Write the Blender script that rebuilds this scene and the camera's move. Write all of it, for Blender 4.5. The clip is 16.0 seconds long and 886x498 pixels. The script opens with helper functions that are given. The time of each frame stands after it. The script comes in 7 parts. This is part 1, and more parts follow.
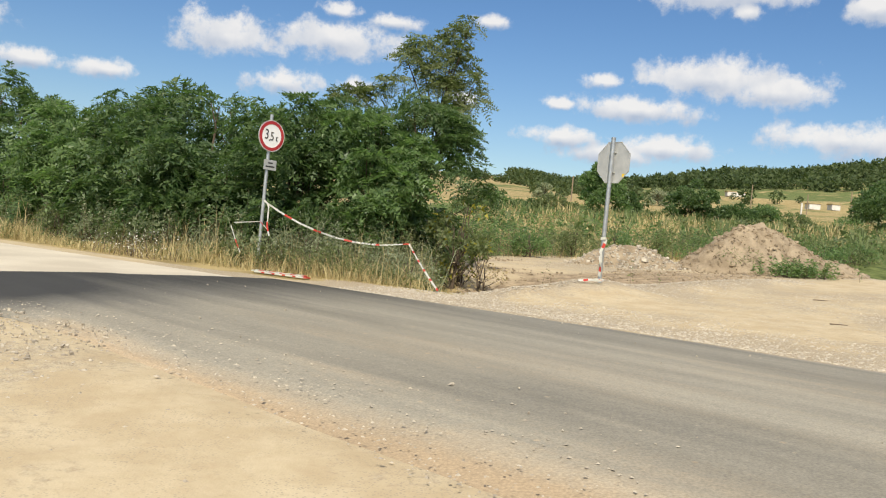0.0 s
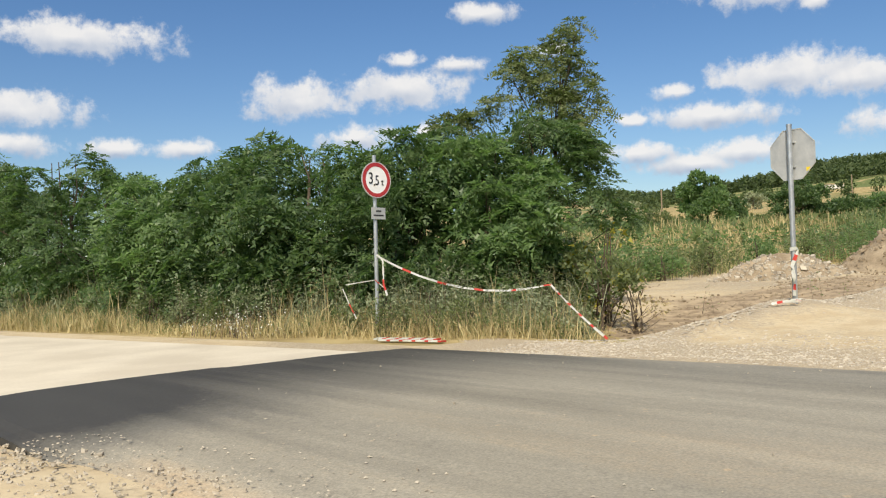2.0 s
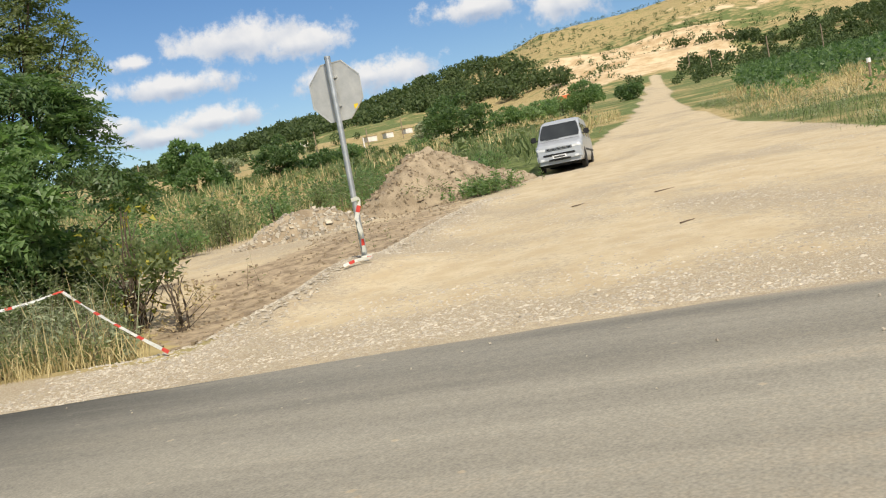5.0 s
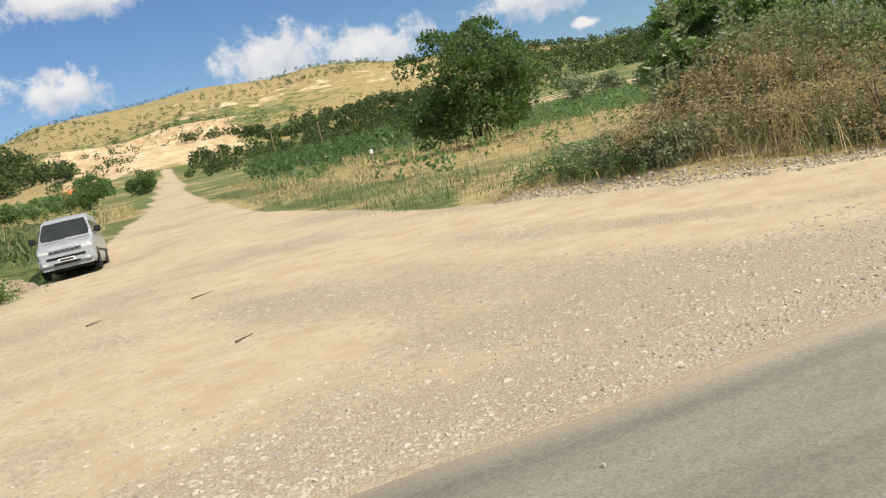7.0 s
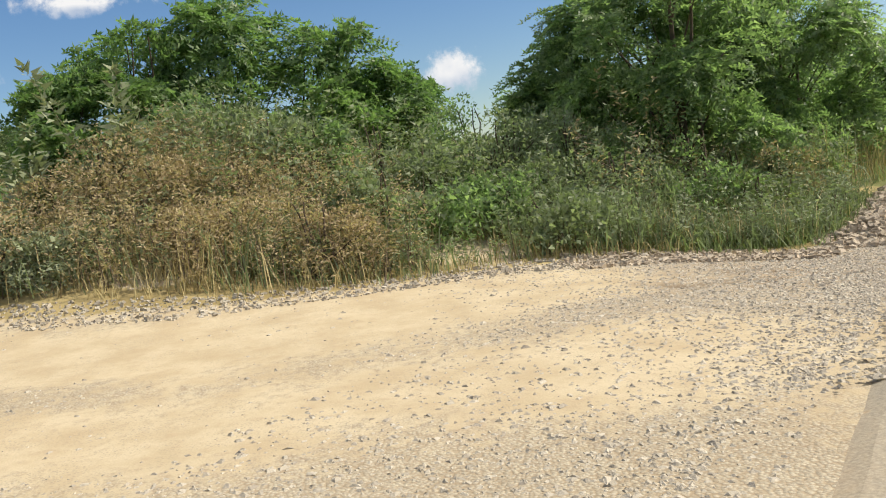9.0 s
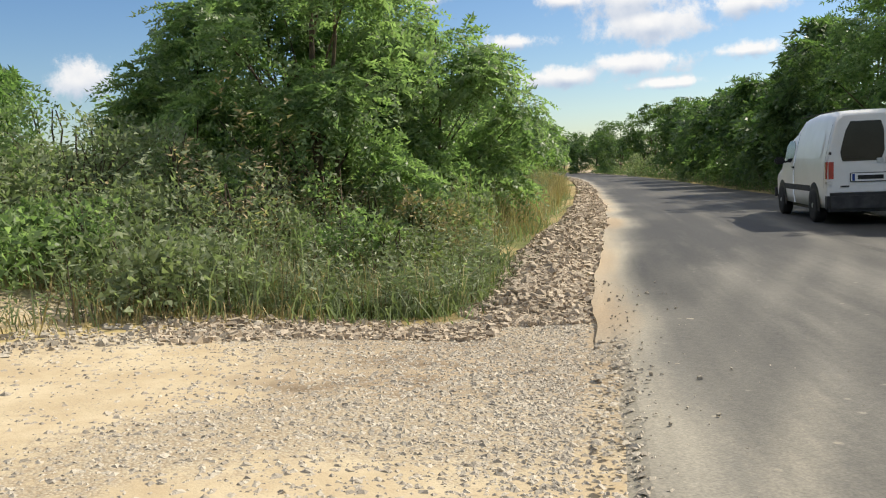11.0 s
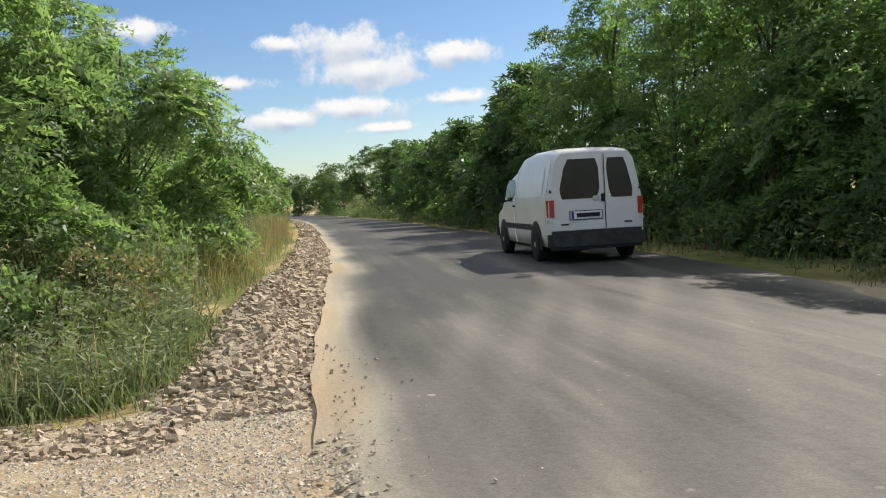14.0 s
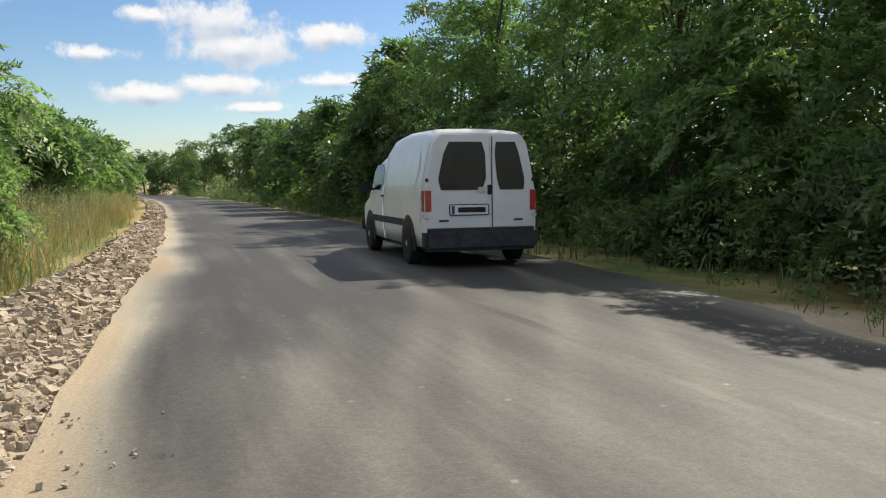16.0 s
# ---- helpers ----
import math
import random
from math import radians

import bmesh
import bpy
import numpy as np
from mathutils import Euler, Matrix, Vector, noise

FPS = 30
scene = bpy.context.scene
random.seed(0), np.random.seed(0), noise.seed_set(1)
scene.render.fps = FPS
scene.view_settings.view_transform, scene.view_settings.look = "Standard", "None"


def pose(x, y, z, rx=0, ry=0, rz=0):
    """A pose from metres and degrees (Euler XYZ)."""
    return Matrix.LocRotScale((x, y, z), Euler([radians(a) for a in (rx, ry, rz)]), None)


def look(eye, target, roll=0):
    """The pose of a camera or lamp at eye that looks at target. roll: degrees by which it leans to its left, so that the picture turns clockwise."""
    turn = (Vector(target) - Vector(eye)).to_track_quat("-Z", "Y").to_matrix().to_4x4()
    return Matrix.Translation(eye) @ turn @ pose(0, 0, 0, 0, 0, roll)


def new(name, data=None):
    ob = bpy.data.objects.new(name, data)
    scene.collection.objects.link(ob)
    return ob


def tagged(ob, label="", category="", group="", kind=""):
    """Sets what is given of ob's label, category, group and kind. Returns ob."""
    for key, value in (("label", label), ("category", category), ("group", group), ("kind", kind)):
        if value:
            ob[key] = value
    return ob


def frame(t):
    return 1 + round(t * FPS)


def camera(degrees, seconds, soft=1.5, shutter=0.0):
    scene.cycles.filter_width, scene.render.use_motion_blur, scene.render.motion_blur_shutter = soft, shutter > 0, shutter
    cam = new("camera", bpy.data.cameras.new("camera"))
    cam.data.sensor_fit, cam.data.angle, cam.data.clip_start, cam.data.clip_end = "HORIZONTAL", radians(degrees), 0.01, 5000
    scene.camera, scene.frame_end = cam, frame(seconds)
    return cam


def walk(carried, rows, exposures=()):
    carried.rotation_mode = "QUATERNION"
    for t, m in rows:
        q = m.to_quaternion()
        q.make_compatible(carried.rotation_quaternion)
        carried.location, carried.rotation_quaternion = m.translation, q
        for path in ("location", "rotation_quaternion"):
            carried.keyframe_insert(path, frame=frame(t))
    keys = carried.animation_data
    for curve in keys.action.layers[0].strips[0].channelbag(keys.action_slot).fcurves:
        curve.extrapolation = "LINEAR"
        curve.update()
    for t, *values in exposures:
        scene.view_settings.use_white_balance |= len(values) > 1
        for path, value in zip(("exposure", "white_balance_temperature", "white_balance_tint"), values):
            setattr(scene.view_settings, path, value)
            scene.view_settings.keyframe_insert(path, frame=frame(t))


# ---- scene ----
cam = camera(54.6, 16.0, soft=1.15)
METRES, EYE, TILT, LEAN, TURN = 17.5, 1.225, 0.0, 0.0, 0.0
ROWS = [
    (0.0, 0.0, 0.0, 0.0, 0.08, -0.87, -5.31),
    (0.5, -0.0058, 0.0381, 0.0015, 6.29, -1.42, -2.68),
    (1.0, -0.0183, 0.0709, 0.0024, 11.09, -1.0, -1.58),
    (1.5, -0.0354, 0.104, 0.0029, 11.18, -0.03, -0.2),
    (2.0, -0.0501, 0.1328, 0.0035, 5.98, 1.46, 1.87),
    (2.5, -0.0618, 0.1614, 0.004, -3.73, 1.86, 2.59),
    (3.0, -0.0717, 0.1815, 0.0055, -10.45, 2.03, 3.75),
    (5.5, -0.0586, 0.3074, 0.0099, -33.43, -6.2, 11.41),
    (6.0, -0.0431, 0.3319, 0.0099, -40.74, -6.15, 11.89),
    (6.5, -0.0204, 0.3574, 0.0123, -48.7, -4.71, 12.73),
    (7.0, 0.0161, 0.3867, 0.0148, -59.66, -4.96, 13.4),
    (7.5, 0.0648, 0.4143, 0.016, -72.05, -5.8, 13.07),
    (8.0, 0.1237, 0.4337, 0.0142, -83.47, -6.01, 10.32),
    (8.5, 0.1722, 0.438, 0.015, -91.2, -4.14, 9.15),
    (9.0, 0.215, 0.4305, 0.0154, -99.66, -5.15, 8.02),
    (11.5, 0.3437, 0.3616, 0.0152, -128.84, -4.72, 1.86),
    (12.0, 0.3559, 0.349, 0.0151, -133.85, -4.17, 1.83),
    (12.5, 0.364, 0.3407, 0.0155, -135.72, -2.75, 1.63),
    (13.0, 0.37, 0.3339, 0.0153, -137.26, -2.4, 2.04),
    (13.5, 0.3756, 0.3266, 0.0155, -139.37, -2.74, 2.85),
    (14.0, 0.3847, 0.3157, 0.0149, -141.73, -3.28, 3.14),
    (14.5, 0.398, 0.2967, 0.0146, -145.01, -3.55, 3.15),
    (15.0, 0.4146, 0.2685, 0.0138, -150.32, -4.09, 2.57),
    (15.5, 0.4364, 0.2328, 0.0121, -153.6, -4.92, 1.25),
    (16.0, 0.4643, 0.1937, 0.0147, -150.36, -4.41, 0.68),
]
walk(cam, [(t, pose(0, 0, EYE, TILT, LEAN, TURN) @ pose(METRES * x, METRES * y, METRES * z, 90 + pitch, roll, yaw)) for t, x, y, z, yaw, pitch, roll in ROWS],
     exposures=[(0.0, 0.28), (7.0, 0.28), (9.0, 0.40), (12.0, 0.44), (16.0, 0.44)])

# ---- world, sun ----
SUN_AZ, SUN_EL = 187.0, 43.0          # compass way from +y towards +x, degrees
sun_data = bpy.data.lights.new("sun", "SUN")
sun_data.energy, sun_data.angle, sun_data.color = 4.4, radians(0.55), (1.0, 0.92, 0.79)
sun = new("sun", sun_data)
sa, se = radians(SUN_AZ), radians(SUN_EL)
sun_way = Vector((math.sin(sa) * math.cos(se), math.cos(sa) * math.cos(se), math.sin(se)))
sun.matrix_world = look(sun_way * 60, (0, 0, 0))

# clouds: way, height, half width, half height, all in degrees
CLOUDS_NORTH = [(-15.3, 11.4, 3.1, 1.3), (-8.0, 12.1, 3.9, 1.25), (-26.7, 8.3, 1.8, 0.6), (-22.2, 8.3, 1.8, 0.6), (1.7, 14.2, 1.4, 0.45),
                (9.6, 11.0, 1.4, 0.5), (16.2, 11.4, 4.2, 1.2), (20.3, 10.7, 3.4, 1.0), (18.2, 15.5, 1.1, 0.7), (7.0, 7.2, 2.6, 0.7),
                (6.8, 9.3, 1.1, 0.4), (11.8, 9.3, 3.8, 0.8), (10.6, 6.4, 3.2, 0.7), (13.4, 6.9, 3.2, 0.8), (24.3, 8.0, 4.0, 1.0),
                (-11.5, 9.0, 2.3, 0.8), (-6.8, 9.3, 1.1, 0.6), (-4.5, 13.6, 1.5, 0.5), (0.6, 9.2, 0.9, 0.5), (-8.1, 13.9, 1.3, 0.5),
                (-28.9, 14.9, 5.3, 1.0), (-33.5, 10.4, 5.2, 1.0), (-33.9, 8.4, 3.6, 0.7)]
CLOUDS_EAST = [(17.3, 16.7, 5.7, 1.1), (25.4, 15.6, 1.7, 0.8), (33.1, 15.0, 2.5, 0.9), (32.0, 10.9, 3.5, 0.8), (37.4, 10.0, 3.0, 1.2),
               (-2.8, 16.7, 2.1, 0.6), (51.0, 9.6, 4.4, 1.8), (56.5, 8.9, 4.2, 1.5), (39.3, 15.2, 4.6, 1.1), (68.4, 9.6, 4.0, 1.1),
               (70.9, 7.3, 0.8, 0.35), (78.6, 13.0, 3.0, 0.6), (101.2, 6.3, 1.8, 1.2), (88.0, 14.0, 2.6, 0.6)]
CLOUDS_SOUTH = [(135.6, 10.3, 3.4, 1.2), (137.3, 8.6, 3.4, 1.2), (131.9, 10.5, 1.4, 0.5), (143.0, 9.5, 2.5, 0.8), (128.5, 8.1, 2.4, 0.55),
                (131.8, 5.7, 2.8, 0.7), (136.2, 6.3, 3.2, 0.8), (143.0, 6.7, 2.5, 0.5), (122.7, 11.4, 2.6, 0.7), (138.5, 5.0, 2.4, 0.4),
                (160.0, 14.0, 5.0, 1.4), (200.0, 17.0, 6.0, 1.7), (235.0, 12.0, 5.0, 1.5), (262.0, 10.0, 6.0, 1.5), (290.0, 13.0, 5.0, 1.5), (318.0, 9.0, 4.0, 1.0)]


def link(tree, a, b):
    tree.links.new(a, b)


def calc(tree, operation, a, b=None, c=None):
    nd = tree.nodes.new("ShaderNodeMath")
    nd.operation = operation
    for k, v in enumerate((a, b, c)):
        if v is None:
            continue
        if isinstance(v, (int, float)):
            nd.inputs[k].default_value = v
        else:
            link(tree, v, nd.inputs[k])
    return nd.outputs[0]


world = bpy.data.worlds.new("sky")
scene.world = world
world.use_nodes = True
wt = world.node_tree
wt.nodes.clear()
sky = wt.nodes.new("ShaderNodeTexSky")
sky.sky_type, sky.sun_disc = "NISHITA", False
sky.sun_elevation, sky.sun_rotation = se, sa
sky.air_density, sky.dust_density, sky.ozone_density = 1.0, 0.45, 2.4
coord = wt.nodes.new("ShaderNodeTexCoord")
warp = wt.nodes.new("ShaderNodeTexNoise")
warp.inputs["Scale"].default_value, warp.inputs["Detail"].default_value, warp.inputs["Roughness"].default_value = 34.0, 8.0, 0.64
link(wt, coord.outputs["Generated"], warp.inputs["Vector"])
parts = wt.nodes.new("ShaderNodeSeparateXYZ")
link(wt, coord.outputs["Generated"], parts.inputs[0])
az = calc(wt, "MULTIPLY", calc(wt, "ARCTAN2", parts.outputs[0], parts.outputs[1]), 57.2958)
az = calc(wt, "FLOORED_MODULO", calc(wt, "ADD", az, 60.0), 360.0)
el = calc(wt, "MULTIPLY", calc(wt, "ARCSINE", parts.outputs[2]), 57.2958)
flat = wt.nodes.new("ShaderNodeCombineXYZ")
link(wt, az, flat.inputs[0]), link(wt, el, flat.inputs[1])
best, lift = None, None
raised = wt.nodes.new("ShaderNodeCombineXYZ")
link(wt, az, raised.inputs[0]), link(wt, calc(wt, "ADD", el, 0.45), raised.inputs[1])
for a, e, w, h in CLOUDS_NORTH + CLOUDS_EAST + CLOUDS_SOUTH:
    nd = wt.nodes.new("ShaderNodeVectorMath")
    nd.operation = "MULTIPLY_ADD"
    link(wt, raised.outputs[0], nd.inputs[0])
    nd.inputs[1].default_value = (1 / w, 1 / h, 0)
    nd.inputs[2].default_value = (-(a + 60) / w, -e / h, 0)
    ln = wt.nodes.new("ShaderNodeVectorMath")
    ln.operation = "LENGTH"
    link(wt, nd.outputs[0], ln.inputs[0])
    lift = ln.outputs["Value"] if lift is None else calc(wt, "SMOOTH_MIN", lift, ln.outputs["Value"], 0.25)
    nd = wt.nodes.new("ShaderNodeVectorMath")
    nd.operation = "MULTIPLY_ADD"
    link(wt, flat.outputs[0], nd.inputs[0])
    nd.inputs[1].default_value = (1 / w, 1 / h, 0)
    nd.inputs[2].default_value = (-(a + 60) / w, -e / h, 0)
    ln = wt.nodes.new("ShaderNodeVectorMath")
    ln.operation = "LENGTH"
    link(wt, nd.outputs[0], ln.inputs[0])
    best = ln.outputs["Value"] if best is None else calc(wt, "SMOOTH_MIN", best, ln.outputs["Value"], 0.25)
puff = calc(wt, "ADD", calc(wt, "SUBTRACT", 1.32, best), calc(wt, "MULTIPLY", calc(wt, "SUBTRACT", warp.outputs[0], 0.5), 3.0))
cover = wt.nodes.new("ShaderNodeMapRange")
cover.interpolation_type = "SMOOTHSTEP"
cover.inputs["From Min"].default_value, cover.inputs["From Max"].default_value = 0.0, 0.85
link(wt, puff, cover.inputs["Value"])
fluff = wt.nodes.new("ShaderNodeTexNoise")
fluff.inputs["Scale"].default_value, fluff.inputs["Detail"].default_value = 40.0, 4.0
link(wt, coord.outputs["Generated"], fluff.inputs["Vector"])
shade = wt.nodes.new("ShaderNodeMix")
shade.data_type = "RGBA"
shade.inputs["A"].default_value, shade.inputs["B"].default_value = (0.50, 0.58, 0.72, 1), (1.0, 0.98, 0.96, 1)
top_light = calc(wt, "MULTIPLY", calc(wt, "SUBTRACT", lift, best), 0.9)
link(wt, calc(wt, "ADD", calc(wt, "ADD", top_light, 0.05), calc(wt, "MULTIPLY", fluff.outputs[0], 1.1)), shade.inputs["Factor"])
low = wt.nodes.new("ShaderNodeBackground")
low.inputs["Strength"].default_value = 0.086
deep = wt.nodes.new("ShaderNodeHueSaturation")
deep.inputs["Saturation"].default_value, deep.inputs["Hue"].default_value = 1.22, 0.5055
link(wt, sky.outputs[0], deep.inputs["Color"])
link(wt, deep.outputs[0], low.inputs["Color"])
high = wt.nodes.new("ShaderNodeBackground")
high.inputs["Strength"].default_value = 0.74
link(wt, shade.outputs["Result"], high.inputs["Color"])
both = wt.nodes.new("ShaderNodeMixShader")
# broken cloud goes on overhead, out of view, made denser for soft fill light
field = wt.nodes.new("ShaderNodeTexNoise")
field.inputs["Scale"].default_value, field.inputs["Detail"].default_value = 5.5, 7.0
link(wt, coord.outputs["Generated"], field.inputs["Vector"])
above = wt.nodes.new("ShaderNodeMapRange")
above.interpolation_type = "SMOOTHSTEP"
above.inputs["From Min"].default_value, above.inputs["From Max"].default_value = 0.38, 0.52
link(wt, field.outputs[0], above.inputs["Value"])
reach = wt.nodes.new("ShaderNodeMapRange")
reach.interpolation_type = "SMOOTHSTEP"
reach.inputs["From Min"].default_value, reach.inputs["From Max"].default_value = 20.0, 27.0
link(wt, el, reach.inputs["Value"])
cloud = calc(wt, "MAXIMUM", cover.outputs[0], calc(wt, "MULTIPLY", above.outputs[0], reach.outputs[0]))
link(wt, calc(wt, "MULTIPLY", cloud, 0.95), both.inputs[0])
link(wt, low.outputs[0], both.inputs[1]), link(wt, high.outputs[0], both.inputs[2])
out = wt.nodes.new("ShaderNodeOutputWorld")
link(wt, both.outputs[0], out.inputs[0])


# ---- materials ----
def material(name, low_col, high_col, scale=4.0, rough=0.85, metal=0.0, bump=0.2, bump_scale=40.0, through_light=0.0, island=False, spec=0.3, detail=5.0):
    """Two colours mixed by noise at two scales, with fine relief."""
    m = bpy.data.materials.new(name)
    m.use_nodes = True
    t = m.node_tree
    b = t.nodes["Principled BSDF"]
    tc = t.nodes.new("ShaderNodeTexCoord")
    n1 = t.nodes.new("ShaderNodeTexNoise")
    n1.inputs["Scale"].default_value, n1.inputs["Detail"].default_value = scale, detail
    n2 = t.nodes.new("ShaderNodeTexNoise")
    n2.inputs["Scale"].default_value, n2.inputs["Detail"].default_value = bump_scale, 4.0
    link(t, tc.outputs["Object"], n1.inputs["Vector"]), link(t, tc.outputs["Object"], n2.inputs["Vector"])
    f = calc(t, "ADD", calc(t, "MULTIPLY", calc(t, "SUBTRACT", n1.outputs[0], 0.5), 2.0), calc(t, "MULTIPLY", n2.outputs[0], 0.6))
    if island:
        g = t.nodes.new("ShaderNodeNewGeometry")
        f = calc(t, "ADD", calc(t, "MULTIPLY", f, 0.45), calc(t, "SUBTRACT", calc(t, "MULTIPLY", g.outputs["Random Per Island"], 0.9), 0.1))
    f = calc(t, "MINIMUM", calc(t, "MAXIMUM", f, 0.0), 1.0)
    mix = t.nodes.new("ShaderNodeMix")
    mix.data_type = "RGBA"
    mix.inputs["A"].default_value, mix.inputs["B"].default_value = (*low_col, 1), (*high_col, 1)
    link(t, f, mix.inputs["Factor"])
    link(t, mix.outputs["Result"], b.inputs["Base Color"])
    b.inputs["Roughness"].default_value, b.inputs["Metallic"].default_value = rough, metal
    b.inputs["Specular IOR Level"].default_value = spec
    if bump:
        bp = t.nodes.new("ShaderNodeBump")
        bp.inputs["Strength"].default_value, bp.inputs["Distance"].default_value = bump, 0.02
        link(t, n2.outputs[0], bp.inputs["Height"])
        link(t, bp.outputs[0], b.inputs["Normal"])
    if through_light:
        tr = t.nodes.new("ShaderNodeBsdfTranslucent")
        tint = t.nodes.new("ShaderNodeMix")
        tint.data_type, tint.blend_type = "RGBA", "MULTIPLY"
        tint.inputs["Factor"].default_value = 1.0
        tint.inputs["B"].default_value = (1.28, 1.52, 0.86, 1)
        link(t, mix.outputs["Result"], tint.inputs["A"])
        link(t, tint.outputs["Result"], tr.inputs["Color"])
        ms = t.nodes.new("ShaderNodeMixShader")
        ms.inputs[0].default_value = through_light
        link(t, b.outputs[0], ms.inputs[1]), link(t, tr.outputs[0], ms.inputs[2])
        link(t, ms.outputs[0], t.nodes["Material Output"].inputs["Surface"])
    return m


M_LEAF = material("locust_leaf", (0.082, 0.14, 0.055), (0.215, 0.30, 0.12), 0.6, 0.42, bump=0, through_light=0.5, island=True)
# Darker locust leaf: deep-green plants, and shade put into colour under and behind trees.
M_LEAF_DARK = material("dark_and_shaded_leaf", (0.05, 0.092, 0.037), (0.15, 0.215, 0.082), 0.6, 0.42, bump=0, through_light=0.46, island=True)
M_LEAF_BRIGHT = material("bright_leaf", (0.125, 0.185, 0.084), (0.295, 0.375, 0.18), 0.6, 0.42, bump=0, through_light=0.54, island=True)
M_LEAF_OLIVE = material("olive_leaf", (0.09, 0.115, 0.047), (0.215, 0.245, 0.105), 0.7, 0.5, bump=0, through_light=0.42, island=True)
M_LEAF_GREY = material("grey_green_leaf", (0.15, 0.175, 0.095), (0.34, 0.37, 0.23), 0.7, 0.7, bump=0, through_light=0.2, island=True)
M_LEAF_FAR = material("far_leaf", (0.04, 0.065, 0.024), (0.105, 0.135, 0.05), 0.05, 0.7, bump=0, through_light=0.3, island=True)
M_LEAF_YELLOW = material("yellowing_leaf", (0.20, 0.20, 0.03), (0.45, 0.38, 0.05), 0.7, 0.6, bump=0, through_light=0.3, island=True)
M_STRAW = material("straw", (0.265, 0.205, 0.09), (0.59, 0.49, 0.26), 0.8, 0.8, bump=0, through_light=0.15, island=True)
M_BROWN_WEED = material("withered_weed", (0.28, 0.205, 0.12), (0.60, 0.475, 0.31), 0.7, 0.85, bump=0, through_light=0.38, island=True)
M_NARROW = material("narrow_leaf", (0.13, 0.158, 0.082), (0.31, 0.35, 0.205), 0.7, 0.6, bump=0, through_light=0.38, island=True)
M_GRASS = material("green_grass", (0.085, 0.115, 0.043), (0.225, 0.27, 0.115), 0.8, 0.65, bump=0, through_light=0.3, island=True)
M_BARK = material("bark", (0.06, 0.045, 0.03), (0.17, 0.13, 0.09), 9.0, 0.95, bump=0.8, bump_scale=30)
M_TWIG = material("dry_twig", (0.10, 0.07, 0.05), (0.26, 0.20, 0.14), 9.0, 0.95, bump=0.3)
M_STONE = material("crushed_stone", (0.30, 0.262, 0.205), (0.51, 0.45, 0.352), 3.0, 0.9, bump=0.4, bump_scale=60, island=True)
M_ROCK = material("shoulder_rock", (0.25, 0.20, 0.14), (0.56, 0.465, 0.345), 3.0, 0.9, bump=0.5, bump_scale=45, island=True)
M_GALV = material("galvanised_steel", (0.42, 0.44, 0.45), (0.60, 0.62, 0.62), 14.0, 0.42, 0.75, bump=0.05, bump_scale=60)
M_SIGN_BACK = material("sign_back", (0.42, 0.43, 0.42), (0.58, 0.58, 0.55), 6.0, 0.5, 0.35, bump=0.03)
M_SIGN_WHITE = material("sign_white", (0.74, 0.74, 0.72), (0.84, 0.84, 0.82), 5.0, 0.4, bump=0)
M_SIGN_RED = material("sign_red", (0.34, 0.03, 0.035), (0.45, 0.05, 0.05), 5.0, 0.4, bump=0)
M_BLACK = material("black_paint", (0.012, 0.012, 0.012), (0.03, 0.03, 0.03), 5.0, 0.5, bump=0)
M_TAPE_WHITE = material("tape_white", (0.56, 0.55, 0.52), (0.76, 0.75, 0.72), 8.0, 0.45, bump=0, through_light=0.25)
M_TAPE_RED = material("tape_red", (0.50, 0.05, 0.04), (0.65, 0.09, 0.06), 8.0, 0.45, bump=0, through_light=0.2)
M_YELLOW = material("yellow_sticker", (0.75, 0.55, 0.03), (0.82, 0.62, 0.05), 8.0, 0.5, bump=0)
M_WHITE_PAINT = material("white_car_paint", (0.70, 0.70, 0.68), (0.80, 0.80, 0.79), 3.0, 0.28, bump=0, spec=0.5)
M_SILVER = material("silver_car_paint", (0.40, 0.415, 0.43), (0.50, 0.515, 0.53), 3.0, 0.3, 0.3, bump=0, spec=0.5)
M_GLASS = material("dark_glass", (0.015, 0.018, 0.02), (0.03, 0.034, 0.036), 2.0, 0.12, bump=0, spec=0.3)
M_RUBBER = material("rubber", (0.015, 0.015, 0.015), (0.04, 0.038, 0.035), 8.0, 0.85, bump=0.1)
M_PLASTIC = material("grey_plastic", (0.035, 0.035, 0.036), (0.075, 0.074, 0.072), 8.0, 0.7, bump=0.1)
M_RED_GLASS = material("red_lamp", (0.28, 0.01, 0.01), (0.45, 0.02, 0.02), 8.0, 0.2, bump=0, spec=0.6)
M_CLEAR_LAMP = material("clear_lamp", (0.55, 0.56, 0.56), (0.75, 0.76, 0.76), 8.0, 0.12, bump=0, spec=0.7)
M_WOOD = material("weathered_wood", (0.20, 0.15, 0.10), (0.38, 0.30, 0.21), 12.0, 0.9, bump=0.3)
M_CONCRETE = material("old_concrete_road", (0.47, 0.415, 0.32), (0.64, 0.58, 0.46), 0.9, 0.9, bump=0.15, bump_scale=30)
M_FLOWER = material("white_flower", (0.72, 0.72, 0.68), (0.86, 0.86, 0.82), 4.0, 0.7, bump=0, through_light=0.2)
M_BLUE = material("blue_band", (0.02, 0.05, 0.22), (0.03, 0.07, 0.28), 5.0, 0.5, bump=0)
M_ORANGE = material("orange_paint", (0.55, 0.13, 0.04), (0.68, 0.20, 0.07), 2.0, 0.7, bump=0)
M_WALL = material("pale_render", (0.55, 0.52, 0.47), (0.72, 0.69, 0.63), 1.0, 0.9, bump=0)

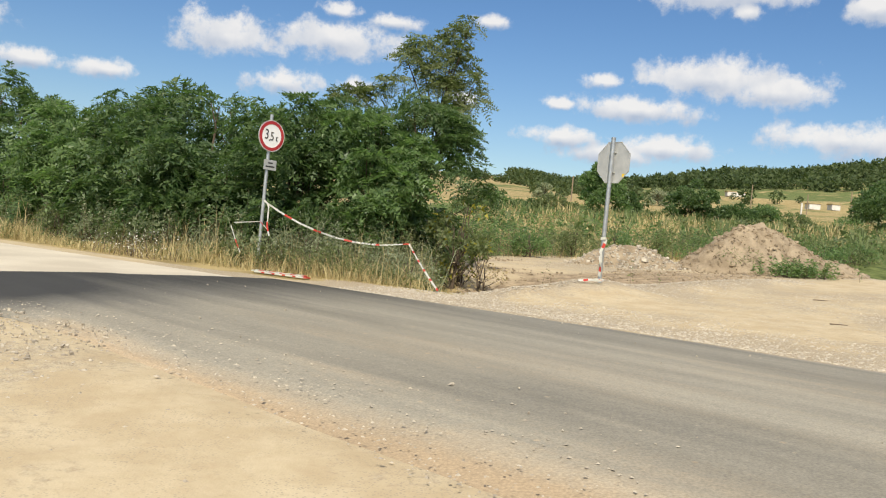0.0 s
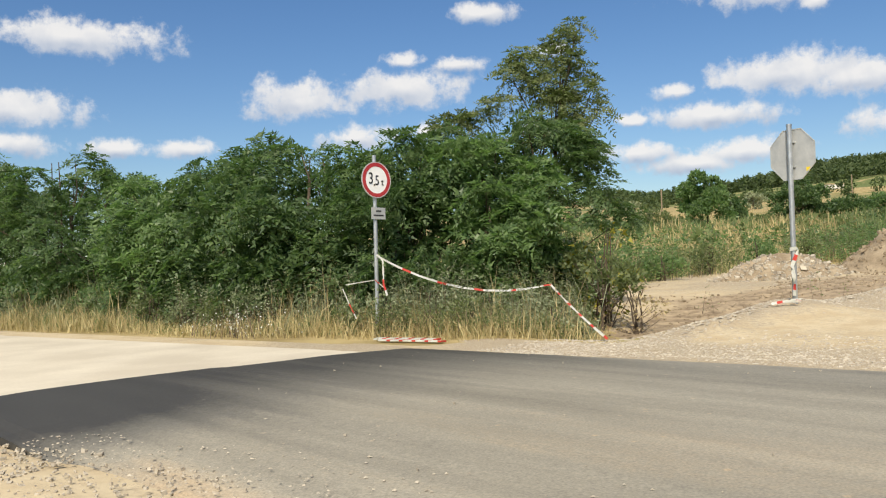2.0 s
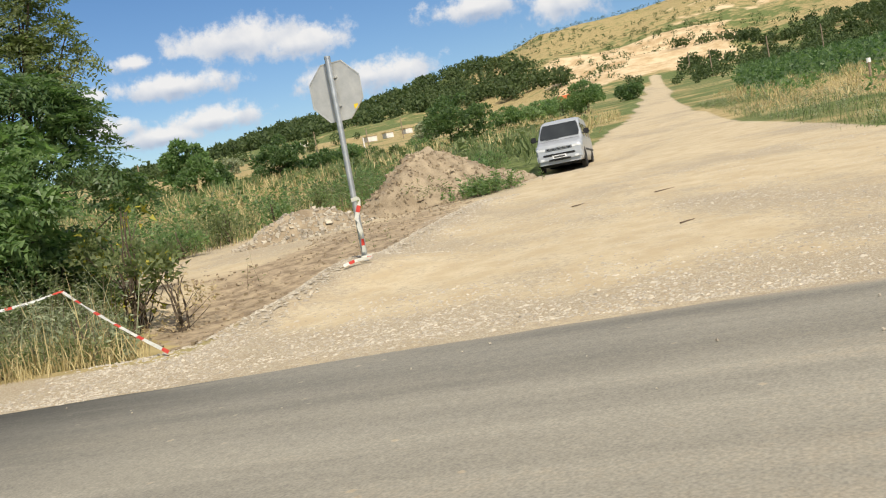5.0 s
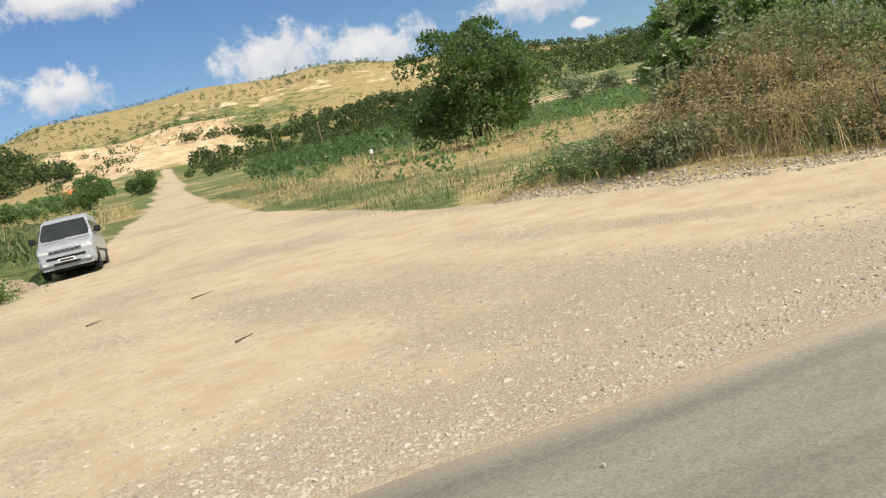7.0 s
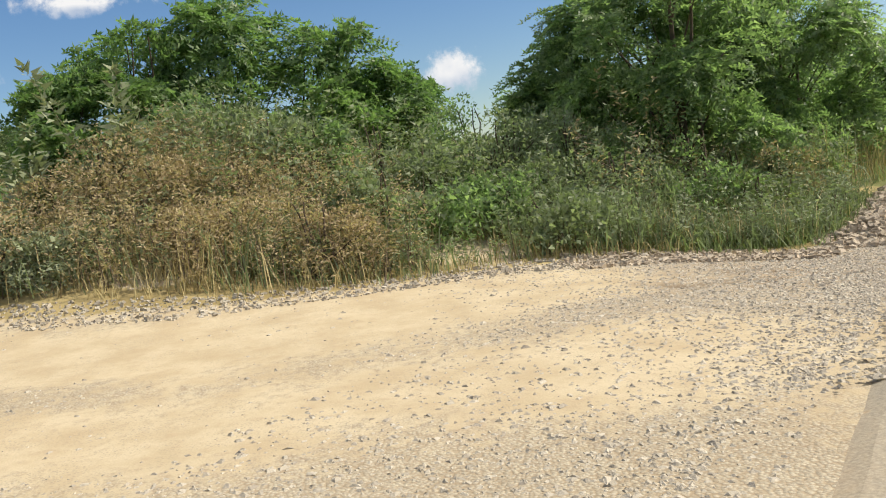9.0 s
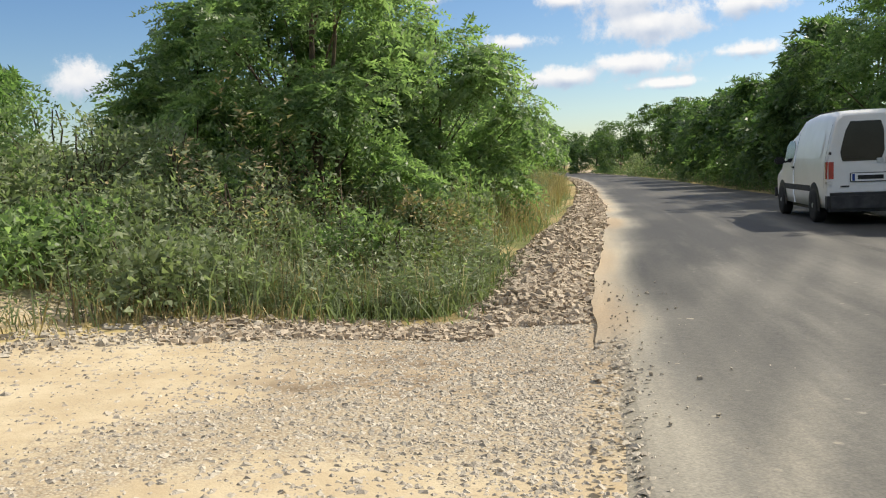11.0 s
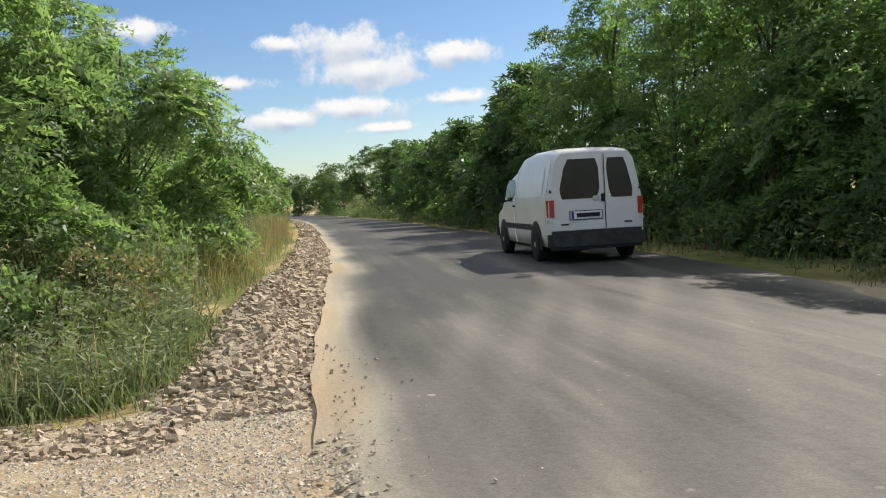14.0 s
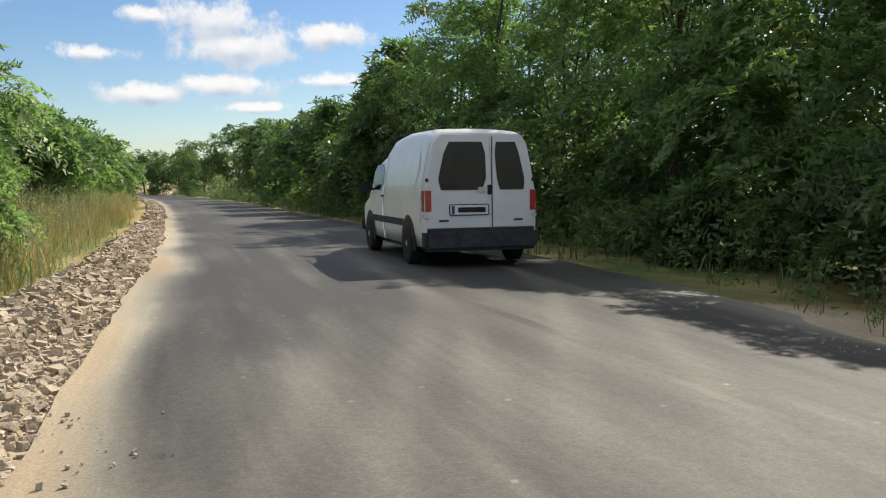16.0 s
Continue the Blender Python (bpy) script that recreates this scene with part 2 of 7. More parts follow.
# ---- plan ----
U, N = np.array((0.7413, -0.6711)), np.array((0.6711, 0.7413))     # along the road, and across it to the north-east
EYE_Z, CX, CY = 1.45, 0.0, 6.5
RIDGE_AZ = [-60, 0, 5, 8, 11.6, 14, 18, 22, 26, 29.4, 32, 35.6, 40, 45, 50, 53, 56, 59, 67, 70.4, 75, 90, 110, 128, 140, 300]
RIDGE_EL = [0.5, 4.4, 4.2, 3.9, 4.2, 4.7, 5.25, 5.65, 6.3, 6.8, 7.25, 8.4, 8.65, 8.85, 8.7, 8.7, 8.4, 7.9, 6.8, 6.1, 6.0, 4.5, 2.0, 0.3, 0.2, 0.5]
RISE_AZ, RISE = [-60, -25, 0, 70, 95, 120, 135, 300], [0.0, 0.5, 1, 1, 0.75, 0.2, 0, 0]


def sn(x, y):
    return x * U[0] + y * U[1], x * N[0] + y * N[1]


def xy(s, n):
    return s * U[0] + n * N[0], s * U[1] + n * N[1]


def wave(x, y, k, seed):
    """Cheap smooth noise for arrays, about -1 to 1."""
    r = np.random.RandomState(seed)
    v = 0
    for j in range(7):
        a, ph, f = r.uniform(0, 6.28), r.uniform(0, 6.28), k * r.uniform(0.6, 1.9)
        v = v + np.sin((x * np.cos(a) + y * np.sin(a)) * f + ph + 1.3 * np.sin((x * np.sin(a) - y * np.cos(a)) * f * 0.6 + j))
    return v / 4.0


def smooth(v, a, b):
    q = np.clip((v - a) / (b - a), 0, 1)
    return q * q * (3 - 2 * q)


def bump_at(x, y, cx, cy, ax, ay, turn, height):
    c, s_ = math.cos(turn), math.sin(turn)
    dx, dy = (x - cx) * c + (y - cy) * s_, -(x - cx) * s_ + (y - cy) * c
    return height * np.exp(-(dx / ax) ** 2 - (dy / ay) ** 2)


def berm_dist(x, y):
    """How far a place lies outside the gravel yard's west rim (positive: outside)."""
    # the rim runs from (-0.2, 12.3) by (3.0, 15.3) to (15.8, 29.8)
    return (-(x + 0.2) * 0.735 + (y - 12.3) * 0.678)


def terrain(x, y):
    x, y = np.asarray(x, float), np.asarray(y, float)
    s, n = sn(x, y)
    near = 0.34 - 0.052 * np.clip(5 - n, 0, 7) * (1 - 0.8 * smooth(s, 8, 16)) + 0.030 * np.clip(n - 8.5, 0, 5.5) + 0.048 * np.clip(n - 14, 0, None)
    near = near - bump_at(x, y, 12.1, 2.4, 2.2, 1.6, -0.7, 0.17) - bump_at(x, y, 17.6, 30.6, 4.2, 3.0, 0.85, 0.6)
    near = near + bump_at(x, y, 2.85, 14.55, 1.1, 0.8, 0.8, 0.17)
    bd = berm_dist(x, y)
    along = (x + 0.2) * 0.678 + (y - 12.3) * 0.735
    near = near - 0.30 * smooth(bd, 0.1, 1.0) * (1 - smooth(bd, 2.6, 4.2)) * smooth(along, 0.4, 1.5) * (1 - smooth(along, 5.0, 9.0))
    near = near + 0.12 * np.exp(-((bd + 0.25) / 0.35) ** 2) * smooth(along, 0.8, 2.0) * (1 - smooth(along, 10, 14))
    near = near + bump_at(x, y, 14.9, 9.1, 1.9, 1.9, 0.25, 1.15) + bump_at(x, y, 14.6, 12.6, 1.2, 2.2, -0.5, 0.28) + bump_at(x, y, 15.6, 6.3, 1.7, 2.2, 0.0, 0.75) + bump_at(x, y, 17.5, 2.6, 2.0, 3.0, -0.6, 0.35)
    near = near + 0.18 * np.exp(-((n - asphalt_edges(s)[1] - 0.58) / 0.38) ** 2) * smooth(s, 6.6, 7.6)
    dx, dy = x - CX, y - CY
    r = np.hypot(dx, dy) + 1e-6
    a = (np.degrees(np.arctan2(dx, dy)) + 60) % 360 - 60
    base = np.interp(r, [20, 27, 53, 130, 400], [-0.8, -0.1, 1.5, 2.7, 4.15])
    ridge = np.interp(a, RIDGE_AZ, RIDGE_EL)
    rise = np.interp(a, RISE_AZ, RISE)
    base = np.minimum(base, np.maximum(ridge - 0.35, -0.3)) * np.where(base > 0, rise, 1)
    e = np.where(r < 400, base, base + (ridge - base) * smooth(r, 380, 850) ** 0.9)
    rr = np.minimum(r, 850)
    far = EYE_Z + rr * np.tan(np.radians(e)) + 0.4 * wave(x, y, 0.02, 4) * smooth(r, 60, 200) * rise
    far = far + smooth(r, 300, 500) * (2.4 * wave(x, y, 0.03, 9) + 1.3 * wave(x, y, 0.085, 10)) * smooth(ridge, 3, 6)
    far = far + smooth(a, 34, 37) * (1 - smooth(a, 46, 50)) * smooth(r, 425, 440) * (1 - smooth(r, 600, 640)) * 3.2 * np.sin(r * 0.085 + 1.5 * wave(x, y, 0.02, 19))
    far = np.where(rise < 1, far * rise + (0.3 + 0.0 * r) * (1 - rise), far)
    k = smooth(r, 24, 42)
    w = smooth(n, 9, 16)          # the land beyond the road rises, the near side stays level
    z = near * (1 - k) + (far * w + 0.25 * (1 - w)) * k
    return z + 0.012 * wave(x, y, 1.3, 2) * (1 - smooth(np.abs(n - 5.2), 0, 0.1)) + 0.015 * wave(x, y, 2.1, 3) * smooth(np.abs(n - 5.4), 3.2, 4.5)


def zt(x, y):
    return float(terrain(x, y))


def asphalt_edges(s):
    """The asphalt's two edges at s along the road."""
    ne = np.interp(s, [-10.4, -8, -5, 0, 7, 12, 23, 60, 140], [7.75, 8.2, 8.6, 8.75, 8.6, 8.35, 7.9, 7.7, 7.7]) + 0.05 * wave(s, s * 0, 1.7, 5) + 0.015 * wave(s, s * 0, 5, 6)
    sw = np.interp(s, [-10.4, -6, 2, 10, 140], [2.75, 2.9, 2.0, 2.5, 2.4]) + 0.06 * wave(s, s * 0 + 9, 1.5, 7)
    return sw, ne


def road_bend(s):
    """Sideways drift of the far road."""
    return 0.0006 * np.clip(s - 40, 0, None) ** 2


def mesh_np(name, verts, faces, mats, smooth_shade=False, mat_index=None):
    """A mesh from arrays: verts (k, 3), faces (m, 3 or 4)."""
    me = bpy.data.meshes.new(name)
    verts, faces = np.asarray(verts, np.float32), np.asarray(faces, np.int32)
    k = faces.shape[1]
    me.vertices.add(len(verts))
    me.vertices.foreach_set("co", verts.ravel())
    me.loops.add(faces.size)
    me.loops.foreach_set("vertex_index", faces.ravel())
    me.polygons.add(len(faces))
    me.polygons.foreach_set("loop_start", np.arange(0, faces.size, k, dtype=np.int32))
    me.polygons.foreach_set("use_smooth", np.full(len(faces), smooth_shade))
    if mat_index is not None:
        me.polygons.foreach_set("material_index", np.asarray(mat_index, np.int32))
    for m in (mats if isinstance(mats, (list, tuple)) else [mats]):
        me.materials.append(m)
    me.update(calc_edges=True)
    return me


def part(name, bm, mat, parent, label=""):
    """Links a bmesh as one mesh object under a thing or a part."""
    me = bpy.data.meshes.new(name)
    bm.to_mesh(me)
    bm.free()
    me.materials.append(mat)
    ob = new(name, me)
    ob.parent = parent
    return tagged(ob, label)


def part_np(name, verts, faces, mats, parent, label="", smooth_shade=False):
    ob = new(name, mesh_np(name, verts, faces, mats, smooth_shade))
    ob.parent = parent
    return tagged(ob, label)


# ---- ground: one sheet to the horizon ----
M_GROUND = bpy.data.materials.new("ground")


def ground_material():
    m = M_GROUND
    m.use_nodes = True
    t = m.node_tree
    b = t.nodes["Principled BSDF"]
    b.inputs["Roughness"].default_value, b.inputs["Specular IOR Level"].default_value = 0.95, 0.15
    tc = t.nodes.new("ShaderNodeTexCoord")

    def noise_at(scale, detail=5.0, rough=0.55):
        nd = t.nodes.new("ShaderNodeTexNoise")
        nd.inputs["Scale"].default_value, nd.inputs["Detail"].default_value, nd.inputs["Roughness"].default_value = scale, detail, rough
        link(t, tc.outputs["Object"], nd.inputs["Vector"])
        return nd.outputs[0]

    def mixed(f, a, c):
        nd = t.nodes.new("ShaderNodeMix")
        nd.data_type = "RGBA"
        for key, v in (("Factor", f), ("A", a), ("B", c)):
            if isinstance(v, tuple):
                nd.inputs[key].default_value = (*v, 1)
            elif isinstance(v, (int, float)):
                nd.inputs[key].default_value = v
            else:
                link(t, v, nd.inputs[key])
        return nd.outputs["Result"]

    def ramp(v, a, c):
        nd = t.nodes.new("ShaderNodeMapRange")
        nd.interpolation_type = "SMOOTHSTEP"
        nd.inputs["From Min"].default_value, nd.inputs["From Max"].default_value = a, c
        link(t, v, nd.inputs["Value"])
        return nd.outputs[0]

    def mask(name):
        nd = t.nodes.new("ShaderNodeAttribute")
        nd.attribute_name = name
        return nd.outputs["Fac"]

    big, mid, fine, grit = noise_at(0.35), noise_at(2.2), noise_at(14.0), noise_at(90.0, 3.0)
    sand = mixed(ramp(mid, 0.3, 0.7), (0.435, 0.345, 0.216), (0.53, 0.442, 0.294))
    sand = mixed(calc(t, "MULTIPLY", ramp(fine, 0.45, 0.75), 0.35), sand, (0.40, 0.30, 0.19))
    cell = t.nodes.new("ShaderNodeTexVoronoi")
    cell.inputs["Scale"].default_value = 62.0
    link(t, tc.outputs["Object"], cell.inputs["Vector"])
    tone = t.nodes.new("ShaderNodeSeparateColor")
    link(t, cell.outputs["Color"], tone.inputs[0])
    gravel = mixed(tone.outputs[0], (0.27, 0.235, 0.178), (0.47, 0.415, 0.315))
    gravel = mixed(ramp(cell.outputs["Distance"], 0.35, 0.75), gravel, (0.27, 0.21, 0.14))
    spread = calc(t, "ADD", calc(t, "MULTIPLY", calc(t, "SUBTRACT", fine, 0.5), 0.9), calc(t, "MULTIPLY", calc(t, "SUBTRACT", noise_at(1.1, 9.0, 0.68), 0.5), 1.5))
    gmask = ramp(calc(t, "ADD", mask("gravel"), spread), 0.28, 0.72)
    bare = mixed(calc(t, "MULTIPLY", gmask, 0.72), sand, gravel)
    crumb = t.nodes.new("ShaderNodeTexVoronoi")
    crumb.inputs["Scale"].default_value = 55.0
    link(t, tc.outputs["Object"], crumb.inputs["Vector"])
    dots = calc(t, "MULTIPLY", ramp(calc(t, "SUBTRACT", 1.0, crumb.outputs["Distance"]), 0.62, 0.8), ramp(noise_at(3.0, 7.0), 0.36, 0.60))
    bare = mixed(calc(t, "MULTIPLY", dots, 0.6), bare, (0.29, 0.25, 0.19))
    soil = mixed(ramp(noise_at(3.5, 8.0, 0.7), 0.3, 0.7), (0.17, 0.124, 0.08), (0.42, 0.33, 0.215))
    bare = mixed(ramp(calc(t, "ADD", mask("soil"), calc(t, "MULTIPLY", calc(t, "SUBTRACT", mid, 0.5), 0.8)), 0.35, 0.65), bare, soil)
    dry = mixed(ramp(noise_at(0.9), 0.35, 0.65), (0.27, 0.213, 0.092), (0.46, 0.37, 0.175))
    dry = mixed(calc(t, "MULTIPLY", fine, 0.5), dry, (0.24, 0.17, 0.08))
    green = mixed(ramp(mid, 0.3, 0.7), (0.075, 0.10, 0.03), (0.16, 0.19, 0.065))
    plants = mixed(ramp(calc(t, "ADD", mask("green"), calc(t, "MULTIPLY", calc(t, "SUBTRACT", noise_at(0.12, 6.0), 0.5), 1.5)), 0.35, 0.65), dry, green)
    quarry = mixed(ramp(noise_at(0.10, 8.0, 0.7), 0.35, 0.65), (0.42, 0.29, 0.15), (0.62, 0.49, 0.31))
    plants = mixed(ramp(calc(t, "ADD", mask("quarry"), calc(t, "MULTIPLY", calc(t, "SUBTRACT", noise_at(0.05, 7.0), 0.5), 1.6)), 0.4, 0.6), plants, quarry)
    plants = mixed(ramp(mask("crop"), 0.45, 0.55), plants, mixed(mid, (0.055, 0.08, 0.03), (0.10, 0.135, 0.05)))
    col = mixed(ramp(calc(t, "ADD", mask("bare"), calc(t, "MULTIPLY", calc(t, "SUBTRACT", fine, 0.5), 0.7)), 0.4, 0.6), plants, bare)
    link(t, col, b.inputs["Base Color"])
    bp = t.nodes.new("ShaderNodeBump")
    bp.inputs["Strength"].default_value, bp.inputs["Distance"].default_value = 0.55, 0.016
    relief = calc(t, "ADD", calc(t, "MULTIPLY", fine, 0.6), calc(t, "ADD", calc(t, "MULTIPLY", grit, 0.25), calc(t, "MULTIPLY", calc(t, "MULTIPLY", cell.outputs["Distance"], -0.6), gmask)))
    link(t, relief, bp.inputs["Height"])
    link(t, bp.outputs[0], b.inputs["Normal"])


ground_material()


def yard_masks(x, y):
    """How bare, gravelly, dug, green, quarried and planted the land is."""
    s, n = sn(x, y)
    r = np.hypot(x - CX, y - CY)
    a = (np.degrees(np.arctan2(x - CX, y - CY)) + 60) % 360 - 60
    bd = berm_dist(x, y)
    # the yard east of the west rim and west of the bank, widening to the track
    east = np.interp(y, [-2, 2.2, 3.4, 5, 6.7, 8.4, 9.5, 10.8, 12.0, 13.6, 18.5, 23], [11.0, 11.7, 11.9, 12.1, 12.0, 11.8, 11.95, 12.4, 12.9, 13.5, 16.2, 20.0])
    yard = smooth(-bd, -0.4, 0.3) * smooth(east - x, -0.3, 0.4) * smooth(n, 5, 6) * (1 - smooth(y, 20, 25))
    # the track up to the quarry
    ta = (x - 0.3) * 0.740 - (y - 6.8) * 0.673
    tr = (x - 0.3) * 0.673 + (y - 6.8) * 0.740
    half = np.interp(tr, [10, 22, 34, 60, 420], [5.0, 4.2, 3.2, 2.7, 2.9])
    track = smooth(half - np.abs(ta), -0.5, 0.4) * smooth(tr, 8, 12) * (1 - smooth(tr, 405, 425))
    # south-west side: the drive on which the walk begins, and the verge beside the old road
    drive = smooth(8.4 - n, 0, 0.5) * smooth(s + 30, 0, 2) * smooth(13 - s + 0.8 * np.clip(n - 3, -3, 0), 0, 3) * smooth(n + 11, 0, 2) * smooth(s + 12.5 - 0.0 * n, 0, 1.5)
    verge = smooth(np.where(s > 7.5, asphalt_edges(s)[1] + 0.85, 9.6) - n, 0, np.where(s > 7.5, 0.3, 0.6)) * smooth(n, np.where(s > 8.5, 2.7, 1.5), np.where(s > 8.5, 3.1, 2.3)) * (s < 200)
    vergew = smooth(0.75 - np.abs(n - (7.6 - 0.17 * np.clip(-10 - s, 0, 60))), 0, 0.4) * (s < -9)
    bare = np.maximum.reduce([yard, track, drive, verge * (s > -10.5), vergew])
    dug = smooth(bd, -0.2, 0.4) * (1 - smooth(bd, 6.0, 9.0)) * smooth((x + 0.2) * 0.678 + (y - 12.3) * 0.735, 0.0, 1.0) * (1 - smooth((x + 0.2) * 0.678 + (y - 12.3) * 0.735, 17, 20)) * (x > 0.2 + 0 * y)
    bare = np.maximum(bare, dug * (x > 0.4))
    soil = dug * (0.34 + 0.66 * (1 - smooth(bd, 1.8, 3.6)) + 0.22 * wave(x * 0.6, y, 1.2, 18)) * (1 - 0.5 * smooth((x + 0.2) * 0.678 + (y - 12.3) * 0.735, 8, 13))
    soil = np.maximum(soil, (0.58 + 0.2 * wave(x, y, 1.4, 68)) * bump_at(x, y, 10.4, 3.5, 3.4, 2.1, -0.5, 1.0))
    scar = bump_at(x, y, 12.95, 5.75, 0.7, 0.75, 0.0, 1.0) + 0.9 * bump_at(x, y, 12.7, 9.0, 0.4, 0.7, 0.0, 1.0) + 0.8 * bump_at(x, y, 14.5, 12.4, 0.5, 1.0, -0.5, 1.0)
    bare = np.maximum(bare, smooth(scar, 0.25, 0.7))
    rim = np.exp(-((bd + 0.2) / 0.5) ** 2)
    edge = np.exp(-((n - 9.1) / 0.55) ** 2)
    wheel = wave(x * 0.8 + y * 0.3, y * 0.8 - x * 0.3, 0.8, 11)
    gravel = np.clip(0.46 + 0.40 * wheel + 0.5 * rim + 0.45 * edge + 0.32 * np.exp(-((n - 10.4) / 1.0) ** 2) * smooth(s, -4, 0) + 0.16 * smooth(x, 6, 11) * (1 - smooth(y, 8, 14)) * smooth(n, 8.3, 9), 0, 1)
    lane = east - x
    lanes = smooth(lane, 0.5, 0.9) * (1 - smooth(lane, 2.0, 2.5)) + 0.7 * smooth(lane, 3.0, 3.3) * (1 - smooth(lane, 3.9, 4.4))
    gravel = np.clip(gravel + 0.2 * bump_at(x, y, 11.6, 3.6, 1.6, 1.5, -0.5, 1.0), 0, 1)
    ruts = wave(lane * 2.4 + 0.3 * np.sin(y * 0.5), y * 0.22, 1.0, 17)
    worn = smooth(y, 3.5, 5.5) * (1 - smooth(y, 13, 16)) * smooth(x, 5.5, 7.5)
    gravel = gravel * (1 - worn) + worn * np.clip(0.50 + 0.55 * ruts - 0.5 * np.clip(lanes, 0, 1) + 0.25 * wheel, 0, 1)
    gravel = np.where(n < 8, np.clip(0.45 + 0.5 * wave(x, y, 0.9, 12), 0, 1), gravel)
    gravel = np.where(track > 0.5, 0.75 * gravel, gravel)
    green = 0.52 + 0.30 * wave(x, y, 0.09, 13) + 0.45 * np.exp(-((r - 34) / 9) ** 2) * (a < 34) + 0.08 * smooth(r, 50, 90)
    green = np.where((a < 34) & (r > 95), 0.36 + 0.26 * wave(x, y, 0.07, 13) + 0.16 * wave(x, y, 0.02, 63), green)
    green = np.where(a > 44, 0.62 + 0.2 * wave(x, y, 0.2, 14) - 0.5 * smooth(r, 34, 42) * (1 - smooth(r, 62, 75)), green)
    green = np.where((r < 24) & (a > 60), 0.22, green)
    green = np.where((r > 430), 0.50 + 0.35 * wave(x, y, 0.012, 15) + 0.4 * smooth(33 - a, 0, 4) + 0.5 * smooth(a, 66, 72), green)
    green = np.where((a < 6) & (r > 440), 0.05, green)
    green = np.where(a > 115, 0.42, green)
    crop = ((a > 47.5) & (a < 62) & (r > 95) & (r < 330)) | ((a > 64) & (a < 82) & (r > 62) & (r < 135))
    crop = np.where((a > 62) & (r > 180) & (r < 380), 0.0, crop)
    quarry = smooth(a, 34.5, 37) * (1 - smooth(a, 46.5, 48.5)) * smooth(r, 418, 440) * (1 - smooth(r, 600, 640))
    quarry = np.maximum(quarry, 0.42 * smooth(a, 40, 46) * (1 - smooth(a, 62, 66)) * smooth(r, 620, 660) * (1 - smooth(r, 700, 760)))
    quarry = np.maximum(quarry, 0.55 * ((a > 66) & (a < 80) & (r > 170) & (r < 260)))
    green = np.where((r > 560) & (a > 33) & (a < 68), 0.32 + 0.30 * wave(x, y, 0.025, 16), green)
    return {"bare": bare, "gravel": gravel, "soil": soil, "green": np.clip(green, 0, 1), "crop": crop * 1.0, "quarry": quarry}


def build_ground():
    rings = list(np.arange(0.0, 42.0, 0.28))
    while rings[-1] < 4300:
        rings.append(rings[-1] * 1.035 + 0.1)
    na = 500
    rr, aa = np.meshgrid(np.array(rings[1:]), np.linspace(0, 2 * math.pi, na, endpoint=False), indexing="ij")
    x = np.concatenate([[3.36], (3.36 + rr * np.sin(aa)).ravel()])
    y = np.concatenate([[3.7], (3.7 + rr * np.cos(aa)).ravel()])
    z = terrain(x, y)
    s, n = sn(x, y)
    n0 = n - road_bend(s)
    under = smooth(n0, 2.5, 3.1) * (1 - smooth(n0, 7.6, 8.2)) * smooth(s, -10.3, -9.8) * (s < 330)
    z = z - 0.05 * under
    k = len(rings) - 1
    idx = np.arange(k * na).reshape(k, na) + 1
    q = np.stack([idx[:-1], np.roll(idx[:-1], -1, 1), np.roll(idx[1:], -1, 1), idx[1:]], -1).reshape(-1, 4)[:, ::-1]
    me = mesh_np("ground", np.stack([x, y, z], -1), q, M_GROUND, True)
    for key, v in yard_masks(x, y).items():
        at = me.attributes.new(key, "FLOAT", "POINT")
        at.data.foreach_set("value", np.asarray(v, np.float32))
    bm = bmesh.new()
    bm.from_mesh(me)
    bm.verts.ensure_lookup_table()
    bm.faces.new([bm.verts[i] for i in idx[0][::-1]]).smooth = True
    bm.normal_update()
    bm.to_mesh(me)
    bm.free()
    tagged(new("ground", me), "sandy gravel yard, verges and dry grassy hills", "ground", kind="structure")


build_ground()


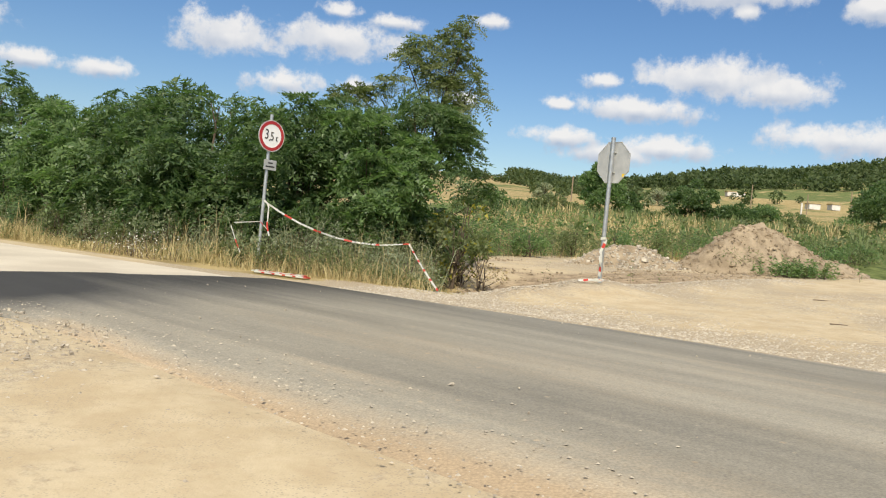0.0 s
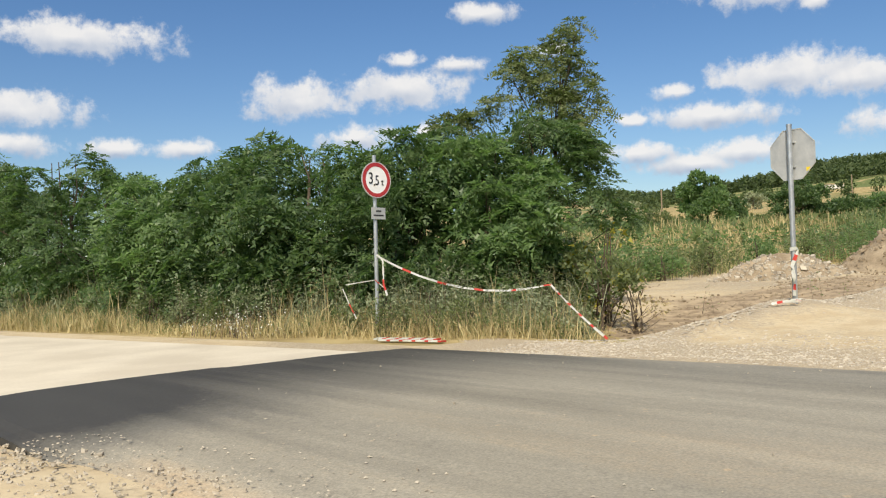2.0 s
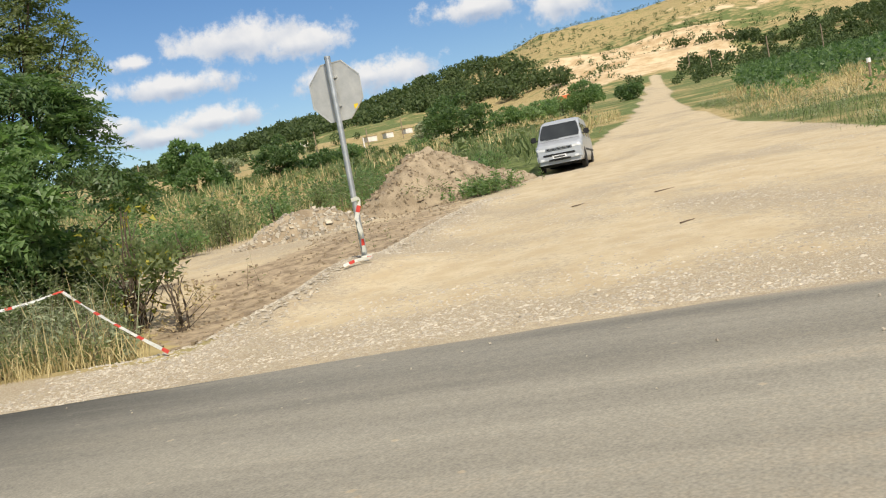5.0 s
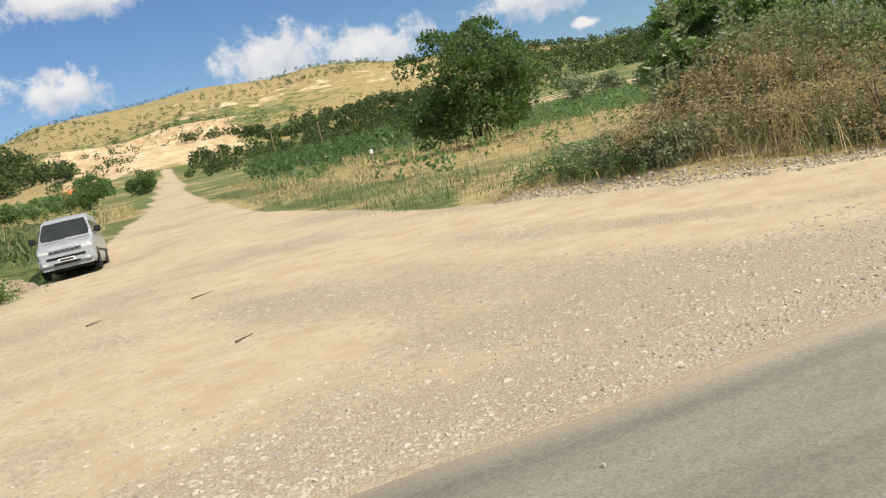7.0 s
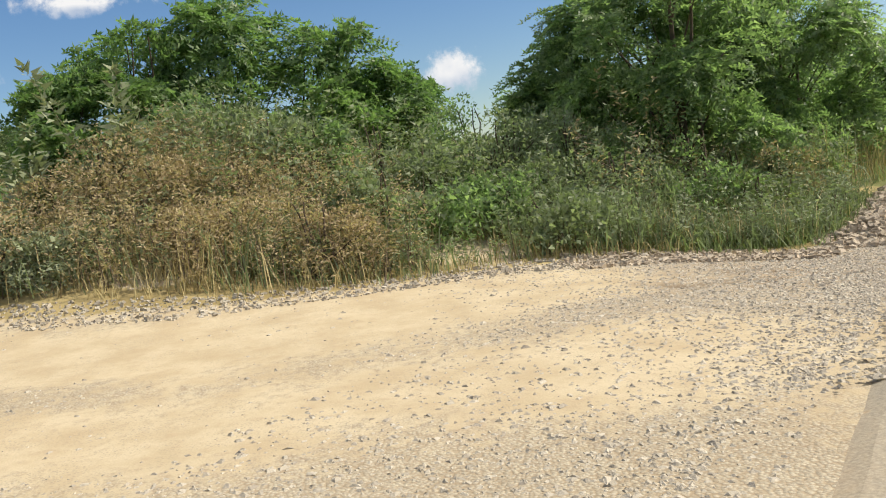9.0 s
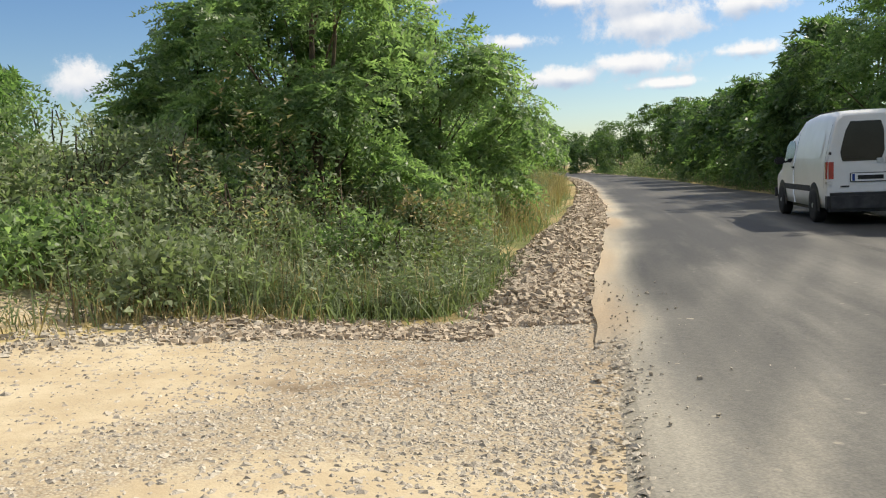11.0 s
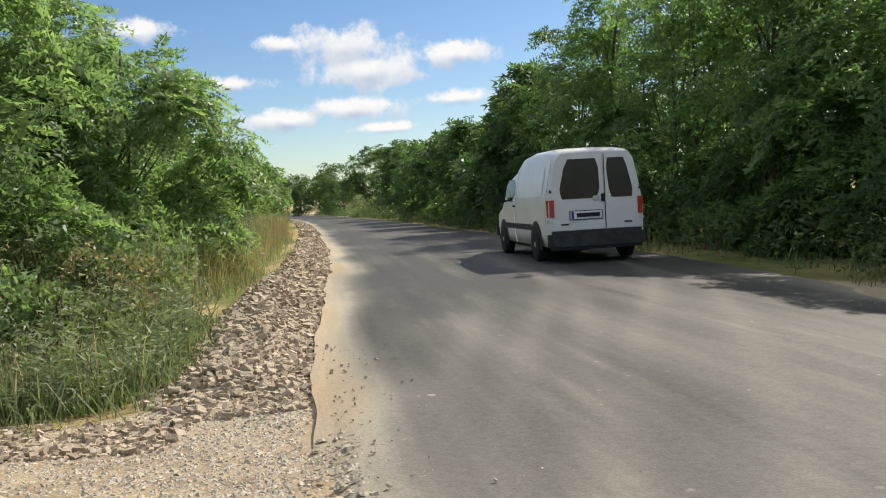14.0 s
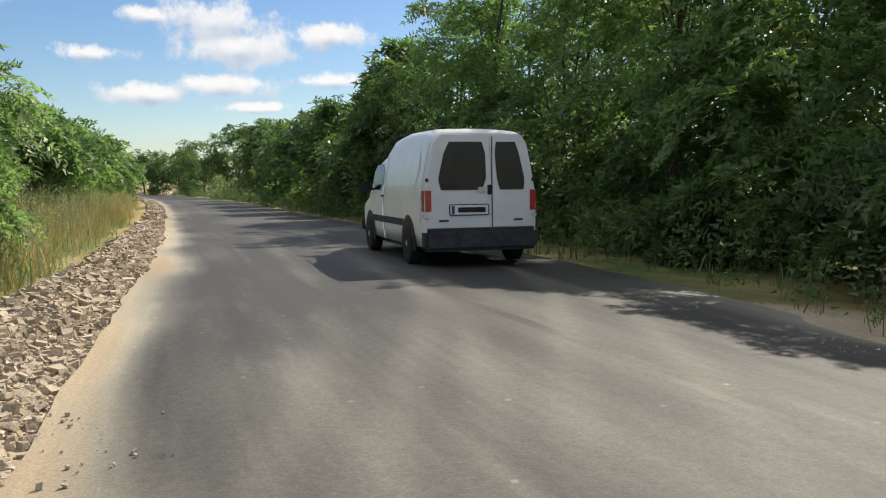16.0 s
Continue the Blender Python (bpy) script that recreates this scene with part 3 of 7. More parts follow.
def asphalt_material():
    mt = bpy.data.materials.new("fresh_asphalt")
    mt.use_nodes = True
    t = mt.node_tree
    b = t.nodes["Principled BSDF"]
    tc = t.nodes.new("ShaderNodeTexCoord")

    def noise_at(scale, detail, stretch=None):
        nd = t.nodes.new("ShaderNodeTexNoise")
        nd.inputs["Scale"].default_value, nd.inputs["Detail"].default_value = scale, detail
        if stretch:
            mp = t.nodes.new("ShaderNodeMapping")
            mp.inputs["Rotation"].default_value[2] = math.atan2(-U[1], U[0])
            sc = t.nodes.new("ShaderNodeMapping")
            sc.inputs["Scale"].default_value = stretch
            link(t, tc.outputs["Object"], mp.inputs[0]), link(t, mp.outputs[0], sc.inputs[0]), link(t, sc.outputs[0], nd.inputs["Vector"])
        else:
            link(t, tc.outputs["Object"], nd.inputs["Vector"])
        return nd.outputs[0]

    dust = t.nodes.new("ShaderNodeAttribute")
    dust.attribute_name = "dust"
    streak = noise_at(1.3, 9.0, (0.045, 2.6, 1))
    grain = noise_at(70.0, 6.0)
    f = calc(t, "ADD", dust.outputs["Fac"], calc(t, "MULTIPLY", calc(t, "SUBTRACT", streak, 0.5), 0.36))
    f = calc(t, "ADD", f, calc(t, "MULTIPLY", calc(t, "SUBTRACT", noise_at(22.0, 7.0), 0.5), 0.22))
    f = calc(t, "ADD", f, calc(t, "MULTIPLY", calc(t, "SUBTRACT", noise_at(0.55, 10.0, (0.35, 1.0, 1)), 0.5), 0.66))
    scuff = t.nodes.new("ShaderNodeMapRange")
    scuff.inputs["From Min"].default_value, scuff.inputs["From Max"].default_value = 0.60, 0.72
    link(t, noise_at(3.0, 10.0, (0.2, 1.3, 1)), scuff.inputs["Value"])
    f = calc(t, "ADD", f, calc(t, "MULTIPLY", scuff.outputs[0], 0.10))
    ramp = t.nodes.new("ShaderNodeValToRGB")
    e = ramp.color_ramp.elements
    e[0].position, e[0].color = 0.02, (0.037, 0.035, 0.031, 1)
    e[1].position, e[1].color = 1.0, (0.385, 0.29, 0.18, 1)
    for pos, c in ((0.34, (0.138, 0.129, 0.105)), (0.6, (0.262, 0.238, 0.184)), (0.8, (0.335, 0.278, 0.195))):
        q = e.new(pos)
        q.color = (*c, 1)
    fleck = t.nodes.new("ShaderNodeTexVoronoi")
    fleck.inputs["Scale"].default_value = 5.5
    link(t, tc.outputs["Object"], fleck.inputs["Vector"])
    spot = t.nodes.new("ShaderNodeMapRange")
    spot.inputs["From Min"].default_value, spot.inputs["From Max"].default_value = 0.13, 0.06
    link(t, calc(t, "ADD", fleck.outputs["Distance"], calc(t, "MULTIPLY", calc(t, "SUBTRACT", noise_at(30.0, 3.0), 0.5), 0.12)), spot.inputs["Value"])
    hue = t.nodes.new("ShaderNodeSeparateColor")
    link(t, fleck.outputs["Color"], hue.inputs[0])
    some = calc(t, "GREATER_THAN", hue.outputs[0], 0.72)
    f = calc(t, "ADD", f, calc(t, "MULTIPLY", calc(t, "MULTIPLY", spot.outputs[0], some), 0.26))
    link(t, f, ramp.inputs[0])
    mx = t.nodes.new("ShaderNodeMix")
    mx.data_type, mx.blend_type = "RGBA", "MULTIPLY"
    mx.inputs["Factor"].default_value = 1.0
    mul = t.nodes.new("ShaderNodeMapRange")
    mul.inputs["From Min"].default_value, mul.inputs["From Max"].default_value = 0.3, 0.7
    mul.inputs["To Min"].default_value, mul.inputs["To Max"].default_value = 0.78, 1.22
    link(t, grain, mul.inputs["Value"])
    blot = t.nodes.new("ShaderNodeMapRange")
    blot.inputs["From Min"].default_value, blot.inputs["From Max"].default_value = 0.3, 0.7
    blot.inputs["To Min"].default_value, blot.inputs["To Max"].default_value = 0.80, 1.20
    link(t, noise_at(2.0, 9.0, (0.12, 1.0, 1)), blot.inputs["Value"])
    link(t, ramp.outputs[0], mx.inputs["A"]), link(t, calc(t, "MULTIPLY", mul.outputs[0], blot.outputs[0]), mx.inputs["B"])
    link(t, mx.outputs["Result"], b.inputs["Base Color"])
    b.inputs["Roughness"].default_value, b.inputs["Specular IOR Level"].default_value = 0.72, 0.4
    bp = t.nodes.new("ShaderNodeBump")
    bp.inputs["Strength"].default_value, bp.inputs["Distance"].default_value = 0.25, 0.008
    link(t, grain, bp.inputs["Height"]), link(t, bp.outputs[0], b.inputs["Normal"])
    return mt


M_ASPHALT = asphalt_material()


def build_asphalt():
    s = np.concatenate([np.arange(-10.35, 30, 0.22), np.arange(30, 90, 1.0), np.arange(90, 330, 5.0)])
    w = np.linspace(0, 1, 64)
    sw, ne = asphalt_edges(s)
    n = sw[:, None] + (ne - sw)[:, None] * w[None, :]
    ss = np.repeat(s[:, None], len(w), 1)
    ss = ss + np.where(np.arange(len(s))[:, None] == 0, 0.10 * wave(n, n * 0, 2.0, 8) + 0.25 * (w - 0.5)[None, :], 0)
    x, y = xy(ss, n + road_bend(ss))
    z = terrain(x, y) + 0.035 + 0.03 * (1 - smooth(ss, -9.5, -6.0)) * (1 - smooth(n, 3.2, 5.0))
    z = z - 0.075 * (1 - smooth(n - sw[:, None], 0.0, 0.75)) * smooth(ss, -8.6, -7.4) * (1 - smooth(ss, 9, 11))
    z = z - 0.026 * (1 - smooth(ne[:, None] - n, 0.0, 0.35)) * smooth(ss, -9, -7) * (1 - smooth(ss, 4.5, 6.5))
    edge = np.minimum(w, 1 - w)[None, :]
    z = z - 0.02 * (edge < 0.02) * (1 - smooth(ss, 4.5, 6.5))
    k, m = x.shape
    top = np.stack([x, y, z], -1).reshape(-1, 3)
    idx = np.arange(k * m).reshape(k, m)
    q = np.stack([idx[:-1, :-1], idx[1:, :-1], idx[1:, 1:], idx[:-1, 1:]], -1).reshape(-1, 4)
    rim = np.concatenate([idx[:, 0], idx[-1, 1:], idx[::-1, -1][1:], idx[0, ::-1][1:-1]])
    low = top[rim] - np.array((0, 0, 0.16))
    lo = np.arange(len(rim)) + len(top)
    skirt = np.stack([rim, lo, np.roll(lo, -1), np.roll(rim, -1)], -1)
    me = mesh_np("road", np.concatenate([top, low]), np.concatenate([q, skirt]), M_ASPHALT, False)
    dust = 0.055 + 0.06 * wave(x, y, 0.35, 21) + 0.42 * smooth(ss, -10.0, -6.5) * (1 - 0.97 * smooth(ss, -1.5, 6.0)) - 0.40 * (1 - smooth(ss, -9.0, -7.2)) * (1 - smooth(n, 3.4, 4.6))
    # dust dragged in from the drive on the near side, the yard's mouth and along the shoulder
    dust = dust + 0.52 * (1 - smooth(n - sw[:, None], 0.05, 0.75 + 0.4 * wave(ss, ss * 0, 0.6, 22))) * smooth(ss, -8.8, -5.8) * (1 - smooth(ss, 9, 14))
    dust = dust + 0.14 * np.exp(-((ss + 0.5) / 4.5) ** 2) + 0.40 * (1 - smooth(ne[:, None] - n, 0.0, 0.55)) * smooth(ss, -8, -5)
    dust = dust + 0.58 * (1 - smooth(ne[:, None] - n, 0.15, 0.72 + 0.36 * wave(ss, ss * 0, 1.0, 23))) * smooth(ss, 2.5, 5.0) * np.clip(0.75 + 0.45 * wave(ss, ss * 0, 0.9, 24), 0.2, 1.1)
    # pale wheel tracks that swing out of the yard into the lane
    for start, deep, reach_, strong in ((0.0, 2.6, 12.0, 0.20), (1.4, 2.7, 12.5, 0.18), (-1.5, 4.3, 14.0, 0.17), (0.0, 4.4, 15.0, 0.17), (2.5, 1.6, 10.0, 0.15)):
        line = ne[:, None] - 0.3 - deep * smooth(ss, start, start + reach_)
        dust = dust + strong * np.exp(-((n - line) / 0.13) ** 2) * smooth(ss, start, start + 2.0) * (1 - smooth(ss, 20, 26)) * (0.75 + 0.4 * wave(ss, n, 0.9, 25))
    dust = np.concatenate([dust.ravel(), np.full(len(low), 0.15)])
    at = me.attributes.new("dust", "FLOAT", "POINT")
    at.data.foreach_set("value", dust.astype(np.float32))
    tagged(new("road", me), "fresh grey asphalt road dusted with sand", "road", kind="structure")


build_asphalt()


def build_old_road():
    s = np.concatenate([np.arange(-40.0, -10.0, 0.8)[:-1], [-10.2]])
    w = np.linspace(0, 1, 12)
    bend = 0.17 * np.clip(-10 - s, 0, None)
    n = (2.9 - 1.25 * bend)[:, None] + (4.45 + 0.25 * bend)[:, None] * w[None, :] + 0.05 * wave(s[:, None] + 0 * w, 0 * s[:, None] + w, 1.5, 31) * (np.abs(w - 0.5) > 0.49)
    ss = np.repeat(s[:, None], len(w), 1)
    ss[-1] = -10.2 + 0.25 * (w - 0.5)
    x, y = xy(ss, n)
    z = terrain(x, y) + 0.012
    k, m = x.shape
    top = np.stack([x, y, z], -1).reshape(-1, 3)
    idx = np.arange(k * m).reshape(k, m)
    q = np.stack([idx[:-1, :-1], idx[1:, :-1], idx[1:, 1:], idx[:-1, 1:]], -1).reshape(-1, 4)
    rim = np.concatenate([idx[:, 0], idx[-1, 1:], idx[::-1, -1][1:], idx[0, ::-1][1:-1]])
    low = top[rim] - np.array((0, 0, 0.14))
    lo = np.arange(len(rim)) + len(top)
    skirt = np.stack([rim, lo, np.roll(lo, -1), np.roll(rim, -1)], -1)
    me = mesh_np("old_road", np.concatenate([top, low]), np.concatenate([q, skirt]), M_CONCRETE, False)
    tagged(new("old_road", me), "worn pale concrete road with dusty surface", "road", kind="structure")


build_old_road()

# ---- plants ----
RNG = np.random.RandomState(7)


def unit(v):
    return v / (np.linalg.norm(v, axis=-1, keepdims=True) + 1e-9)


def tube(points, radii, sides=6):
    """A tapered tube along points."""
    p, r = np.asarray(points, float), np.asarray(radii, float)
    d = unit(np.gradient(p, axis=0))
    a = unit(np.cross(d, np.where(np.abs(d[:, 2:3]) > 0.9, np.array([[1.0, 0, 0]]), np.array([[0, 0, 1.0]]))))
    b = np.cross(d, a)
    th = np.linspace(0, 2 * math.pi, sides, endpoint=False)
    ring = p[:, None] + r[:, None, None] * (np.cos(th)[None, :, None] * a[:, None] + np.sin(th)[None, :, None] * b[:, None])
    k = len(p)
    idx = np.arange(k * sides).reshape(k, sides)
    q = np.stack([idx[:-1], np.roll(idx[:-1], -1, 1), np.roll(idx[1:], -1, 1), idx[1:]], -1).reshape(-1, 4)
    return ring.reshape(-1, 3), q


def gather(pieces):
    v, f, k = [], [], 0
    for a, b in pieces:
        v.append(a), f.append(b + k)
        k += len(a)
    return np.concatenate(v), np.concatenate(f)


def pinnate(rng, p, d, length, pairs=4, width=0.50, droop=0.35, size=0.44, plane=None):
    """Compound leaves at p along d: pairs of leaflets and one at the tip, each a small pointed blade."""
    k = len(p)
    d = unit(d)
    up = unit(np.array([0, 0, 1.0]) + 0.9 * rng.randn(k, 3) if plane is None else plane)
    b = unit(np.cross(d, up))
    c = np.cross(b, d)
    L = length * rng.uniform(0.65, 1.25, (k, 1))
    out_v = []
    stations = [(0.25 + 0.68 * i / max(pairs - 1, 1), sg) for i in range(pairs) for sg in (-1, 1)] + [(1.0, 0)]
    for t, sg in stations:
        base = p + d * L * t - np.array([0, 0, 1.0]) * droop * L * t * t
        tip_way = unit(b * sg * 0.95 + d * (0.35 if sg else 1.0) - c * 0.15 + 0.22 * rng.randn(k, 3))
        l = L * size * (1.0 - 0.35 * abs(t - 0.5))
        side = unit(np.cross(tip_way, c + 0.35 * rng.randn(k, 3))) * l * width * 0.5
        out_v.append(np.stack([base + tip_way * l * 0.12 + side, base + tip_way * l, base + tip_way * l * 0.12 - side], 1))
    v = np.stack(out_v, 1).reshape(-1, 3)
    return v, np.arange(len(v)).reshape(-1, 3)


def rosettes(rng, tips, out, length, pairs, leaves=6):
    """Twig tips, each with a whorl of arching compound leaves."""
    k = len(tips)
    axis = unit(0.8 * out + np.array([0, 0, 0.65]) + 0.3 * rng.randn(k, 3))
    e1 = unit(np.cross(axis, rng.randn(k, 3)))
    e2 = np.cross(axis, e1)
    turn0 = rng.uniform(0, 6.28, (k, 1))
    ang = turn0 + 2 * math.pi * np.arange(leaves)[None, :] / leaves + 0.35 * rng.randn(k, leaves)
    rise = rng.uniform(0.05, 0.75, (k, leaves, 1))
    way = e1[:, None] * np.cos(ang)[..., None] + e2[:, None] * np.sin(ang)[..., None] + axis[:, None] * rise
    p = np.repeat(tips[:, None], leaves, 1) - axis[:, None] * length * rng.uniform(0, 0.35, (k, leaves, 1))
    plane = np.repeat(axis[:, None], leaves, 1).reshape(-1, 3) + 0.22 * rng.randn(k * leaves, 3)
    return pinnate(rng, p.reshape(-1, 3), way.reshape(-1, 3), length, pairs, 0.48, 0.42, 1.72 / (pairs + 0.4), plane)


def simple_leaves(rng, p, d, length, width=0.6):
    k = len(p)
    d = unit(d + 0.4 * rng.randn(k, 3))
    L = length * rng.uniform(0.6, 1.3, (k, 1))
    side = unit(np.cross(d, rng.randn(k, 3))) * L * width * 0.5
    v = np.stack([p + d * L * 0.15 + side, p + d * L, p - side], 1).reshape(-1, 3)
    return v, np.arange(len(v)).reshape(-1, 3)


def clump_points(rng, centres, radii, count):
    """Places and outward ways on the shells of clumps."""
    w = radii ** 2
    pick = rng.choice(len(centres), count, p=w / w.sum())
    d = unit(rng.randn(count, 3))
    d[:, 2] = np.where(d[:, 2] < -0.5, -d[:, 2], d[:, 2])
    q = rng.uniform(0.30, 1.0, (count, 1)) ** 0.5
    return centres[pick] + d * radii[pick][:, None] * q, d


def grow(kind, x, y, height, spread, leaves, leaf=M_LEAF, label="", category="tree", group="", clumps=22, low=0.12, pairs=4, length=0.26, lean=(0, 0), seed=0, leafy="pinnate", stems=1, top_heavy=0.0, squash=0.8, clump_size=0.34, extra=None, z=None):
    """A tree or bush: tapered stems, limbs out to each clump, and a crown of many small leaves."""
    rng = np.random.RandomState(seed + 100)
    root = tagged(new(kind), label, category, group)
    gz = zt(x, y) if z is None else z
    root.location = (x, y, gz - 0.03)
    # clump centres inside an uneven ellipsoid
    cz = low + (1 - low) * rng.uniform(0.04, 1.0, clumps) ** (1.0 - 0.35 * top_heavy)
    prof = np.sqrt(np.clip(1 - ((cz - 0.48) / 0.56) ** 2, 0.06, 1))
    ang = rng.uniform(0, 6.28, clumps)
    rad = spread * prof * rng.uniform(0.25, 1.0, clumps) ** 0.6
    radii = spread * clump_size * rng.uniform(0.55, 1.3, clumps) * (1 - 0.35 * np.clip(cz - 0.6, 0, 1))
    over = (0.8 * radii + (0.35 * length if leafy == "pinnate" else 0)) * smooth(cz, 0.3, 0.9)
    centres = np.stack([np.cos(ang) * rad + lean[0] * cz, np.sin(ang) * rad + lean[1] * cz, cz * height - over], -1)
    if extra is not None:
        centres = np.concatenate([centres, np.array([e[:3] for e in extra])])
        radii = np.concatenate([radii, np.array([e[3] for e in extra])])
    pieces, more = [], []
    for j in range(stems):
        off = rng.uniform(-0.25, 0.25, 2) * (stems > 1) * spread * 0.6
        q = np.linspace(0, 1, 7)
        wob = 0.05 * spread * np.cumsum(rng.randn(7, 2), 0) * q[:, None]
        pts = np.stack([off[0] + (lean[0] * q + wob[:, 0]), off[1] + (lean[1] * q + wob[:, 1]), q * height * 0.86], -1)
        r0 = max(0.018, height * (0.016 if stems == 1 else 0.009))
        (more if j else pieces).append(tube(pts, r0 * (1 - 0.85 * q) + 0.004, 7))
    spine = pieces[0][0].reshape(7, 7, 3).mean(1)
    for c in centres[:16]:
        j = int(np.clip(c[2] / (height * 0.86) * 6 - 1.6, 0, 5))
        a = spine[j]
        q = np.linspace(0, 1, 4)[:, None]
        pts = a * (1 - q) + c * q + np.array([0, 0, -0.12 * height * 0.3]) * (q * (1 - q))
        pieces.append(tube(pts, height * 0.0042 * (1 - 0.75 * q[:, 0]) + 0.003, 4))
    v, f = gather(pieces)
    part_np("trunk", v, f, M_BARK, root)
    for sv, sf in more:
        part_np("stem", sv, sf, M_BARK, root)
    if leafy == "pinnate":
        p, d = clump_points(rng, centres, radii, leaves // 6)
        v, f = rosettes(rng, p, d, length, pairs)
    else:
        p, d = clump_points(rng, centres, radii, leaves)
        way = d * 0.7 + 0.55 * rng.randn(leaves, 3) + np.array([0, 0, -0.1])
        v, f = simple_leaves(rng, p, way, length)
    part_np("crown", v, f, leaf, root)
    return root


HEDGE = "locust trees of the roadside hedge"
# hedge behind the old road, two rows deep
hedge_spots = [(-21.5, 28.8, 6.6, 2.6), (-18.6, 27.0, 5.6, 2.3), (-15.8, 25.4, 4.7, 2.0), (-13.4, 23.6, 4.8, 1.9), (-11.0, 22.2, 3.8, 1.8), (-8.8, 20.6, 3.7, 1.7), (-6.9, 19.3, 3.8, 1.7),
               (-5.0, 18.2, 3.7, 1.6), (-3.2, 17.5, 3.5, 1.5), (-1.7, 17.4, 3.4, 1.35), (-13.0, 26.5, 4.3, 2.0), (-9.4, 24.0, 4.2, 2.0), (-6.0, 21.9, 4.2, 1.9), (-3.4, 20.2, 3.9, 1.7)]
for k, (x, y, h, r) in enumerate(hedge_spots):
    grow("locust_tree", x, y, h, r, 2000 if k < 10 else 900, M_LEAF if k % 4 == 1 else M_LEAF_DARK, "dense green locust tree in a roadside hedge", "tree", HEDGE,
         clumps=30, low=0.02, seed=k, stems=3, pairs=5, length=0.40, clump_size=0.30)
for k in range(11):
    x, y = -19.0 + 1.62 * k, 26.1 - 0.93 * k + 0.35 * math.sin(2.1 * k)
    grow("locust_bush", x, y, 1.7 + 0.4 * math.sin(1.9 * k), 1.25, 760, M_LEAF_DARK, "dark leafy bush under the hedge", "bush", "bushes under the hedge", clumps=16, low=0.0, seed=20 + k, stems=3, pairs=4, length=0.34)
# the tall tree at the hedge's end
grow("locust_tree", -0.85, 18.9, 5.2, 0.42, 1600, M_LEAF_OLIVE, "tall slender locust tree with an open crown", "tree", clumps=9, low=0.45, seed=41, lean=(0.75, 0.2), pairs=6,
     length=0.33, clump_size=0.5, extra=[(0.98, 0.2, 5.45, 0.22), (0.68, 0.2, 5.1, 0.34), (-0.3, 0, 4.5, 0.34), (-0.05, 0.2, 4.8, 0.34), (1.2, 0, 4.15, 0.34), (1.35, 0, 3.85, 0.24), (0.75, 0, 3.45, 0.34), (-0.55, 0.0, 3.95, 0.34), (0.35, 0.1, 4.2, 0.42), (0.8, 0.1, 4.7, 0.36),
                                        (0.6, 0.1, 3.9, 0.4), (-0.95, 0.1, 3.75, 0.30), (-1.35, 0.1, 3.6, 0.32), (-1.75, 0.0, 3.5, 0.26), (0.2, 0.0, 3.3, 0.4), (0.95, 0.0, 3.1, 0.34)])
grow("locust_tree", -0.8, 18.3, 3.9, 1.5, 2800, M_LEAF_DARK, "broad dark green locust bush below the tall tree", "tree", clumps=36, low=0.02, seed=42, stems=4, length=0.32, pairs=5, clump_size=0.30,
     extra=[(1.0, 0, 2.9, 0.35), (1.25, 0, 2.5, 0.3), (1.0, 0, 2.1, 0.4), (-1.6, 0, 3.2, 0.45)])
grow("elder_bush", 0.35, 17.4, 1.9, 0.65, 260, M_LEAF_YELLOW, "sparse bush with yellowing leaves", "bush", clumps=14, low=0.1, seed=43, stems=3, length=0.11, leafy="simple")
grow("elder_bush", 0.2, 17.0, 1.5, 0.7, 1300, M_LEAF_OLIVE, "dry olive-green bush at the hedge's end", "bush", clumps=18, low=0.05, seed=44, stems=4, length=0.10, leafy="simple")
grow("dry_bush", 0.75, 16.6, 0.85, 0.55, 240, M_BROWN_WEED, "leafless brown thorn bush on the dug soil", "bush", clumps=26, low=0.02, seed=45, stems=5, length=0.07, leafy="simple")

# behind the bank on the east
EAST = "locust trees on the bank"
for k, (x, y, h, r) in enumerate([(18.6, 11.0, 3.3, 0.9), (19.3, 10.0, 4.2, 1.4), (20.2, 8.6, 4.5, 1.6), (20.3, 7.0, 4.2, 1.6), (20.8, 5.7, 3.3, 1.3)]):
    grow("locust_tree", x, y, h, r, 1900, M_LEAF, "young locust tree behind a weedy bank", "tree", EAST, clumps=28, low=0.08, seed=60 + k, stems=2, pairs=5, length=0.40, clump_size=0.30)
for k, (x, y, h, r) in enumerate([(15.7, 1.7, 4.5, 1.6), (17.6, 1.2, 4.7, 1.7), (17.0, -0.7, 3.7, 1.45), (18.4, 2.4, 3.0, 1.3)]):
    grow("locust_tree", x, y, h, r, 2700, M_LEAF_BRIGHT, "bright green locust tree beside the road", "tree", EAST, clumps=30, low=0.10, seed=70 + k, stems=3, pairs=7, length=0.42, clump_size=0.30)

# both sides of the road
ROW_E, ROW_W = "trees along the east side of the road", "trees along the west side of the road"
for k, (s, n, h, r) in enumerate([(14.5, 12.7, 3.7, 1.3), (17.5, 12.5, 3.4, 1.2), (20.5, 12.6, 3.6, 1.3), (24.0, 12.6, 3.9, 1.4), (28, 12.6, 4.1, 1.6), (33, 12.2, 4.2, 1.9), (39, 12.2, 4.4, 2.0), (46, 12.0, 4.6, 2.2), (55, 12.0, 4.6, 2.4), (66, 12.0, 4.6, 2.6), (80, 12, 4.6, 3.0), (98, 12.5, 4.6, 3.2)]):
    x, y = xy(s, n + float(road_bend(s)))
    grow("locust_tree", x, y, h, r, int(max(1500, 2200 - 16 * s)), M_LEAF, "leafy green locust tree along the road", "tree", ROW_E, clumps=24, low=0.16, seed=90 + k, stems=2, pairs=4 if s < 30 else 3, length=0.36 if s < 30 else 0.55)
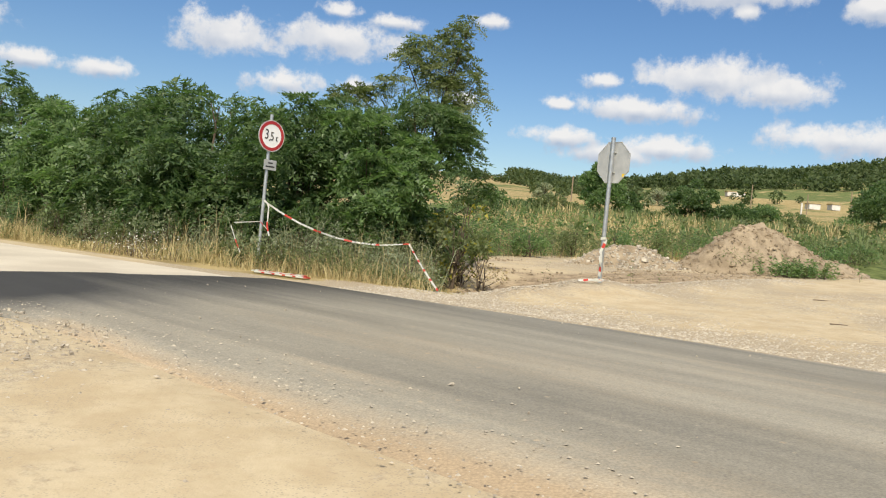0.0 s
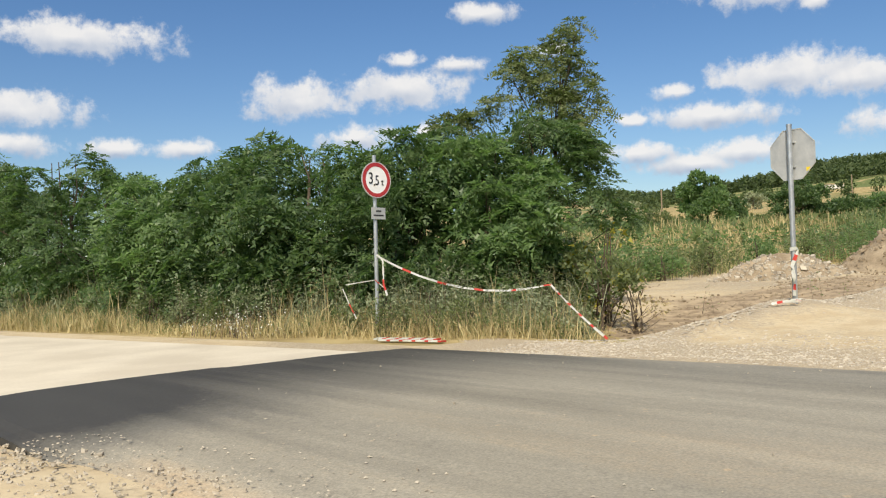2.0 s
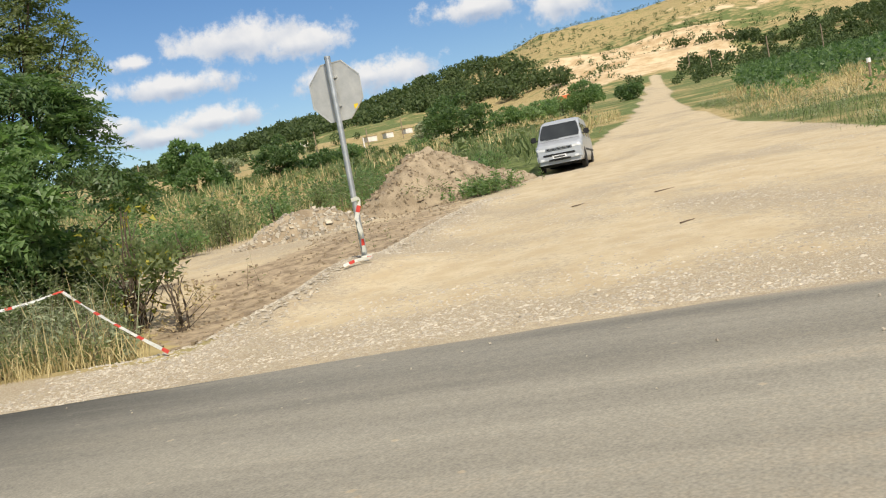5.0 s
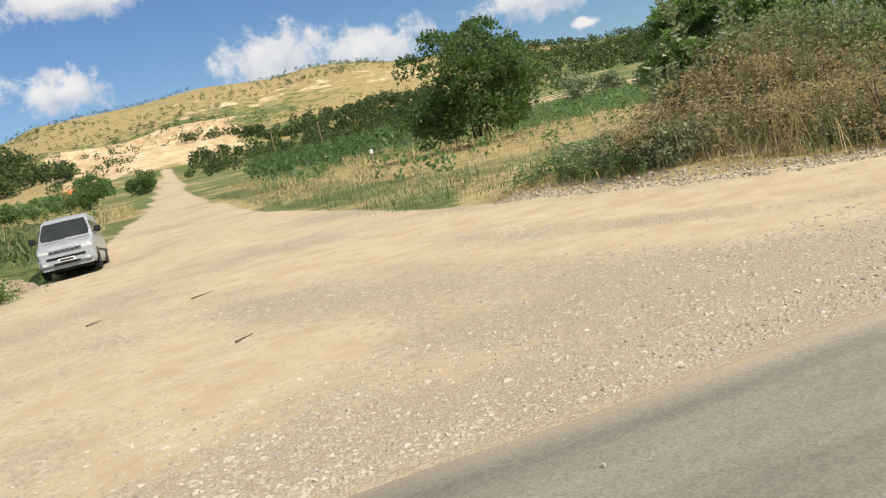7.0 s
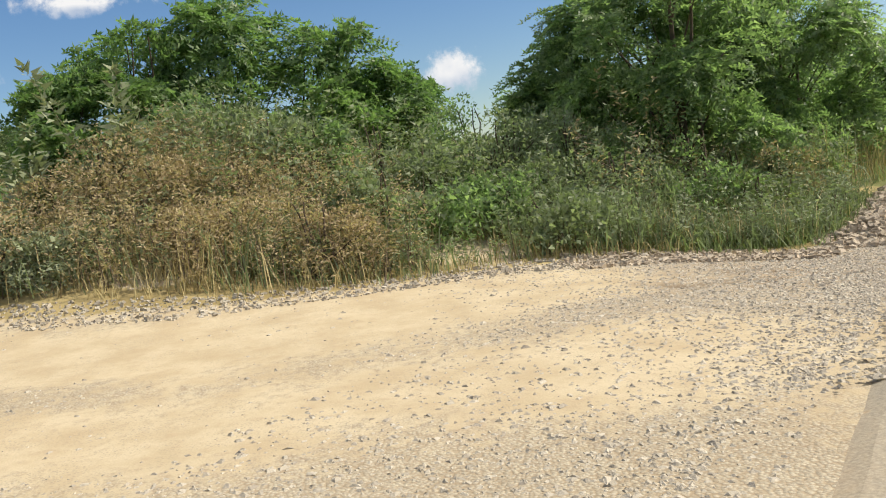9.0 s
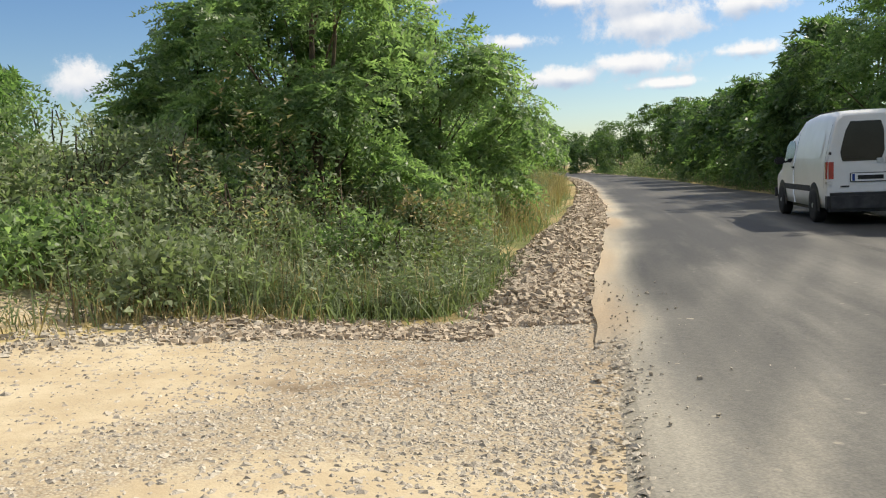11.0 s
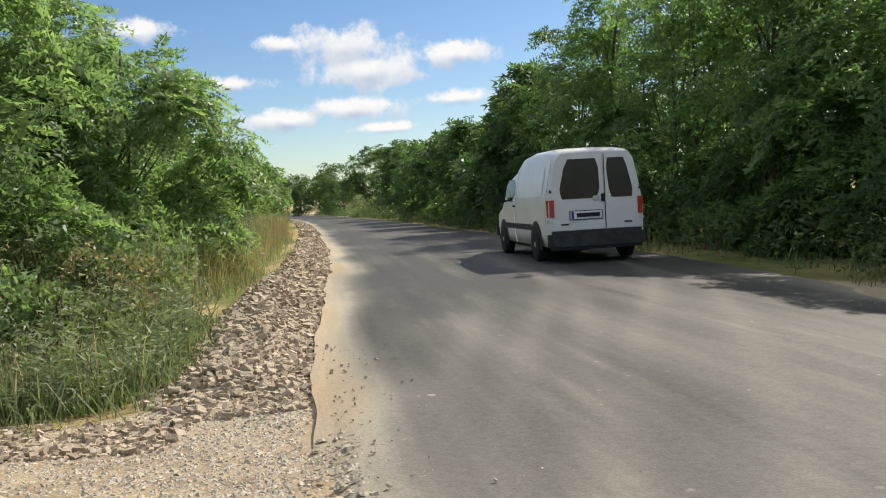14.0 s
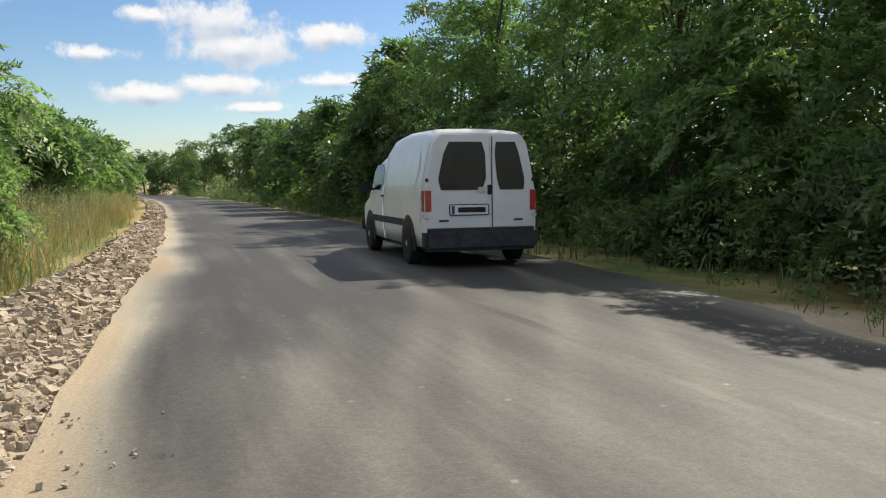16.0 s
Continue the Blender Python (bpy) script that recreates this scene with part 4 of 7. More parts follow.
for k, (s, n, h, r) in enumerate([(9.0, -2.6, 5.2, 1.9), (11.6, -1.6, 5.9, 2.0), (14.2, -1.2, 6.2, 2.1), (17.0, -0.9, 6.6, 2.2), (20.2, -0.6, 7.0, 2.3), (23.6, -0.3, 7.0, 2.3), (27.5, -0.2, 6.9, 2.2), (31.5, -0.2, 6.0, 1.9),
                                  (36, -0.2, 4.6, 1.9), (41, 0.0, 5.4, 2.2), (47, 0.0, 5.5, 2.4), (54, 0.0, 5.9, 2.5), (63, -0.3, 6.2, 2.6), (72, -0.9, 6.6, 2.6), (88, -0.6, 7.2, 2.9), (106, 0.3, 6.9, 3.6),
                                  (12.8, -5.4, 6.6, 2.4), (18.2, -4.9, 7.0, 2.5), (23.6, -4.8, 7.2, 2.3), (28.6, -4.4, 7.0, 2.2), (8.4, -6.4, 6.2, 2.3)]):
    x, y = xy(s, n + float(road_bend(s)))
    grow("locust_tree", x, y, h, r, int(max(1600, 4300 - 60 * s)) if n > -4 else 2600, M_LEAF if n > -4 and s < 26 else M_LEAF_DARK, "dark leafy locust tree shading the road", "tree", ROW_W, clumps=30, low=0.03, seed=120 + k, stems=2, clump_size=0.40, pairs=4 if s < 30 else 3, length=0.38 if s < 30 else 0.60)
# bushes under the row: the darker leaf paints the shade below the crowns
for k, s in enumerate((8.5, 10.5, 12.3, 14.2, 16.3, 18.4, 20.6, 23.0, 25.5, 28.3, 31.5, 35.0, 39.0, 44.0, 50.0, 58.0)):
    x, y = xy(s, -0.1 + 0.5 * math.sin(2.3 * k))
    grow("locust_bush", x, y, 1.9 + 0.5 * math.sin(1.7 * k), 1.35, 1100, M_LEAF_DARK, "dense bush under the roadside trees with shade in its leaf colour", "bush", "bushes under the roadside trees", clumps=18, low=0.0, seed=170 + k, stems=3, pairs=3, length=0.30)
# the far end of the road, closed by trees
for k, (s, n, h, r) in enumerate([(125, 12.5, 5.5, 3.6), (150, 13.5, 6.0, 4.5), (128, 0.8, 7.0, 4.5), (155, 2.5, 8.0, 5.0), (175, 8.0, 7.0, 6.0), (185, 16.0, 7.0, 6.0), (200, 2.0, 8.0, 6.0), (165, 20.0, 6.0, 5.0), (140, 18.0, 5.5, 4.5), (110, 17.0, 5.0, 4.0)]):
    x, y = xy(s, n + float(road_bend(s)))
    grow("locust_tree", x, y, h, r, 2200, M_LEAF_DARK, "distant tree along the road", "tree", ROW_W, clumps=24, low=0.03, seed=150 + k, pairs=3, length=0.8)


# ---- the fields to the north ----
def polar(a, r):
    return CX + r * math.sin(radians(a)), CY + r * math.cos(radians(a))


def field_bush(a, r, h, w, leaf, label, seed, category="bush", leaves=2400, length=0.5, low=0.02, leafy="simple", clumps=26, stems=3):
    x, y = polar(a, r)
    return grow("field_bush" if category == "bush" else "field_tree", x, y, h, w * 0.76, int(leaves * 2.2), leaf, label, category, "", clumps=clumps, low=low, seed=seed, stems=stems, length=length * 0.62, leafy=leafy)


field_bush(11.1, 78, 5.6, 3.0, M_LEAF, "round green bush standing in the dry meadow", 201, leaves=3600)
field_bush(13.2, 80, 3.2, 1.2, M_LEAF_DARK, "small green bush in the dry meadow", 202, leaves=900)
field_bush(16.9, 90, 5.0, 3.3, M_LEAF_DARK, "dark green bush in the meadow", 203, leaves=3200)
field_bush(19.6, 93, 2.9, 3.2, M_LEAF_DARK, "dark green spreading bush in the meadow", 209, leaves=3200)
field_bush(21.8, 96, 3.0, 2.6, M_LEAF, "low green bush in the meadow", 204, leaves=1500)
field_bush(24.2, 70, 1.9, 1.8, M_LEAF_OLIVE, "olive bush in the dry meadow", 218, leaves=1100)
field_bush(29.2, 88, 5.9, 4.6, M_LEAF_DARK, "dense dark round bush in the meadow", 205, leaves=4200)
field_bush(27.0, 150, 4.0, 3.2, M_LEAF_GREY, "grey-green willow bush in the meadow", 206, leaves=1000, length=0.7)
field_bush(37.9, 150, 5.6, 4.4, M_LEAF, "green bush beside the track", 207, leaves=1900, length=0.7)
field_bush(40.8, 185, 4.2, 4.0, M_LEAF_DARK, "dark bush beside the track", 208, leaves=1400, length=0.8)
field_bush(6.6, 205, 4.0, 3.4, M_LEAF_GREY, "grey-green willow bush at the field's edge", 219, leaves=1000, length=0.7)
field_bush(14.1, 240, 4.6, 4.4, M_LEAF_GREY, "pale willow bush below the wooded ridge", 220, leaves=1100, length=0.8)
field_bush(2.7, 150, 2.8, 2.0, M_LEAF_GREY, "small grey-green bush in the dry meadow", 221, leaves=700, length=0.5)
for k, (a, r, h, w) in enumerate([(1.5, 58, 1.7, 1.8), (3.4, 60, 2.0, 2.0), (5.6, 61, 1.7, 2.2), (7.8, 60, 2.1, 2.0), (24.6, 74, 1.5, 1.8), (21.2, 62, 1.2, 1.7), (14.6, 66, 1.4, 1.6), (26.4, 120, 2.2, 2.4), (23.0, 135, 2.0, 2.6), (20.6, 140, 2.4, 2.6)]):
    field_bush(a, r, h, w, (M_LEAF_OLIVE, M_LEAF, M_LEAF_DARK)[k % 3], "low green shrub in the dry meadow", 222 + k, leaves=800, length=0.32)
for k, a in enumerate((32.6, 33.8, 35.0, 36.2, 37.2)):
    field_bush(a, 150 + 6 * k, 3.8, 4.0, M_LEAF_BRIGHT if k % 2 else M_LEAF, "low green scrub at the field's edge", 210 + k, leaves=1300, length=0.7)
x, y = polar(62.6, 52)
grow("walnut_tree", x, y, 7.2, 4.3, 24000, M_LEAF_DARK, "broad dark green walnut tree standing in the meadow", "tree", clumps=64, low=0.10, seed=234, stems=3, length=0.25, leafy="simple", clump_size=0.26)
for k, (a, r, h, w) in enumerate([(69.5, 118, 4.0, 3.4), (71.5, 126, 3.0, 2.4), (74.5, 116, 3.6, 3.6), (76.0, 122, 3.2, 2.8)]):
    field_bush(a, r, h, w, M_LEAF_GREY, "grey-green bush at the edge of the crop field", 235 + k, leaves=1000, length=0.55)


def woods(name, spots, leaf, label, seed, size=5.0, quads=80, width=0.8):
    """Far woods: crowns of large leafy clusters, all in one mesh."""
    rng = np.random.RandomState(seed)
    k = len(spots)
    base = np.array([(x, y, 0) for x, y in spots])
    base[:, 2] = terrain(base[:, 0], base[:, 1])
    h = size * rng.uniform(0.6, 1.35, k)
    d = unit(rng.randn(k, quads, 3))
    q = rng.uniform(0.5, 1.0, (k, quads, 1))
    p = base[:, None] + np.array([0, 0, 0.52]) * h[:, None, None] + d * q * h[:, None, None] * np.array([0.55, 0.55, 0.5])
    v, f = simple_leaves(rng, p.reshape(-1, 3), ((0.5 * d + 0.9 * rng.randn(k, quads, 3)) if width > 0.5 else d + np.array([0, 0, 2.0])).reshape(-1, 3), np.repeat(h * (0.25 if width > 0.5 else 0.6), quads)[:, None], width)
    tagged(new(name, mesh_np(name, v, f, leaf)), label, {"far_woods": "woods", "crop_plants": "crop"}.get(name, "scrub"), kind="stuff")


def spots_in(a0, a1, r0, r1, count, seed, keep=None):
    rng = np.random.RandomState(seed)
    a = rng.uniform(a0, a1, count)
    r = np.sqrt(rng.uniform(r0 * r0, r1 * r1, count))
    x, y = CX + r * np.sin(np.radians(a)), CY + r * np.cos(np.radians(a))
    ok = np.ones(count, bool) if keep is None else keep(a, r, x, y)
    return list(zip(x[ok], y[ok]))


woods("far_woods", spots_in(4, 37, 430, 845, 1500, 301, lambda a, r, x, y: (r > np.interp(a, [4, 20, 26, 32, 37], [640, 545, 525, 490, 430])) & (r < np.interp(a, [32, 33.8, 36.2, 37], [850, 650, 540, 430]))), M_LEAF_FAR, "dark woods on the distant ridge", 1, 8.0)
woods("far_woods", spots_in(5, 34, 200, 430, 140, 302, lambda a, r, x, y: wave(x, y, 0.02, 51) > 0.25), M_LEAF_FAR, "scattered trees in the far fields", 2, 4.5)
woods("far_woods", spots_in(43.8, 60, 400, 540, 520, 303, lambda a, r, x, y: (r > np.interp(a, [43, 50, 60], [400, 430, 400])) & (wave(x, y, 0.022, 56) > -0.15)), M_LEAF_FAR, "dark belt of trees below the hill", 3, 4.8)
woods("far_woods", spots_in(47.5, 62, 330, 395, 180, 304), M_LEAF_FAR, "green vineyard scrub under the hill", 4, 3.0)
woods("far_woods", spots_in(33, 70, 540, 850, 1300, 305, lambda a, r, x, y: wave(x, y, 0.02, 52) > -0.2), M_LEAF_FAR, "scattered shrubs on the dry hilltop", 5, 3.0, 24)
woods("far_woods", spots_in(64, 84, 420, 830, 900, 306), M_LEAF_FAR, "green wooded slope in the distance", 6, 5.2, 50)
woods("far_woods", spots_in(33, 48, 425, 620, 220, 307, lambda a, r, x, y: wave(x, y, 0.05, 53) > 0.1), M_LEAF_FAR, "shrubs clinging to the quarry face", 7, 4.2, 30)
woods("far_woods", spots_in(-4, 9, 398, 432, 70, 308), M_LEAF_FAR, "distant trees beyond the wheat field", 8, 4.2)
woods("far_woods", spots_in(5.5, 12, 560, 640, 90, 312), M_LEAF_FAR, "distant trees on the low ridge", 12, 6.0)
woods("far_woods", spots_in(40.5, 47, 230, 400, 60, 309, lambda a, r, x, y: np.abs((x - 0.3) * 0.740 - (y - 6.8) * 0.673) > 5), M_LEAF_FAR, "bushes along the quarry track", 9, 3.4)


woods("meadow_scrub", spots_in(2, 38, 34, 110, 520, 321, lambda a, r, x, y: wave(x, y, 0.15, 54) > 0.0), M_LEAF_OLIVE, "low olive scrub in the dry meadow", 21, 1.1, 40)
woods("meadow_scrub", spots_in(2, 40, 34, 140, 1500, 322, lambda a, r, x, y: wave(x, y, 0.11, 64) > -0.25), M_STRAW, "clumps of tall dry grass in the meadow", 22, 0.8, 26, 0.10)
woods("meadow_scrub", spots_in(2, 36, 32, 90, 700, 325, lambda a, r, x, y: wave(x, y, 0.12, 57) > -0.2), M_GRASS, "clumps of green meadow grass", 25, 0.8, 30, 0.14)
woods("meadow_scrub", spots_in(46, 64, 30, 95, 140, 323, lambda a, r, x, y: np.abs((x - 0.3) * 0.740 - (y - 6.8) * 0.673) > 4.5), M_STRAW, "clumps of dry grass near the walnut tree", 23, 0.65, 30, 0.10)
woods("meadow_scrub", spots_in(48, 82, 26, 80, 200, 324, lambda a, r, x, y: (np.abs((x - 0.3) * 0.740 - (y - 6.8) * 0.673) > 4.5) & (wave(x, y, 0.2, 55) > 0.1)), M_LEAF, "green weeds in the meadow by the track", 24, 0.8, 30)
woods("crop_plants", spots_in(47.5, 62, 95, 330, 1500, 310), M_LEAF_DARK, "green maize crop in the field below the hill", 10, 2.0, 18)
woods("crop_plants", spots_in(64, 82, 62, 135, 900, 311), M_LEAF, "low green crop in the strip field", 11, 0.8, 16)


# ---- grass and weeds ----
def grass(name, places, height, mat, label, seed, blades=10, spread=0.16, width=0.010, lean=0.85, category="grass"):
    """Tufts of bent blades, all in one mesh. places: (k, 2)."""
    blades = max(6, int(blades * 0.75))
    rng = np.random.RandomState(seed)
    places = np.asarray(places, float)
    k = len(places)
    zz = terrain(places[:, 0], places[:, 1])
    tuft = (0.35 + 0.8 * rng.uniform(0, 1, (k, 1)) ** 2) * height * np.clip(0.95 + 0.55 * wave(places[:, :1], places[:, 1:], 1.1, 33), 0.35, 1.7)
    o = rng.randn(k, blades, 2) * spread * 0.6
    base = np.concatenate([places[:, None] + o, np.repeat(zz[:, None, None] - 0.02, blades, 1)], -1)
    ang = rng.uniform(0, 6.28, (k, blades))
    out_ = np.stack([np.cos(ang), np.sin(ang), 0 * ang], -1)
    h = (tuft * rng.uniform(0.25, 1.15, (k, blades)))[..., None]
    bend = rng.uniform(0.05, 1.0, (k, blades, 1)) * lean
    mid = base + np.array([0, 0, 1.0]) * h * 0.55 + out_ * h * bend * 0.3
    tip = base + np.array([0, 0, 1.0]) * h * (1 - 0.3 * bend) + out_ * h * bend
    ang2 = rng.uniform(0, 6.28, (k, blades))
    side = np.stack([np.cos(ang2), np.sin(ang2), 0 * ang2], -1) * width * (0.6 + 0.8 * rng.uniform(size=(k, blades, 1)))
    v = np.stack([base - side * 0.5, base + side * 0.5, mid + side * 0.5, tip, mid - side * 0.5], 2).reshape(-1, 5, 3)
    m = len(v)
    i = np.arange(m)[:, None] * 5
    f = np.concatenate([i, i + 1, i + 2, i + 4], 1)
    tri = np.concatenate([i + 4, i + 2, i + 3], 1)
    me = bpy.data.meshes.new(name)
    me.vertices.add(m * 5)
    me.vertices.foreach_set("co", v.astype(np.float32).ravel())
    loops = np.concatenate([f.ravel(), tri.ravel()]).astype(np.int32)
    me.loops.add(len(loops))
    me.loops.foreach_set("vertex_index", loops)
    me.polygons.add(2 * m)
    me.polygons.foreach_set("loop_start", np.concatenate([np.arange(m) * 4, 4 * m + np.arange(m) * 3]).astype(np.int32))
    me.materials.append(mat)
    me.update(calc_edges=True)
    return tagged(new(name, me), label, category, kind="stuff")


def weeds(name, places, height, mat, label, seed, leaves=26, leaf=0.05, width=0.3, stalk=M_TWIG, cone=0.20):
    """Upright leafy weeds: stalks with small leaves, all in one mesh with two materials."""
    leaves = int(leaves * 0.8)
    rng = np.random.RandomState(seed)
    places = np.asarray(places, float)
    k = len(places)
    zz = terrain(places[:, 0], places[:, 1])
    h = height * rng.uniform(0.5, 1.25, (k, 1, 1))
    lean = rng.randn(k, 1, 2) * 0.16
    t = rng.uniform(0.08, 1.0, (k, leaves, 1))
    core = np.concatenate([places[:, None] + lean * h * t, zz[:, None, None] + h * t], -1)
    ang = rng.uniform(0, 6.28, (k, leaves))
    way = np.stack([np.cos(ang), np.sin(ang), 0.25 + 0 * ang], -1)
    p = core + way * cone * h * (1.05 - t) * rng.uniform(0, 1, (k, leaves, 1))
    v, f = simple_leaves(rng, p.reshape(-1, 3), way.reshape(-1, 3), leaf, width)
    b = np.concatenate([places, zz[:, None] - 0.02], -1)
    tp = np.concatenate([places + (lean * h)[:, 0], zz[:, None] + h[:, 0]], -1)
    ang = rng.uniform(0, 6.28, k)
    sd = np.stack([np.cos(ang), np.sin(ang), 0 * ang], -1) * 0.006
    sv = np.stack([b - sd, b + sd, tp], 1).reshape(-1, 3)
    sf = np.arange(len(sv)).reshape(-1, 3) + len(v)
    me = mesh_np(name, np.concatenate([v, sv]), np.concatenate([f, sf]), [mat, stalk], False, np.concatenate([np.zeros(len(f)), np.ones(len(sf))]))
    return tagged(new(name, me), label, "weeds", kind="stuff")


def along(line, count, d0, d1, seed, power=1.0, off=(0.0, 1.0)):
    """Places beside a line of points, d0 to d1 to its left side."""
    rng = np.random.RandomState(seed)
    line = np.asarray(line, float)
    seg = np.linalg.norm(np.diff(line, axis=0), axis=1)
    cum = np.concatenate([[0], np.cumsum(seg)])
    q = rng.uniform(off[0] * cum[-1], off[1] * cum[-1], count)
    x, y = np.interp(q, cum, line[:, 0]), np.interp(q, cum, line[:, 1])
    j = np.clip(np.searchsorted(cum, q) - 1, 0, len(seg) - 1)
    t = np.diff(line, axis=0)[j] / seg[j][:, None]
    d = d0 + (d1 - d0) * rng.uniform(0, 1, count) ** power
    d = d + np.sign(d1 - d0) * 0.22 * (1 + wave(q, q * 0 + seed * 0.01, 0.9, 34)) * (abs(d1 - d0) > 1)
    return np.stack([x - t[:, 1] * d, y + t[:, 0] * d], -1)


def patch(cx, cy, ax, ay, turn, count, seed):
    rng = np.random.RandomState(seed)
    p = rng.randn(count, 2) * 0.55
    c, s_ = math.cos(turn), math.sin(turn)
    return np.stack([cx + p[:, 0] * ax * c - p[:, 1] * ay * s_, cy + p[:, 0] * ax * s_ + p[:, 1] * ay * c], -1)


def off_scar(p):
    """Leaves the bank's bare scar free of plants."""
    return p[((p[:, 0] - 12.95) / 0.55) ** 2 + ((p[:, 1] - 5.75) / 0.6) ** 2 > 1 + 0.5 * wave(p[:, 0], p[:, 1], 3.0, 65)]


def in_patches(p, k, seed):
    """Keeps the places that fall in loose patches."""
    return p[wave(p[:, 0], p[:, 1], k, seed) > 0.0]


VERGE = [(-17.0, 22.4), (-7.4, 16.4), (-3.3, 14.15), (-1.6, 13.55), (-0.35, 13.4)]
grass("dry_grass", along(VERGE, 2400, 0.0, 1.4, 1, 1.1), 0.50, M_STRAW, "straw-dry grass along the old road", 11, 12, 0.24, 0.008, 1.3)
grass("dry_grass", along(VERGE, 700, 0.9, 2.4, 2), 0.85, M_STRAW, "tall dry grass in front of the hedge", 12, 9, 0.12, 0.008, 0.5)
grass("reed_grass", along(VERGE, 760, 1.0, 2.6, 7), 1.0, M_LEAF_GREY, "tall grey-green grass before the hedge", 17, 10, 0.22, 0.010, 0.75)
grass("green_grass", along(VERGE, 1500, 0.25, 3.0, 3, 1.2), 0.42, M_GRASS, "green grass in front of the hedge", 13, 10)
weeds("tall_weeds", along(VERGE, 900, 1.2, 3.4, 4), 0.85, M_LEAF_OLIVE, "grey-green tall weeds before the hedge", 14, 34, 0.06)
weeds("tall_weeds", along(VERGE, 900, 0.9, 2.7, 5, 1.0, (0.45, 1.0)), 0.85, M_LEAF_GREY, "pale grey-green mugwort at the sign", 15, 40, 0.06)
weeds("tall_weeds", along(VERGE, 420, 1.9, 3.4, 9, 1.0, (0.60, 1.0)), 1.05, M_LEAF_OLIVE, "tall olive weeds behind the barrier tape", 19, 40, 0.06)
weeds("tall_weeds", along(VERGE, 260, 0.15, 1.2, 8, 1.0, (0.80, 1.0)), 0.42, M_LEAF_OLIVE, "low weeds at the edge of the road", 16, 28, 0.06)
weeds("mayweed", patch(-5.6, 15.5, 0.9, 0.3, -0.5, 60, 6), 0.5, M_FLOWER, "white flowering mayweed in the dry grass", 18, 4, 0.03, 0.9, cone=0.5)

# the meadow behind the dug soil
N_EDGE = [(0.6, 23.6), (3.4, 25.4), (7.5, 27.0), (11.6, 27.2), (14.2, 30.6), (17.0, 34.5), (24.5, 43.5), (36, 57.5)]
weeds("tall_weeds", in_patches(along(N_EDGE, 1500, 0.2, 6.5, 21, 1.2, (0.0, 0.5)), 0.55, 69), 0.85, M_LEAF_OLIVE, "tall green weeds behind the dug soil", 22, 28, 0.09, 0.35)
weeds("tall_weeds", in_patches(along(N_EDGE, 700, 0.0, 4.0, 20, 1.2, (0.0, 0.35)), 0.7, 70), 1.0, M_LEAF, "leafy green weeds behind the dug soil", 30, 34, 0.10, 0.4)
grass("green_grass", in_patches(along(N_EDGE, 1800, 0.0, 6.0, 23, 1.0, (0.0, 0.4)), 0.5, 71), 0.60, M_GRASS, "green meadow grass", 24, 10, 0.3, 0.014)
grass("dry_grass", along(N_EDGE, 1500, 0.3, 8.0, 125, 1.0, (0.0, 0.5)), 0.62, M_STRAW, "golden dry grass between the weeds", 126, 10, 0.35, 0.014)
grass("dry_grass", along(N_EDGE, 4200, 3.0, 26.0, 25, 1.0), 0.58, M_STRAW, "tall straw-coloured meadow grass", 26, 9, 0.45, 0.020)
weeds("tall_weeds", along(N_EDGE, 900, 2.0, 34.0, 27, 1.0), 0.9, M_LEAF, "green weeds in the dry meadow", 28, 22, 0.18, 0.5)
# the meadow right of the track
T_EDGE = [(14.0, 14.2), (16.6, 18.2), (19.6, 22.0), (26.0, 29.4), (36.0, 40.6), (60, 67)]
grass("green_grass", along(T_EDGE, 2000, -5.0, -0.1, 31, 1.0), 0.36, M_GRASS, "low green grass beside the track", 32, 10, 0.25, 0.014)
weeds("tall_weeds", along(T_EDGE, 500, -6.0, -0.2, 33, 1.0), 0.45, M_LEAF_GREY, "pale green low weeds beside the track", 34, 22, 0.08, 0.35)
grass("dry_grass", along(T_EDGE, 3000, -26.0, -5.0, 35, 1.0), 0.5, M_STRAW, "dry meadow grass around the walnut tree", 36, 8, 0.45, 0.013, 1.1)
weeds("tall_weeds", along(T_EDGE, 420, -34.0, -12.0, 37, 1.0), 0.7, M_LEAF, "green weeds in the meadow", 38, 20, 0.16, 0.5)

# the bank
BANK = [(12.3, 3.6), (12.4, 5.2), (12.25, 7.2), (12.1, 8.6), (12.35, 9.6), (12.85, 10.9), (14.0, 13.4)]
weeds("tall_weeds", off_scar(along(BANK, 720, -3.0, -0.15, 41, 1.0, (0.30, 0.70))), 0.62, M_BROWN_WEED, "withered brown weeds on the bank", 42, 44, 0.055, 0.30, cone=0.34)
weeds("tall_weeds", off_scar(along(BANK, 460, -2.6, -0.4, 51, 1.0, (0.26, 0.68))), 0.8, M_BROWN_WEED, "withered reddish weeds on the bank", 52, 44, 0.055, 0.3, cone=0.34)
weeds("tall_weeds", off_scar(along(BANK, 400, -3.4, -0.3, 43, 1.0, (0.0, 0.68))), 0.75, M_NARROW, "tall narrow-leaved weeds on the bank", 44, 36, 0.08, 0.22)
weeds("tall_weeds", off_scar(along(BANK, 260, -4.0, -0.3, 45, 1.0, (0.0, 0.75))), 0.42, M_LEAF_GREY, "grey-green wormwood at the bank's foot", 46, 34, 0.06)
grass("reed_grass", off_scar(along(BANK, 560, -3.0, -0.2, 58, 1.0, (0.0, 0.72))), 0.75, M_NARROW, "tall grey-green grass on the bank", 59, 10, 0.2, 0.012, 0.6)
weeds("tall_weeds", off_scar(along(BANK, 380, -4.2, -1.2, 47, 1.0, (0.0, 0.58))), 1.05, M_NARROW, "green weeds at the top of the bank", 48, 34, 0.08, 0.4)
